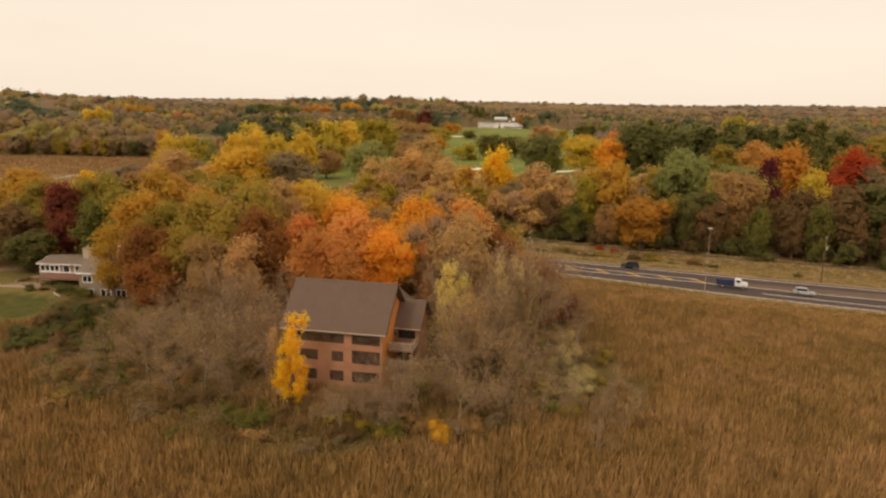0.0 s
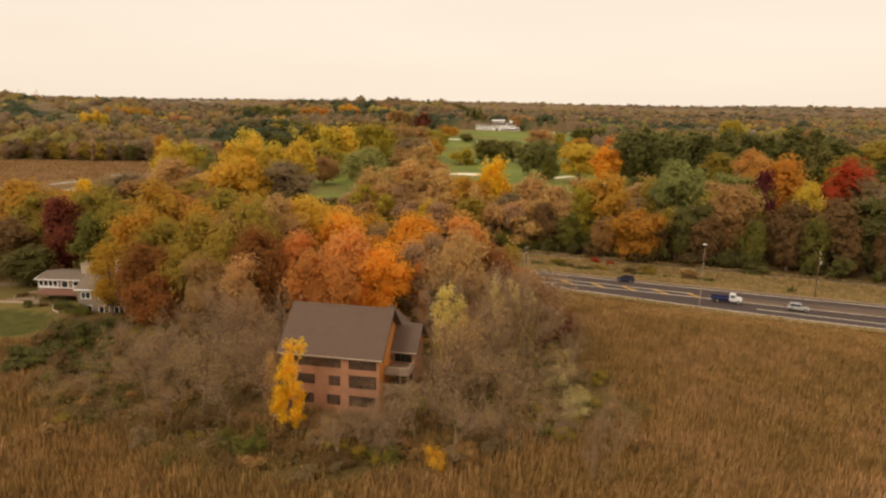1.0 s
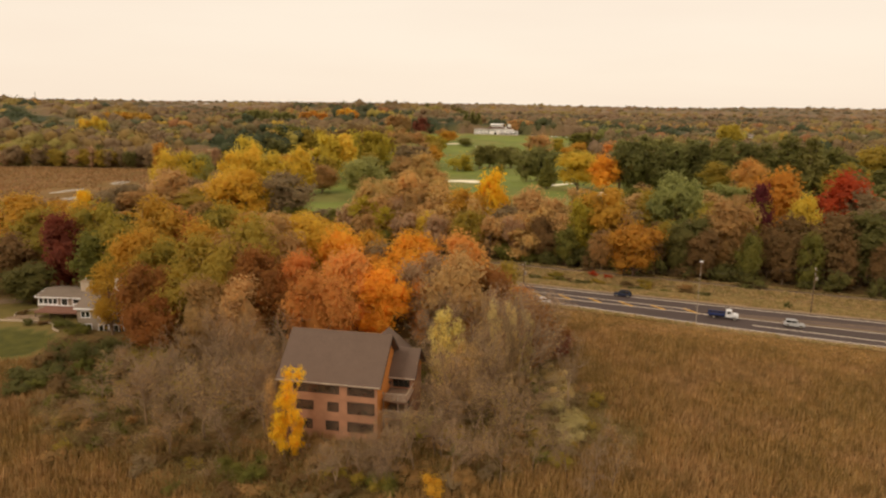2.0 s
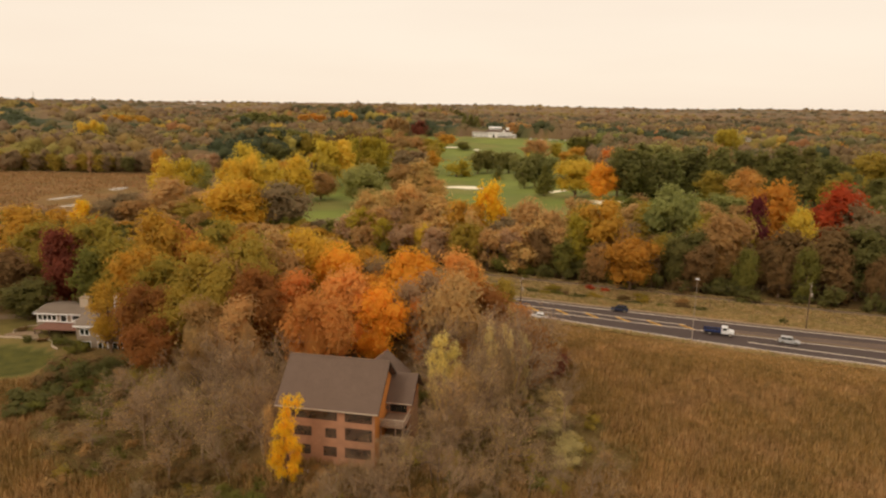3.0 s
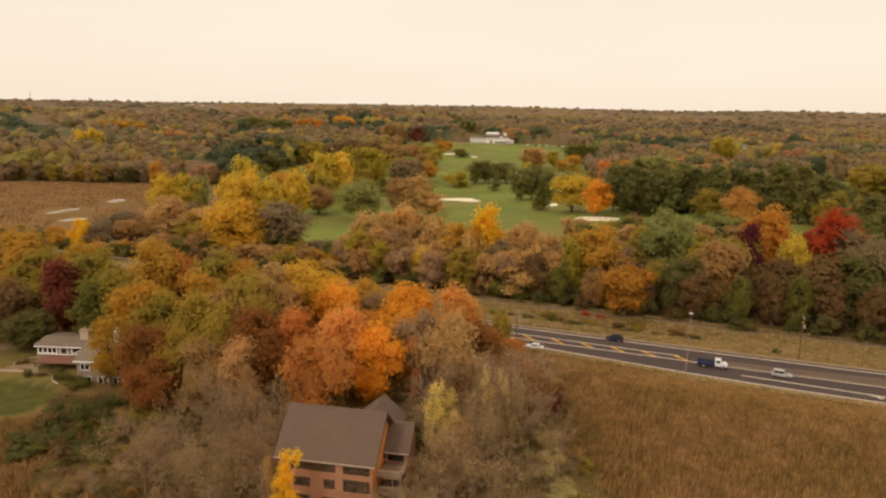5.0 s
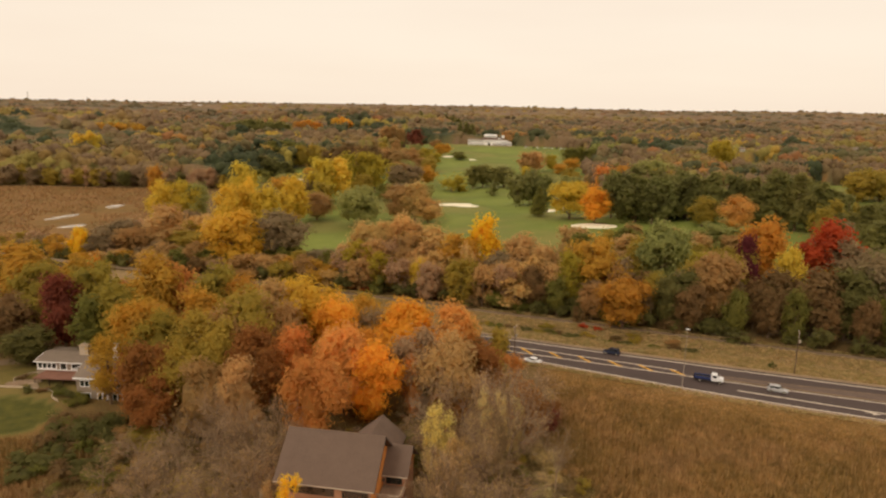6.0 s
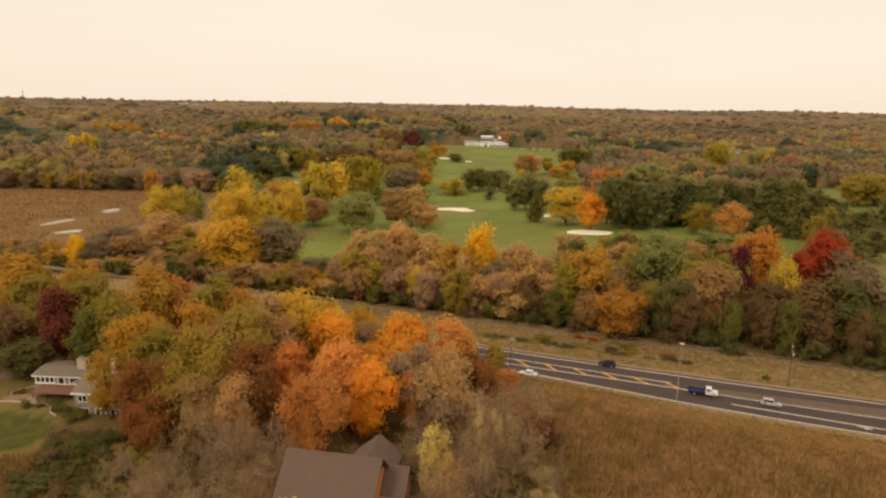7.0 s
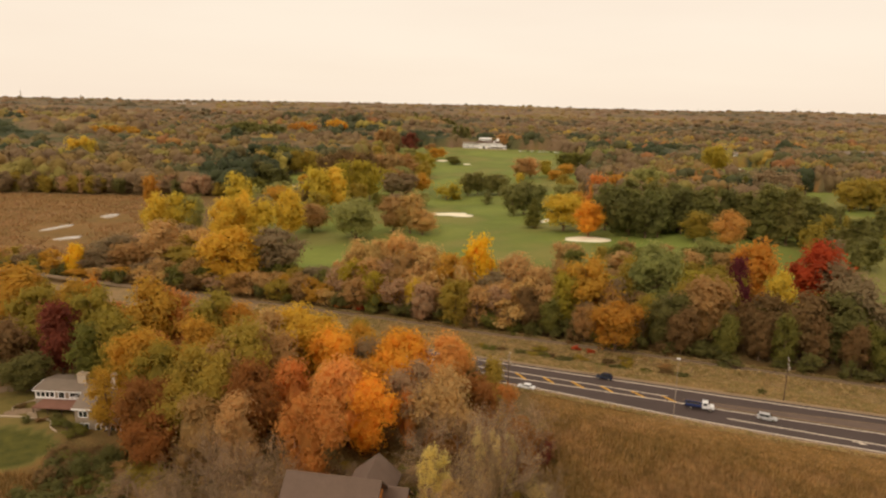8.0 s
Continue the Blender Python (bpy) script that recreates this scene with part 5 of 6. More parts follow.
tree("yellow", "round", -140.3, 364.9, 26.6, 9.6, "near the far marsh")
tree("yellow", "round", -130.1, 371.2, 26.0, 9.6, "near the far marsh")
tree("tan", "round", -115.9, 302.0, 22.0, 11.0, "near the far marsh")
tree("yellow", "round", -97.2, 337.7, 28.8, 7.9, "near the far marsh")
tree("yellow", "round", -88.8, 345.5, 29.7, 7.9, "near the far marsh")
tree("yellow", "round", -80.3, 340.7, 27.4, 7.9, "near the far marsh")
tree("gold", "broad", -75.7, 272.0, 25.0, 11.9, "near the far marsh")
tree("greybrown", "round", -61.2, 284.0, 22.7, 11.4, "near the far marsh")
tree("yellow", "round", -74.1, 377.0, 27.5, 9.9, "near the far marsh")
tree("yellow", "round", -72.3, 464.5, 31.8, 10.3, "near the far marsh")
tree("yellow", "round", -61.2, 471.3, 31.0, 10.3, "near the far marsh")
tree("yellowgreen", "round", -60.4, 523.1, 30.7, 8.6, "near the far marsh")
tree("yellowgreen", "round", -51.3, 531.6, 31.8, 8.6, "near the far marsh")
tree("yellowgreen", "round", -42.1, 526.4, 29.3, 8.6, "near the far marsh")
tree("palegreen", "broad", -38.0, 377.0, 23.4, 12.3, "near the far marsh")
tree("brown", "round", -18.3, 396.0, 21.6, 9.6, "near the far marsh")
tree("fawn", "round", -8.7, 392.0, 23.4, 10.1, "near the far marsh")
tree("fawn", "round", -1.6, 387.0, 15.1, 8.8, "near the far marsh")
tree("lemon", "round", -146.9, 291.0, 14.9, 4.8, "near the far marsh")
tree("palegreen", "round", -124.6, 373.0, 25.4, 7.6, "near the far marsh")
tree("yellow", "round", -116.2, 432.0, 31.2, 9.0, "near the far marsh")
tree("greybrown", "round", -137.5, 306.0, 16.0, 10.9, "near the far marsh")
tree("brown", "round", -126.1, 296.0, 13.6, 10.5, "near the far marsh")
tree("olive", "round", -101.0, 292.0, 12.4, 9.1, "near the far marsh")
tree("greybrown", "round", -138.7, 292.0, 12.3, 7.9, "near the far marsh")
tree("olive", "tall", -68.0, 440.0, 17.8, 9.0, "near the far marsh")
tree("brown", "round", -65.1, 400.0, 16.0, 9.9, "near the far marsh")

tree("yellowgreen", "shrub", 16.1, 542.0, 16.0, 12.2, "on the golf course")
tree("pine", "round", 33.6, 565.7, 18.8, 7.9, "on the golf course")
tree("pine", "round", 42.0, 573.5, 19.5, 7.9, "on the golf course")
tree("pine", "round", 50.4, 568.7, 18.0, 7.9, "on the golf course")
tree("pine", "round", 59.7, 574.0, 17.6, 11.2, "on the golf course")
tree("pinegrey", "broad", 58.6, 463.9, 24.9, 7.7, "on the golf course")
tree("pinegrey", "broad", 66.8, 471.4, 25.7, 7.7, "on the golf course")
tree("pinegrey", "broad", 74.9, 466.8, 23.8, 7.7, "on the golf course")
tree("yellow", "broad", 77.1, 386.0, 23.6, 12.1, "on the golf course")
tree("bright", "round", 84.6, 358.0, 19.2, 9.0, "on the golf course")
tree("green", "spruce", 62.6, 402.0, 18.0, 7.2, "on the golf course")
tree("pinegrey", "spruce", 46.1, 520.0, 12.0, 5.1, "on the golf course")
tree("pinegrey", "pine", 99.2, 382.0, 27.6, 10.2, "on the golf course")
tree("pinegrey", "pine", 110.8, 380.0, 29.7, 11.5, "on the golf course")
tree("pine", "pine", 123.2, 380.0, 28.2, 11.6, "on the golf course")
tree("pinegrey", "pine", 134.9, 378.0, 26.7, 11.6, "on the golf course")
tree("pine", "pine", 146.8, 376.0, 22.6, 10.4, "on the golf course")
tree("olive", "round", 131.1, 333.0, 14.7, 8.7, "on the golf course")
tree("tanorange", "round", 140.4, 317.0, 17.9, 9.2, "on the golf course")
tree("pine", "pine", 161.0, 347.0, 24.9, 9.9, "on the golf course")
tree("pine", "pine", 167.5, 338.0, 29.9, 10.9, "on the golf course")
tree("pine", "pine", 176.6, 334.0, 29.5, 11.0, "on the golf course")
tree("pine", "pine", 189.3, 337.0, 26.1, 11.2, "on the golf course")
tree("pine", "pine", 199.1, 340.0, 22.4, 9.5, "on the golf course")
tree("pine", "pine", 213.6, 337.0, 17.8, 9.7, "on the golf course")
tree("pine", "pine", 202.8, 332.0, 13.0, 6.3, "on the golf course")
tree("olive", "broad", 321.4, 522.8, 26.2, 9.0, "on the golf course")
tree("olive", "broad", 331.0, 531.7, 27.1, 9.0, "on the golf course")
tree("olive", "broad", 340.7, 526.2, 25.0, 9.0, "on the golf course")
tree("olive", "broad", 338.8, 525.0, 25.4, 8.7, "on the golf course")
tree("olive", "broad", 348.1, 533.6, 26.2, 8.7, "on the golf course")
tree("olive", "broad", 357.4, 528.3, 24.2, 8.7, "on the golf course")
tree("orange", "round", 393.0, 696.0, 25.3, 11.6, "on the golf course")
tree("yellowgreen", "round", 311.8, 768.6, 34.0, 10.1, "on the golf course")
tree("yellowgreen", "round", 322.6, 775.3, 33.2, 10.1, "on the golf course")
tree("rust", "round", 125.5, 519.0, 26.0, 9.5, "on the golf course")
tree("orange", "round", 143.0, 522.0, 26.0, 7.8, "on the golf course")
tree("palegreen", "round", 167.6, 555.2, 26.4, 8.5, "on the golf course")
tree("palegreen", "round", 176.7, 563.6, 27.3, 8.5, "on the golf course")
tree("palegreen", "round", 185.8, 558.4, 25.2, 8.5, "on the golf course")
tree("green", "round", 155.8, 793.6, 20.1, 10.5, "on the golf course")
tree("green", "round", 167.1, 804.0, 20.8, 10.5, "on the golf course")
tree("green", "round", 178.3, 797.6, 19.2, 10.5, "on the golf course")
tree("palegreen", "round", 184.7, 804.3, 24.5, 9.1, "on the golf course")
tree("palegreen", "round", 194.4, 816.3, 25.5, 9.1, "on the golf course")
tree("palegreen", "round", 204.1, 808.9, 24.9, 9.1, "on the golf course")
tree("palegreen", "round", 213.8, 820.9, 24.3, 9.1, "on the golf course")
tree("umber", "broad", -83.6, 616.3, 32.1, 9.1, "on the golf course")
tree("umber", "broad", -73.9, 628.3, 33.4, 9.1, "on the golf course")
tree("umber", "broad", -64.1, 620.9, 32.7, 9.1, "on the golf course")
tree("umber", "broad", -54.4, 632.9, 31.9, 9.1, "on the golf course")
tree("brown", "broad", -53.3, 681.7, 23.8, 9.6, "on the golf course")
tree("brown", "broad", -43.1, 694.4, 24.8, 9.6, "on the golf course")
tree("brown", "broad", -32.8, 686.6, 24.2, 9.6, "on the golf course")
tree("brown", "broad", -22.6, 699.3, 23.7, 9.6, "on the golf course")
tree("green", "round", -160.5, 718.4, 25.7, 10.7, "on the golf course")
tree("green", "round", -149.0, 729.0, 26.6, 10.7, "on the golf course")
tree("green", "round", -137.6, 722.5, 24.5, 10.7, "on the golf course")
tree("olive", "round", -127.9, 693.2, 23.7, 8.6, "on the golf course")
tree("olive", "round", -118.7, 701.6, 24.5, 8.6, "on the golf course")
tree("olive", "round", -109.6, 696.4, 22.6, 8.6, "on the golf course")
tree("greybrown", "round", 200.7, 474.3, 24.2, 10.7, "on the golf course")
tree("greybrown", "round", 212.1, 481.4, 23.6, 10.7, "on the golf course")
tree("greybrown", "round", 265.4, 552.0, 25.8, 10.0, "on the golf course")
tree("greybrown", "round", 276.1, 561.9, 26.6, 10.0, "on the golf course")
tree("greybrown", "round", 286.9, 555.8, 24.5, 10.0, "on the golf course")
tree("brown", "round", 93.4, 695.0, 21.9, 9.4, "on the golf course")
tree("tan", "round", 103.4, 701.2, 21.4, 9.4, "on the golf course")
tree("green", "round", 33.8, 830.0, 9.7, 10.7, "on the golf course")
tree("darkgreen", "round", -156.9, 612.6, 18.1, 9.2, "on the golf course")
tree("darkgreen", "round", -147.1, 621.7, 18.7, 9.2, "on the golf course")
tree("darkgreen", "round", -137.2, 616.1, 17.2, 9.2, "on the golf course")
tree("darkgreen", "pine", -123.5, 600.0, 16.9, 11.8, "on the golf course")
tree("green", "round", 167.6, 420.0, 19.8, 10.9, "on the golf course")
tree("olive", "round", -85.1, 554.5, 20.2, 10.3, "on the golf course")
tree("olive", "round", -74.2, 561.3, 19.7, 10.3, "on the golf course")
tree("greybrown", "round", -27.0, 554.6, 19.4, 10.2, "on the golf course")
tree("greybrown", "round", -16.2, 561.3, 18.9, 10.2, "on the golf course")
tree("yellow", "round", 85.5, 640.0, 12.6, 4.2, "on the golf course")

tree("ochre", "broad", -426.6, 928.8, 23.1, 9.9, "on the wooded hills")
tree("ochre", "broad", -416.0, 945.1, 24.0, 9.9, "on the wooded hills")
tree("ochre", "broad", -405.5, 935.0, 23.9, 9.9, "on the wooded hills")
tree("ochre", "broad", -395.0, 951.3, 24.4, 9.9, "on the wooded hills")
tree("ochre", "broad", -384.4, 941.3, 22.4, 9.9, "on the wooded hills")
tree("yellow", "round", -346.4, 699.5, 31.3, 8.2, "on the wooded hills")
tree("yellow", "round", -337.7, 707.5, 32.4, 8.2, "on the wooded hills")
tree("yellow", "round", -329.0, 702.5, 29.9, 8.2, "on the wooded hills")
tree("pine", "round", -326.0, 1072.7, 26.0, 10.6, "on the wooded hills")
tree("pine", "broad", -316.2, 1087.9, 26.9, 10.6, "on the wooded hills")
tree("pine", "broad", -306.4, 1078.5, 26.9, 10.6, "on the wooded hills")
tree("pine", "broad", -296.5, 1093.7, 27.5, 10.6, "on the wooded hills")
tree("pine", "broad", -286.7, 1084.3, 25.2, 10.6, "on the wooded hills")
tree("pine", "broad", -294.4, 1077.0, 30.4, 11.2, "on the wooded hills")
tree("pine", "round", -284.0, 1093.1, 31.5, 11.2, "on the wooded hills")
tree("pine", "round", -273.6, 1083.1, 31.4, 11.2, "on the wooded hills")
tree("pine", "round", -263.2, 1099.2, 32.0, 11.2, "on the wooded hills")
tree("pine", "broad", -252.8, 1089.3, 29.4, 11.2, "on the wooded hills")
tree("pine", "broad", -264.6, 1082.8, 27.9, 10.6, "on the wooded hills")
tree("pine", "broad", -254.8, 1097.9, 29.0, 10.6, "on the wooded hills")
tree("pine", "round", -245.1, 1088.5, 28.9, 10.6, "on the wooded hills")
tree("pine", "round", -235.3, 1103.7, 29.4, 10.6, "on the wooded hills")
tree("pine", "round", -225.5, 1094.3, 27.0, 10.6, "on the wooded hills")
tree("yellow", "round", -346.9, 1001.9, 13.5, 9.6, "on the wooded hills")
tree("yellow", "round", -336.7, 1008.2, 13.2, 9.6, "on the wooded hills")
tree("burgundy", "round", -22.5, 959.0, 29.6, 11.6, "on the wooded hills")
tree("pine", "spruce", -21.6, 1347.0, 25.5, 10.8, "on the wooded hills")
tree("pine", "spruce", -195.6, 1345.0, 19.2, 8.7, "on the wooded hills")
tree("pine", "spruce", -174.9, 1348.0, 23.4, 9.8, "on the wooded hills")
tree("pine", "spruce", -159.3, 1350.0, 19.4, 8.7, "on the wooded hills")
tree("pine", "pine", 35.7, 1324.0, 24.6, 11.2, "on the wooded hills")
tree("pine", "pine", 47.7, 1331.4, 24.1, 11.2, "on the wooded hills")
tree("pine", "pine", 41.9, 1073.1, 32.4, 8.7, "on the wooded hills")
tree("pine", "pine", 51.2, 1081.6, 33.5, 8.7, "on the wooded hills")
tree("pine", "pine", 60.4, 1076.3, 30.9, 8.7, "on the wooded hills")
tree("gold", "round", -160.4, 1193.0, 30.0, 8.7, "on the wooded hills")
tree("gold", "round", -151.1, 1201.6, 30.9, 8.7, "on the wooded hills")
tree("gold", "round", -141.8, 1196.3, 28.5, 8.7, "on the wooded hills")
tree("orange", "round", -210.9, 1141.0, 28.6, 11.2, "on the wooded hills")
tree("orange", "round", -199.0, 1152.1, 29.6, 11.2, "on the wooded hills")
tree("orange", "round", -187.0, 1145.3, 27.3, 11.2, "on the wooded hills")
tree("orange", "round", -180.7, 464.0, 27.0, 5.2, "on the wooded hills")
tree("tan", "round", 112.1, 1052.5, 21.7, 9.4, "on the wooded hills")
tree("tan", "round", 122.1, 1061.8, 22.4, 9.4, "on the wooded hills")
tree("tan", "round", 132.1, 1056.0, 20.7, 9.4, "on the wooded hills")
tree("brown", "round", -63.2, 973.1, 30.8, 8.7, "on the wooded hills")
tree("brown", "round", -54.0, 981.6, 31.9, 8.7, "on the wooded hills")
tree("brown", "round", -44.8, 976.3, 29.4, 8.7, "on the wooded hills")
tree("pine", "spruce", 26.0, 1340.0, 25.2, 8.6, "on the wooded hills")


# ---------------------------------------------------------------- more trees, by the lie of the woods
rng_fill = random.Random(5)
taken = [(o.location.x, o.location.y) for o in scene.objects if o.type == "EMPTY" and "tree" in o.name]


def clear_of(x, y, gap):
    return all((x - a) ** 2 + (y - b) ** 2 > gap * gap for a, b in taken)


def fill(count, x0, x1, y0, y1, test, gap, colours, shapes, heights, widths, where, stock=None, joined=None, wispy=False):
    """Scatter trees over a stretch of the plan; joined: their common name, where they are too many to be told apart."""
    made = tries = 0
    rows = []
    while made < count and tries < count * 40:
        tries += 1
        x, y = rng_fill.uniform(x0, x1), rng_fill.uniform(y0, y1)
        if not test(x, y) or not clear_of(x, y, gap):
            continue
        taken.append((x, y))
        row = (rng_fill.choice(colours), rng_fill.choice(shapes), x, y, rng_fill.uniform(*heights), rng_fill.uniform(*widths))
        if joined:
            rows.append(row)
        else:
            tree(*row, where, stock)
        made += 1
    if joined:
        join_trees(rows, joined, where, wispy)


def join_trees(rows, name, where, wispy=False):
    """Many trees as one mesh, one material slot for each leaf colour and one for bark."""
    names = sorted({r[0] for r in rows})
    mats = [LEAF[c] for c in names] + [BARK]
    V, F, M, n = [], [], [], 0
    for k, (colour, shape, x, y, h, r) in enumerate(rows):
        stock = LIGHT if shape == "shrub" else WISP if wispy and shape in WISP else MID if math.hypot(x, y) < 235 else LIGHT
        pair = stock[shape][k % len(stock[shape])]
        q = k * 2.399
        turn = np.array([[math.cos(q), -math.sin(q), 0], [math.sin(q), math.cos(q), 0], [0, 0, 1]])
        for me, slot in ((pair[0], len(names)), (pair[1], names.index(colour))):
            if me is pair[0] and stock is LIGHT and shape != "pine":
                continue
            v = np.empty(len(me.vertices) * 3)
            me.vertices.foreach_get("co", v)
            v = (v.reshape(-1, 3) * (r / REF_R, r / REF_R, h / REF_H)) @ turn.T + (x, y, gz(x, y))
            fs = [[i + n for i in p.vertices] for p in me.polygons]
            V.append(v)
            F += fs
            M += [slot] * len(fs)
            n += len(v)
    me = mesh_of(name, np.concatenate(V), F, mats)
    me.polygons.foreach_set("material_index", np.array(M, dtype=np.int32))
    tagged(new(name, me), "mixed brown and olive " + ("shrubs" if "shrub" in name else "trees") + " filling out " + where.replace("in ", "", 1), "woods", kind="stuff")


def off_cottage(x, y):
    return not (-112 < x < -66 and 118 < y < 176)


fill(75, -190, 20, 122, 260, lambda x, y: in_woods(x, y) > 0.6 and off_cottage(x, y) and not (-30 < x < 2 and y < 128), 5.2, ("ochre", "rust", "brown", "olive", "olive", "rustdark"), ("round", "round", "broad"), (11, 17), (3.4, 5.0), "in the wood behind the house", MID)
fill(95, 30, 190, 160, 240, lambda x, y: lane_far(x) + 5 < y < lane_far(x) + 34, 6.5, ("umber", "brown", "darkgreen", "olive", "umber", "green", "greybrown"), ("round", "tall", "round"), (10, 17), (3.6, 5.4), "in the tree belt beyond the road", joined="belt_woods")
fill(55, -230, -105, 240, 345, lambda x, y: lane_far(x) + 5 < y < lane_far(x) + 26, 4.5, ("fawn", "olive", "greybrown", "tan", "mauve", "ochre"), ("round", "broad"), (5.5, 10), (3.2, 5.0), "in the tree belt beyond the road", joined="belt_woods", wispy=True)
fill(48, -105, -34, 215, 300, lambda x, y: lane_far(x) + 5 < y < lane_far(x) + 30, 4.6, ("fawn", "olive", "mauve", "tan", "green", "ochre", "brown"), ("round", "broad", "round"), (6.5, 11.5), (3.4, 5.6), "in the tree belt beyond the road", joined="belt_woods", wispy=True)
fill(76, -34, 40, 205, 280, lambda x, y: lane_far(x) + 5 < y < lane_far(x) + 36, 5.0, ("fawn", "tan", "mauve", "olive", "tan", "fawn", "ochre", "brown", "yellowgreen"), ("round", "broad", "round", "tall"), (11, 19), (4.2, 7.0), "in the tree belt beyond the road", joined="belt_woods", wispy=True)
fill(190, -230, 190, 160, 330, lambda x, y: lane_far(x) + 2.6 < y < lane_far(x) + 7, 2.4, ("darkgreen", "green", "darkgreen", "umber", "darkgreen"), ("shrub",), (3.5, 8.5), (2.2, 4.2), "along the far lane", joined="hedge_shrubs")
fill(45, -190, -55, 245, 345, lambda x, y: lane_far(x) + 10 < y and in_left_marsh(x, y) < 0.3 and on_golf(x, y) < 0.5, 7.5, ("greybrown", "olive", "darkgreen", "fawn", "mauve"), ("round", "broad"), (9, 15), (4.5, 7.0), "near the far marsh", joined="marsh_woods", wispy=True)
fill(50, 150, 330, 250, 430, lambda x, y: y > lane_far(x) + 34 and x > 0.43 * y + 40, 9.0, ("pine", "darkgreen", "olive", "greybrown", "pine"), ("pine", "round", "pine"), (14, 24), (5, 8), "on the golf course", joined="pine_woods")
fill(105, -440, -140, 541, 566, lambda x, y: in_left_marsh(x, y) < 0.2, 4.6, ("greybrown", "mauve", "greybrown", "darkgreen", "greybrown", "olive"), ("round", "tall"), (11, 17), (4.8, 7.0), "near the far marsh", joined="marsh_woods")
fill(60, -160, 215, 420, 980, lambda x, y: on_golf(x, y) > 0.5 and abs(x - 0.075 * y - 8) > 42 + 0.02 * y and not (100 < x < 215 and y > 800), 17, ("olive", "green", "brown", "palegreen", "greybrown", "ochre", "yellowgreen"), ("round", "broad"), (11, 18), (6, 9.5), "on the golf course", joined="course_woods")
fill(70, 95, 330, 385, 640, lambda x, y: on_golf(x, y) < 0.3, 9.0, ("pinegrey", "darkgreen", "olive", "greybrown", "green"), ("pine", "round", "broad"), (14, 22), (5.5, 8), "on the golf course", joined="course_woods")

fill(26, 96, 216, 345, 405, lambda x, y: 0.27 * y < x < 0.56 * y, 6.5, ("pine", "pinegrey", "pine", "darkgreen"), ("pine", "pine", "round"), (20, 27), (7, 10), "on the golf course", joined="pine_woods")
fill(34, 50, 175, 228, 312, lambda x, y: y > lane_far(x) + 26 and 0.20 * y < x < 0.46 * y and y < 300 - 0.1 * (x - 60), 7.0, ("olive", "yellowgreen", "tan", "palegreen", "brown", "olive", "green"), ("round", "broad", "round"), (9, 13), (4.8, 6.6), "in the tree belt beyond the road", joined="belt_woods")

# trees and shrubs that stand in the marsh round the house
for x, y, h, c in [(-34.6, 98.5, 13, "olive"), (-40, 104, 12, "greybrown"), (-30, 112, 14, "tan"), (-27, 104, 12, "brown"), (-45, 112, 11, "brown"), (-51, 116, 10, "greybrown"), (-36, 114, 14, "mauve"),
                   (-24.5, 97, 11, "tan"), (-31, 120, 14, "tan"), (-41, 121, 13, "tan"), (-28.5, 92, 9, "greybrown"), (-55, 110, 9, "tan"), (-47, 104, 9, "tan")]:
    bare_tree(x, y, h, c, 1.15)
for x, y, h, c in [(9.9, 116, 14, "tan"), (13.7, 112.4, 18, "greybrown"), (5, 109, 14, "tan"), (1.3, 91.5, 10.5, "mauve"), (-4.4, 92.4, 8.5, "tan"), (-9.5, 86.4, 7.5, "greybrown"), (17, 120, 15, "tan"),
                   (8, 100, 10, "mauve"), (14, 103, 10, "tan"), (6, 90, 8.5, "tan"), (21, 128, 13, "tan"), (11, 126, 15, "mauve"), (3, 120, 16, "tan"), (24, 134, 12, "brown"), (4, 113, 17, "greybrown"), (8, 121, 18, "tan"), (13, 119, 17, "tan"), (16, 127, 16, "greybrown"), (6, 128, 17, "mauve"), (10, 108, 14, "tan"), (14, 132, 16, "tan"), (3, 99, 12, "tan"), (20, 133, 15, "mauve"), (17, 96, 7, "greybrown"), (21, 83, 7.5, "greybrown"), (23, 90, 8, "greybrown"), (18.5, 88, 7, "greybrown"), (24, 85, 6.5, "tan"), (20, 80, 5, "greybrown"), (14, 90, 7, "tan"), (10.5, 95, 9, "tan"), (-2.5, 88, 8, "tan"), (-14, 87, 5.5, "tan")]:
    bare_tree(x, y, h, c, 1.15)
for k in range(26):
    a, q = k * 2.399, math.sqrt((k + 0.5) / 26)
    x, y = -14 + 40 * q * math.cos(a), 107 + 22 * q * math.sin(a)
    if not (-26 < x < 0 and 90 < y < 120) and clear_of(x, y, 2.5):
        bare_tree(x, y, 7 + 5 * ((k * 0.37) % 1), ("brown", "greybrown", "olive", "mauve")[k % 4], 1.25)


def bare_stand(count, x0, x1, y0, y1, heights, seed, colours=("mauve", "greybrown", "tan", "brown", "greybrown")):
    """Leafless trees spread over a stretch of the thicket, clear of the house."""
    rng = random.Random(seed)
    made = 0
    while made < count:
        x, y = rng.uniform(x0, x1), rng.uniform(y0, y1)
        dx, dy = x - HX, y - HY
        u, v = dx * 0.982 - dy * 0.191, dx * 0.191 + dy * 0.982
        if float(on_island(x, y)) < 0.3 or (-10 < u < 13.5 and -7.5 < v < 18):
            continue
        made += 1
        bare_tree(x, y, rng.uniform(*heights), rng.choice(colours), rng.uniform(1.0, 1.4))


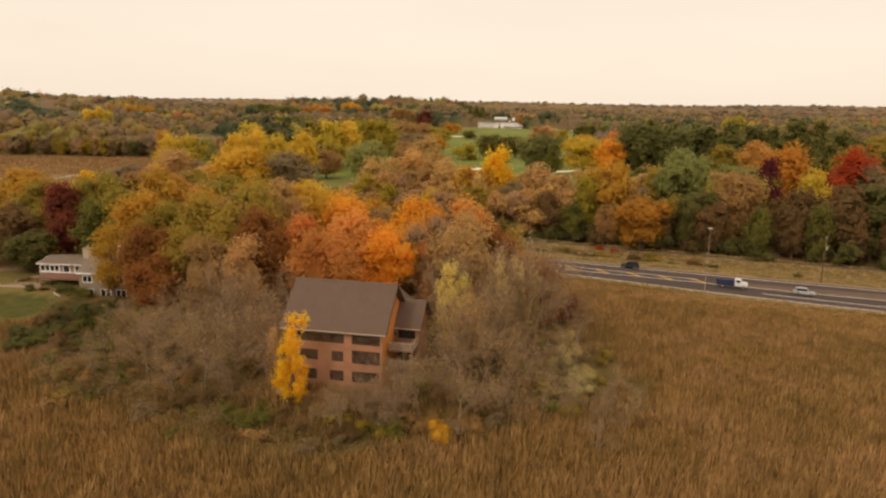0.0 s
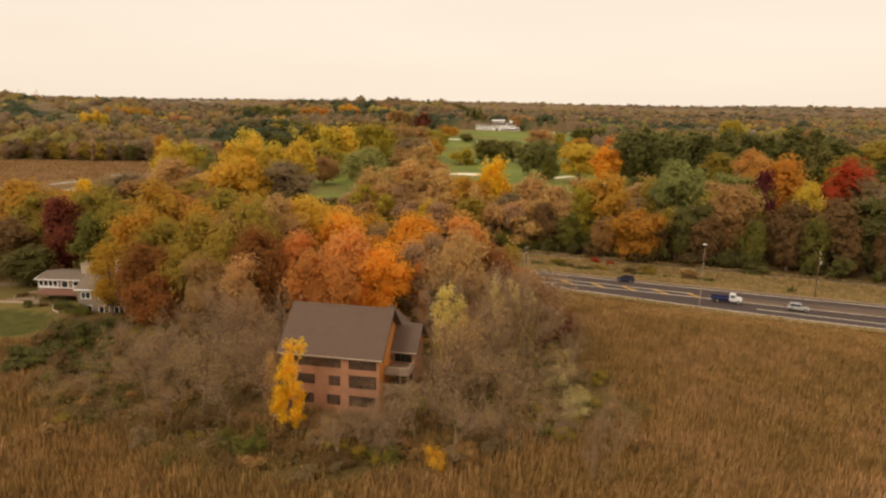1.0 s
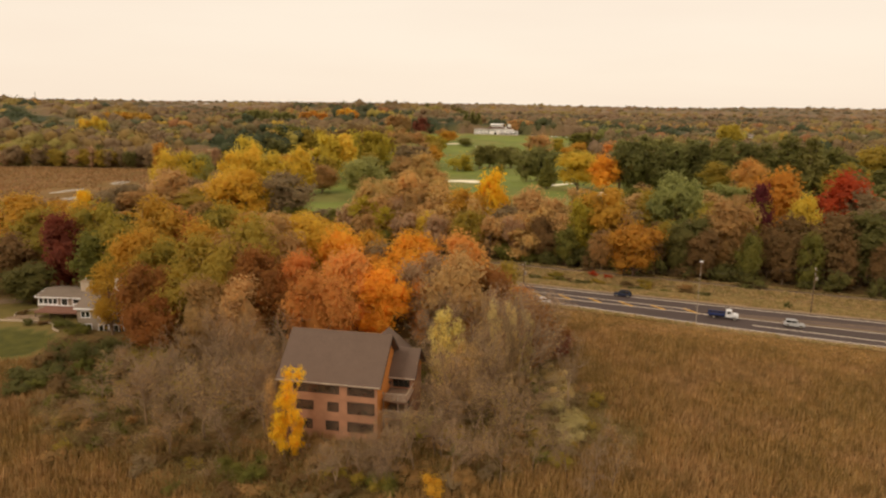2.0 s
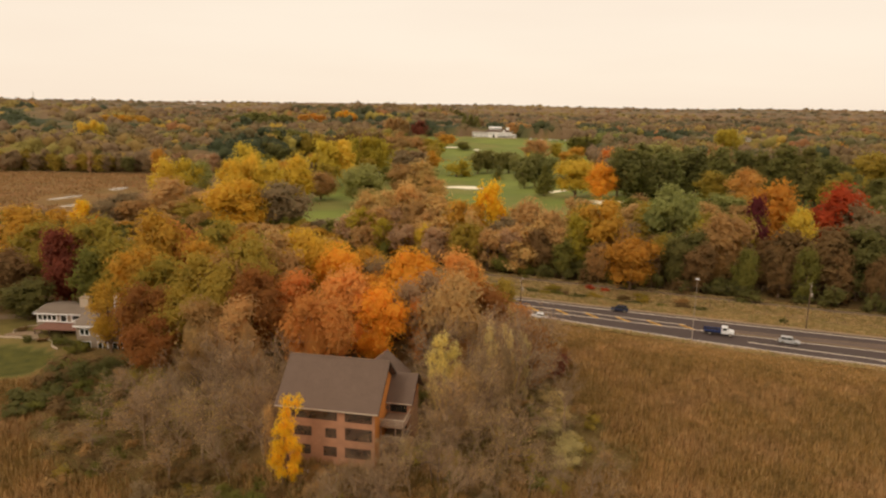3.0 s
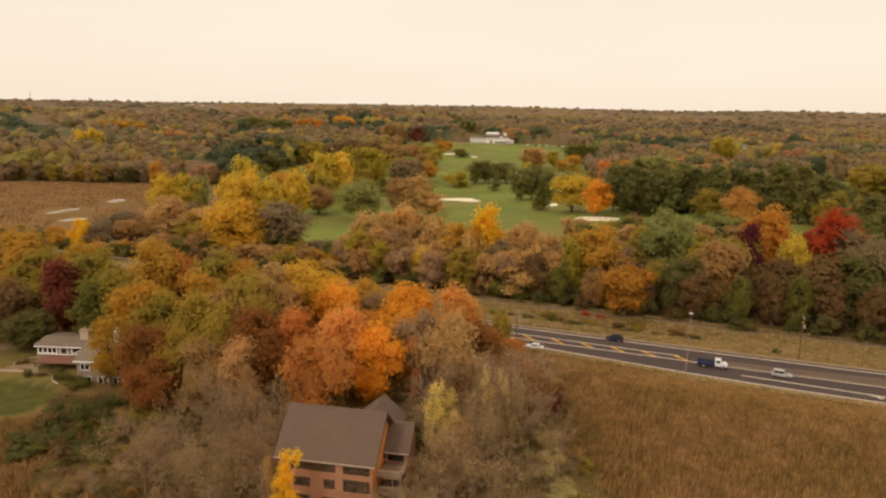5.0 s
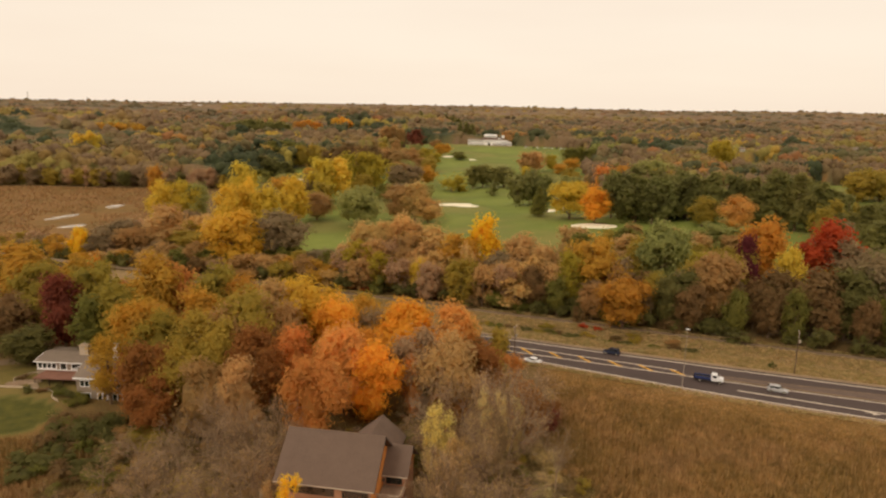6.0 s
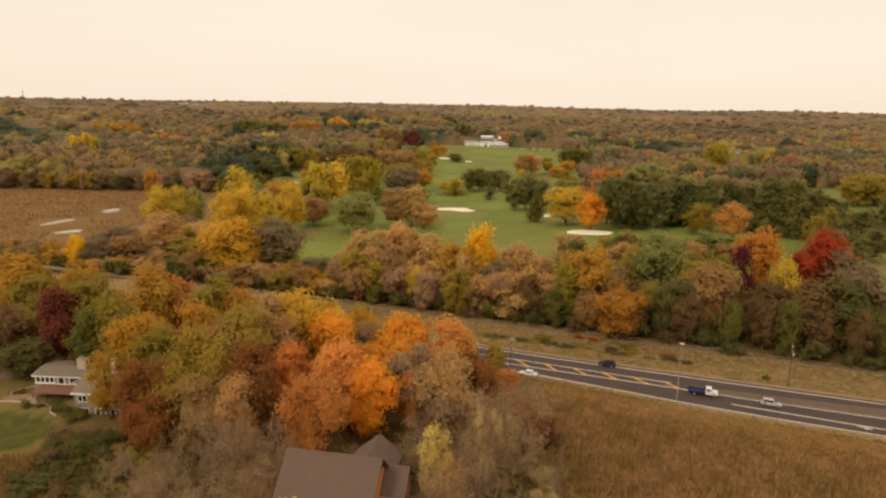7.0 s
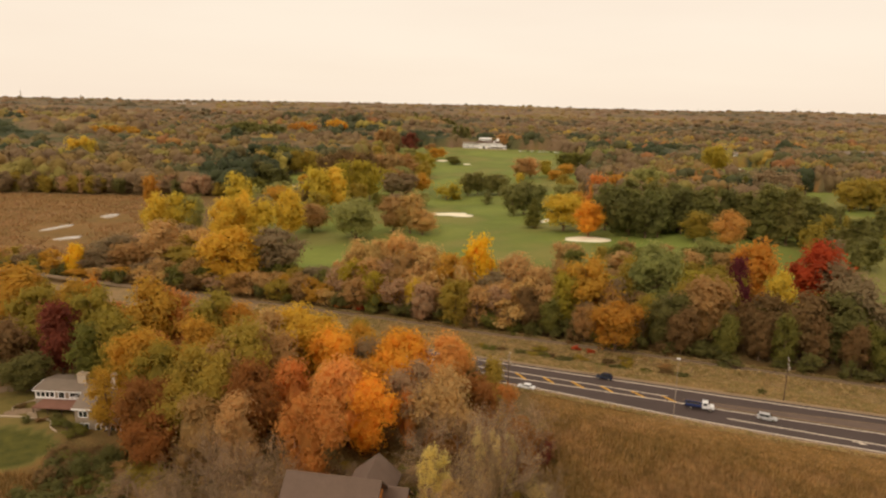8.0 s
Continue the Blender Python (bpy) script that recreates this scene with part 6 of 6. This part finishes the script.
bare_stand(24, -48, -25, 96, 126, (8, 13), 3)
bare_stand(20, 0, 14.5, 94, 132, (9, 15), 4, ("mauve", "fawn", "tan", "greybrown", "tan"))
bare_tree(-4.8, 94.4, 9.5, "fawn", 1.0)
bare_tree(-3.2, 92.6, 8.0, "paleyellow", 1.1)
bare_stand(12, -16, 10, 84, 94, (5.5, 8.5), 5)


def brushwood():
    """Low leafless thickets, too tangled to tell apart, as one mesh: bark, twigs, dry leaves."""
    V, F, M, n = [], [], [], 0
    rng = np.random.default_rng(61)
    made = 0
    while made < 48:
        x, y = rng.uniform(-64, 30), rng.uniform(80, 132)
        dx, dy = x - HX, y - HY
        u, v = dx * 0.982 - dy * 0.191, dx * 0.191 + dy * 0.982
        if float(on_island(x, y)) < 0.5 or (abs(u) < 13 and -7.5 < v < 17):
            continue
        made += 1
        h = rng.uniform(2.5, 5.5)
        q = rng.uniform(0, 6.28)
        turn = np.array([[math.cos(q), -math.sin(q), 0], [math.sin(q), math.cos(q), 0], [0, 0, 1]])
        for slot, me in enumerate(BARE[made % len(BARE)]):
            if slot == 0:
                continue
            v = np.empty(len(me.vertices) * 3)
            me.vertices.foreach_get("co", v)
            v = ((v.reshape(-1, 3) - (0, 0, 3.2)) * (h / 9, h / 9, h / 11)) @ turn.T + (x, y, gz(x, y))
            fs = [[i + n for i in p.vertices] for p in me.polygons][:: 1 if slot == 2 else 2]
            V.append(v)
            F += fs
            M += [slot - 1] * len(fs)
            n += len(v)
    me = mesh_of("brushwood", np.concatenate(V), F, (BARK_PALE, LEAF["tan"]))
    me.polygons.foreach_set("material_index", np.array(M, dtype=np.int32))
    tagged(new("brushwood", me), "grey tangled brushwood and dry leaves at the marsh edge", "brushwood", kind="stuff")


brushwood()


def off_house(x, y):
    dx, dy = x - HX, y - HY
    u, v = dx * 0.982 - dy * 0.191, dx * 0.191 + dy * 0.982
    return float(on_island(x, y)) > 0.6 and not (abs(u) < 14 and -8.5 < v < 17)


taken.clear()
fill(150, -66, 30, 80, 132, off_house, 3.0, ("green", "umber", "brown", "greybrown", "umber", "olive", "brown"), ("shrub",), (1.4, 3.2), (1.2, 2.2), "in the thicket round the house", joined="thicket_shrubs")
for x, y, h, r, c in [(-90.5, 151.6, 1.6, 1.6, "darkgreen"), (-87.6, 152.0, 1.3, 1.4, "umber"), (-84.6, 152.6, 1.8, 1.7, "darkgreen"), (-82.2, 149.5, 2.2, 1.9, "green"), (-79.6, 147.0, 2.6, 2.0, "darkgreen"), (-77.0, 145.0, 3.2, 2.4, "green"), (-96.5, 159.0, 1.4, 1.3, "umber")]:
    tree(c, "shrub", x, y, h, r, "round the cottage garden")
fill(44, -74, -50, 112, 136, lambda x, y: float(on_lawn(x, y)) < 0.2, 2.6, ("umber", "green", "darkgreen", "umber", "darkgreen", "umber", "darkgreen"), ("shrub",), (2.4, 4.8), (2.0, 3.4), "at the edge of the cottage lawn", joined="thicket_shrubs")
tree("lemon", "ragged", -19.7, 91.0, 14.2, 3.0, "beside the marsh house", THIN)
tree("lemon", "ragged", -20.7, 90.4, 10.0, 2.7, "beside the marsh house", THIN)
tree("lemon", "ragged", -18.9, 90.6, 7.6, 1.8, "beside the marsh house", THIN)
tree("paleyellow", "ragged", 1.2, 107.5, 17.0, 3.2, "beside the marsh house", THIN)
tree("paleyellow", "ragged", 3.4, 110.0, 15.0, 2.8, "beside the marsh house", THIN)
for x, y, h in ((13.3, 115.0, 17.5), (12.6, 111.0, 15.5), (10.2, 117.0, 17.0), (16.4, 119.5, 15.0)):
    tree("sage" if y > 114 else "greybrown", "ragged", x, y, h, 2.2, "beside the marsh house", THIN)
tree("tan", "round", 4.8, 104.5, 14.0, 2.8, "beside the marsh house", THIN)
tree("tan", "tall", -23.6, 95.5, 10.0, 1.5, "beside the marsh house", THIN)
for x, y, h, r, c in [(-27.5, 88, 3.2, 2.6, "green"), (-24, 86, 3.0, 2.2, "green"), (-33, 91, 3.5, 3.0, "umber"), (0.1, 82.8, 4.2, 1.8, "gold"), (-6.5, 84, 3.0, 2.4, "green"), (4.5, 84.5, 3.4, 2.2, "brown"), (-12.5, 84, 2.6, 2.2, "umber"),
                      (22.4, 124, 3.0, 3.2, "sage"), (21.8, 114.5, 3.0, 2.8, "sage"), (21.4, 103, 2.6, 3.2, "sage"), (21.5, 97, 2.4, 2.6, "sage"), (23.0, 119, 2.6, 2.4, "sage"), (20.2, 109, 2.8, 2.4, "sage"), (18.5, 91, 2.2, 2.4, "olive"), (22.5, 107, 2.0, 2.2, "sage"), (24.5, 136, 7.0, 3.4, "burgundy"), (21, 137, 7.5, 3.0, "brown"), (26.5, 141, 5.5, 2.6, "rustdark"), (23, 146, 6.0, 2.8, "green"),
                      (-68, 131, 5.2, 4.2, "umber"), (-60, 126, 4.5, 3.6, "brown"), (-49, 96, 3.2, 3.0, "umber"), (-57, 104, 3.4, 3.2, "brown"), (-2, 97, 4.5, 2.2, "yellowgreen"), (2.5, 95, 4.8, 2.2, "olive")]:
    tree(c, "shrub", x, y, h, r, "at the marsh edge")
for x, y, h, r, c in [(47, 203.4, 2.0, 1.6, "red"), (51, 202, 1.6, 1.3, "red"), (90.3, 172.9, 2.4, 1.1, "darkgreen"), (60, 195, 1.4, 2.6, "olive"), (70, 191, 1.2, 2.4, "brown"), (36, 204, 1.4, 2.4, "olive")]:
    tree(c, "shrub", x, y, h, r, "on the grassy verge")
for k in range(16):
    x = 18 + 3.6 * k + 1.4 * math.sin(5.1 * k)
    y = 0.5 * float(road_far(x) + lane_far(x)) + 1 + 1.2 * math.sin(3.3 * k)
    tree(("olive", "green", "umber", "darkgreen")[k % 4], "shrub", x, y, 1.3 + 0.5 * math.sin(2.7 * k), 2.2 + 0.7 * math.sin(1.9 * k), "on the grassy verge", sink=0.6)

# ---------------------------------------------------------------- stuff: reeds, brush, far woods


def stuff(name, me, mat, label, category):
    me.materials.clear()
    me.materials.append(mat)
    return tagged(new(name, me), label, category, kind="stuff")


def reed_material(name, shift):
    m, n, l, b = material(name, 0.9)
    geo = n.new("ShaderNodeNewGeometry")
    big = noise_node(n, l, 0.06, 6)
    per = geo.outputs["Random Per Island"]
    a = ramp(n, l, per, (0.0, lin(132, 102, 54)), (0.5, lin(164, 128, 72)), (1.0, lin(202, 166, 112)))
    c = ramp(n, l, big, (0.36, lin(136, 110, 48)), (0.5, lin(162, 126, 64)), (0.64, lin(186, 144, 92)))
    mid = ramp(n, l, noise_node(n, l, 0.22, 4), (0.34, tuple(0.84 * v for v in shift)), (0.5, shift), (0.66, tuple(1.14 * v for v in shift)))
    tuft = ramp(n, l, noise_node(n, l, 0.75, 3), (0.36, (0.72, 0.74, 0.7)), (0.5, (1.0, 0.98, 0.95)), (0.64, (1.24, 1.18, 1.2)))
    l.new(mix(n, l, 1.0, mix(n, l, 1.0, mix(n, l, 0.45, a, c), mid, "MULTIPLY"), tuft, "MULTIPLY"), b.inputs["Base Color"])
    return m


REED = reed_material("dry_reeds", (0.93, 0.96, 1.08))
REED_FAR = reed_material("faded_marsh_grass", (0.8, 0.76, 1.05))


def reeds(name, count, x0, x1, y0, y1, test, seed, mat, tall=(0.9, 1.9), wide=(0.14, 0.34)):
    rng = np.random.default_rng(seed)
    x, y = rng.uniform(x0, x1, count), rng.uniform(y0, y1, count)
    keep = test(x, y)
    x, y = x[keep], y[keep]
    n = len(x)
    patch = 0.6 + 0.8 * fnoise(x / 6, y / 6, 21)
    patch = patch * (0.25 + 0.75 * smooth(6, 26, road_near(x) - y)) if y0 < 200 else patch
    h, w, a = rng.uniform(*tall, n) * patch, rng.uniform(*wide, n), rng.uniform(0, 2 * np.pi, n)
    z = ground_z(x, y)
    lean = rng.normal(size=(n, 2)) * 0.2 * h[:, None] + np.array([0.06, 0.02])
    dx, dy = np.cos(a) * w / 2, np.sin(a) * w / 2
    V = np.stack((np.stack((x - dx, y - dy, z - 0.1), -1), np.stack((x + dx, y + dy, z - 0.1), -1), np.stack((x + lean[:, 0], y + lean[:, 1], z + h), -1)), 1)
    F = np.arange(3 * n).reshape(n, 3)
    return stuff(name, mesh_of(name, V.reshape(-1, 3), F), mat, "dense dry brown reeds filling the marsh", "reeds")


def near_marsh(x, y):
    return (y < road_near(x) - 2.6) & ((on_island(x, y) < 0.8) | ((y < 97) & (vnoise(x / 3, y / 3, 99) > 0.42))) & (on_lawn(x, y) < 0.3) & (in_woods(x, y) < 0.5) & (np.abs(x) < 0.72 * y + 12) & ((x > -76) | (y < 128) | (y > 400))


POOLS = [(o.data.vertices[0].co.copy(), max(o.dimensions.x, o.dimensions.y) / 2) for o in scene.objects if o.name.startswith("pond")]


def off_pools(x, y):
    ok = np.ones(len(x), bool)
    for c, r in POOLS:
        ok &= (np.hypot(x - c.x, y - c.y) > r + 3) & (np.hypot(x - c.x * 0.965, y - c.y * 0.965) > r + 5)
    return ok


reeds("reeds", 260000, -120, 130, 52, 128, near_marsh, 31, REED)
reeds("reeds", 110000, 18, 160, 118, 176, near_marsh, 32, REED)
reeds("reeds", 26000, -420, -120, 270, 548, lambda x, y: (in_left_marsh(x, y) > 0.5) & off_pools(x, y), 33, REED_FAR, (0.7, 1.3), (0.5, 1.1))


def verge_grass():
    rng = np.random.default_rng(43)
    n = 70000
    x = rng.uniform(-60, 190, n)
    side = rng.uniform(size=n)
    lo, hi = np.where(side < 0.1, road_near(x) - 4, road_far(x) + 3.4), np.where(side < 0.1, road_near(x) - 1.7, lane_far(x) - 1.7)
    y = lo + (hi - lo) * rng.uniform(size=n)
    far = rng.uniform(size=n) < 0.12
    y = np.where(far, lane_far(x) + rng.uniform(1.7, 3.6, n), y)
    ditch = np.exp(-((y - (road_far(x) + lane_far(x)) / 2 - 1) / 4.5) ** 2)
    patch = fnoise(x / 7, y / 2.5, 23)
    h = rng.uniform(0.15, 0.5, n) * (0.5 + 1.6 * patch)
    P = np.stack((x, y, ground_z(x, y) + 0.25 - 0.9 * ditch * (side >= 0.1) + h * 0.5), -1)
    V, F = leaf_cards(rng, P, rng.normal(size=(n, 3)) * (1, 1, 0.5) + np.array([0, -0.4, 0.3]), h * 1.3, 3)
    return V, F


VERGE_MAT = leaves("verge_grass", (152, 124, 82), (166, 134, 90), (132, 112, 66), (140, 120, 74))
gv, gf = verge_grass()
stuff("verge_grass", mesh_of("verge_grass", gv, gf), VERGE_MAT, "short dry olive grass along the road verges", "grass")


def brush():
    rng = np.random.default_rng(41)
    n = 130000
    x, y = rng.uniform(-80, 34, n), rng.uniform(78, 150, n)
    keep = ((on_island(x, y) > 0.4) | (in_woods(x, y) > 0.5)) & (y < 140)
    dx, dy = x - HX, y - HY
    u, v = dx * 0.982 - dy * 0.191, dx * 0.191 + dy * 0.982
    keep &= ~((np.abs(u) < 13) & (v > -7) & (v < 17)) & ~((u > -9) & (u < 4) & (v > -10) & (v < 0))
    x, y = x[keep], y[keep]
    n = len(x)
    h = rng.uniform(0.0, 1.0, n) ** 1.3 * (0.5 + 3.2 * fnoise(x / 5, y / 5, 17))
    P = np.stack((x, y, ground_z(x, y) + h), -1)
    N = rng.normal(size=(n, 3)) + np.array([0, -0.3, 0.8])
    return leaf_cards(rng, P, N, rng.uniform(0.18, 0.42, n), 3)


bv, bf = brush()
BRUSH_MAT = leaves("undergrowth_leaves", (114, 94, 52), (126, 102, 58), (104, 90, 46), (118, 94, 54), (108, 98, 48))
stuff("undergrowth", mesh_of("undergrowth", bv, bf), BRUSH_MAT, "tangled brown and olive undergrowth round the house", "undergrowth")

PALETTE = np.array([lin(*c) for c in ((54, 58, 36), (64, 66, 40), (84, 78, 48), (100, 84, 54), (108, 86, 60), (106, 84, 62), (112, 90, 58), (122, 96, 52), (118, 104, 52))]) * 1.16
ACCENT = np.array([lin(*c) for c in ((156, 126, 48), (142, 100, 52), (128, 86, 52), (132, 116, 52), (58, 62, 42), (148, 118, 50))]) * 1.1


def canopy(x, y):
    """Height of the distant tree tops over the ground."""
    near = 1 - smooth(1300, 1700, np.hypot(x, y))
    return 8.5 + 7.0 * fnoise(x / 45, y / 45, 71) + 3.0 * fnoise(x / 14, y / 14, 72) + near * (1.0 + 6.0 * fnoise(x / 30, y / 30, 78))


def hazed_wood_tint(x, y, rng):
    """Stands of like-coloured trees, with a few bright ones among them, greyed far off by painted haze."""
    n = len(x)
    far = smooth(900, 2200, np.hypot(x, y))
    stand = (0.6 - 0.3 * far) * fnoise(x / 130, y / 90, 73) + (0.4 - 0.25 * far) * fnoise(x / 42, y / 42, 74) + 0.55 * far * fnoise(x / 200, y / 420, 76)
    k = np.clip((stand - 0.5) * 3.4 + 0.5 + rng.normal(size=n) * 0.09, 0, 0.999) * (len(PALETTE) - 1)
    i = k.astype(int)
    pal = PALETTE[i] + (PALETTE[i + 1] - PALETTE[i]) * (k - i)[:, None]
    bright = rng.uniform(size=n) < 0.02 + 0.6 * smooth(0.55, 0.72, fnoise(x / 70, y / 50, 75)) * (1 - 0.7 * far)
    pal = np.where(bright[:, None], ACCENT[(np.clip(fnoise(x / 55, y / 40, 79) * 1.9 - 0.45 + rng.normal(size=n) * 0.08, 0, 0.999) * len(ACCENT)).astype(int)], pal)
    # Haze painted into the colour: crowns turn mauve-grey from 900 m out.
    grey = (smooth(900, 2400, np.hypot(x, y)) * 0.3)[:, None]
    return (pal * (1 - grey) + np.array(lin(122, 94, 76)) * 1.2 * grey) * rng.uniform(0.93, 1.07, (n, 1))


def under_canopy(name, r0, r1, nr, na):
    """The closed mass of foliage between the single crowns of the distant woods."""
    rng = np.random.default_rng(77)
    R, A = np.meshgrid(np.geomspace(r0, r1, nr), np.linspace(-0.64, 0.64, na), indexing="ij")
    R, A = R * (1 + rng.uniform(-0.3, 0.3, R.shape) * (r1 / r0) ** (1 / nr) * 0.008), A + rng.uniform(-0.3, 0.3, A.shape) * 1.28 / na
    X, Y = R * np.sin(A), R * np.cos(A)
    inside = np.where(Y > 1480, 1.0, wooded(X, Y) * 1.0)
    Z = ground_z(X, Y) + (canopy(X, Y) - (2.6 + rng.uniform(0.0, 3.0, X.shape) + 4.0 * smooth(1200, 1800, R))) * inside - 3 * (1 - inside)
    i, j = np.meshgrid(np.arange(nr - 1), np.arange(na - 1), indexing="ij")
    F = np.stack((i * na + j, i * na + j + 1, (i + 1) * na + j + 1, (i + 1) * na + j), -1).reshape(-1, 4)
    F = F[inside.ravel()[F].sum(axis=1) > 0.5]
    x, y = X.ravel(), Y.ravel()
    me = mesh_of(name, np.stack((x, y, Z.ravel()), -1), F.tolist())
    tint = hazed_wood_tint(x, y, rng)
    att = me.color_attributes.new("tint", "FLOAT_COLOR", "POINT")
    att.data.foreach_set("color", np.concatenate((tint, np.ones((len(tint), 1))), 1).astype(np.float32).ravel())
    me.shade_smooth()
    return stuff(name, me, FAR_LEAVES, "closed brown and olive canopy of the distant autumn woods", "woods")


def far_woods(name, r0, r1, spacing, test, seed, size, lobes, cards, edge=0.62):
    """Distant trees, each a crown of a few lumpy lobes with loose clumps, all in one mesh with a colour for each crown."""
    rng = np.random.default_rng(seed)
    n = int(edge * (r1 * r1 - r0 * r0) / spacing ** 2)
    r = np.sqrt(rng.uniform(r0 * r0, r1 * r1, n))
    a = rng.uniform(-edge, edge, n)
    x, y = r * np.sin(a), r * np.cos(a)
    keep = test(x, y)
    x, y = x[keep], y[keep]
    n = len(x)
    S = rng.uniform(*size, n)
    pal = hazed_wood_tint(x, y, rng)
    top = ground_z(x, y) + canopy(x, y) + rng.normal(size=n) * 2.6 + 1.5
    spread = 0.55 if lobes > 1 else 0.0
    C = np.stack((x, y, top - S * 0.75), -1)[:, None] + rng.uniform(-1, 1, (n, lobes, 3)) * (S[:, None] * spread)[..., None] * (1, 1, 0.8)
    C[..., 2] -= 0.5 * spread * (np.hypot(C[..., 0] - x[:, None], C[..., 1] - y[:, None]))
    L = S[:, None] * rng.uniform(0.5, 0.7, (n, lobes)) if lobes > 1 else S[:, None]
    iv, jf = ICO1
    m = n * lobes
    C, L = C.reshape(m, 3), L.reshape(m)
    flat = 1.0 if r1 < 1600 else 0.75
    V = (iv[None] * rng.uniform(0.72, 1.0, (m, len(iv), 1)) * np.stack((L, L, L * flat), -1)[:, None] + C[:, None]).reshape(-1, 3)
    F = (jf[None] + (np.arange(m) * len(iv))[:, None, None]).reshape(-1, 3)
    shade = rng.uniform(0.94, 1.06, (m, 1))
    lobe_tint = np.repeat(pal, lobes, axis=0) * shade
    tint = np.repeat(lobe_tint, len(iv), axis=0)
    D = rng.normal(size=(m, cards, 3))
    D[..., 2] = np.abs(D[..., 2]) * 1.1 - 0.25
    D /= np.linalg.norm(D, axis=2, keepdims=True)
    P = (D * rng.uniform(0.85, 1.3, (m, cards, 1)) * np.stack((L, L, L * flat), -1)[:, None] + C[:, None]).reshape(-1, 3)
    cv, cf = leaf_cards(rng, P, (D + rng.normal(size=D.shape) * 0.35 + (0, 0, 0.3)).reshape(-1, 3), np.repeat(L, cards) * rng.uniform(0.25, 0.5, m * cards), 3)
    tint = np.concatenate((tint, np.repeat(lobe_tint, cards * 3, axis=0) * np.repeat(rng.uniform(0.92, 1.08, (m * cards, 1)), 3, axis=0)))
    me = mesh_of(name, np.concatenate((V, cv)), F.tolist() + (cf + len(V)).tolist())
    att = me.color_attributes.new("tint", "FLOAT_COLOR", "POINT")
    att.data.foreach_set("color", np.concatenate((tint, np.ones((len(tint), 1))), 1).astype(np.float32).ravel())
    me.shade_smooth()
    return stuff(name, me, FAR_LEAVES, "mixed brown, rust and green autumn woods in the distance", "woods")


# The tint attribute includes the grey haze painted on far crowns.
FAR_LEAVES, _n, _l, _b = material("far_autumn_leaves", 0.9)
_at = _n.new("ShaderNodeAttribute")
_at.attribute_name = "tint"
_l.new(mix(_n, _l, 1.0, _at.outputs["Color"], ramp(_n, _l, noise_node(_n, _l, 0.3, 3), (0.3, (0.92, 0.95, 0.95)), (0.7, (1.12, 1.2, 1.2))), "MULTIPLY"), _b.inputs["Base Color"])


def wooded(x, y):
    club_clear = ((x > 42) & (x < 126) & (y > 960) & (y < 1056)) | ((x > 100) & (x < 205) & (y > 985) & (y < 1014))
    hall_clear = (np.abs(x - 640) < 75) & (y > 940) & (y < 1075)
    return (on_golf(x, y) < 0.4) & (in_left_marsh(x, y) < 0.4) & (y > lane_far(x) + 30) & ~club_clear & ~hall_clear & ((y > 556) | (x > 0))


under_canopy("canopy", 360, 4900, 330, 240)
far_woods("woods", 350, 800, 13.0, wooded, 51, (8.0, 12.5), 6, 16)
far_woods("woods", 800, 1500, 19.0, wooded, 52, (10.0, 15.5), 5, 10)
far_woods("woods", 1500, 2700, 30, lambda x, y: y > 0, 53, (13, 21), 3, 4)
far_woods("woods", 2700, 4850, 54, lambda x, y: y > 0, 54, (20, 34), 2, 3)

# ---------------------------------------------------------------- small far things


def far_house(x, y, z, w, turn, wall, roof):
    root = frame_of("far_house", x, y, z, turn, "small pale house among the distant trees", "house", "far houses")
    part("wall", boxes((-w, -3.5, -9, w, 3.5, 1.6)), wall, root)
    part("roof", prism_x([(-4.2, 1.5), (0, 4.0), (4.2, 1.5), (4.2, 1.2), (-4.2, 1.2)], -w - 0.5, w + 0.5), roof, root)
    for k in (-0.6, 0.0, 0.6):
        window(root, k * w - 0.5, -0.9, k * w + 0.5, 0.6, -3.5, WHITE_PAINT, 1)


for x, y, z, w, turn in ((395, 900, 12.5, 3.5, 10), (344, 900, 11.5, 3.5, -15), (-63, 1000, 19, 3, 20), (-338, 850, 4, 3, 0)):
    far_house(x, y, z, w, turn, WHITE_PAINT, GREY_ROOF)
for k in range(5):
    far_house(-1195 + 22 * k + 6 * (k % 2), 3400 + 9 * k, 19 + 2.5 * (k % 3), 9 + 3 * (k % 2), 12 * k, WHITE_PAINT, GREY_ROOF)

mast = frame_of("radio_mast", -2397, 4300, gz(-2397, 4300), 0, "thin distant radio mast above the woods", "radio mast")
part("mast_pole", pole_mesh(69 - mast.location.z, 2.2, 0.9, 6), METAL_GREY, mast)
for k in range(3):
    z = 44 + 7 * k - mast.location.z
    part("antenna_arm", boxes((-3.5, -0.5, z, 3.5, 0.5, z + 2)), METAL_GREY, mast)

tower = frame_of("water_tower", -2048, 4300, gz(-2048, 4300), 0, "white water tower above the distant woods", "water tower")
tz = 44 - tower.location.z
bm = bmesh.new()
bmesh.ops.create_uvsphere(bm, u_segments=20, v_segments=12, radius=7.5)
bmesh.ops.scale(bm, vec=(1, 1, 0.8), verts=bm.verts)
bmesh.ops.translate(bm, vec=(0, 0, tz - 6), verts=bm.verts)
part("tank", bm, WHITE_PAINT, tower)
part("shaft", pole_mesh(tz - 8, 3.2, 2.2, 12), WHITE_PAINT, tower)
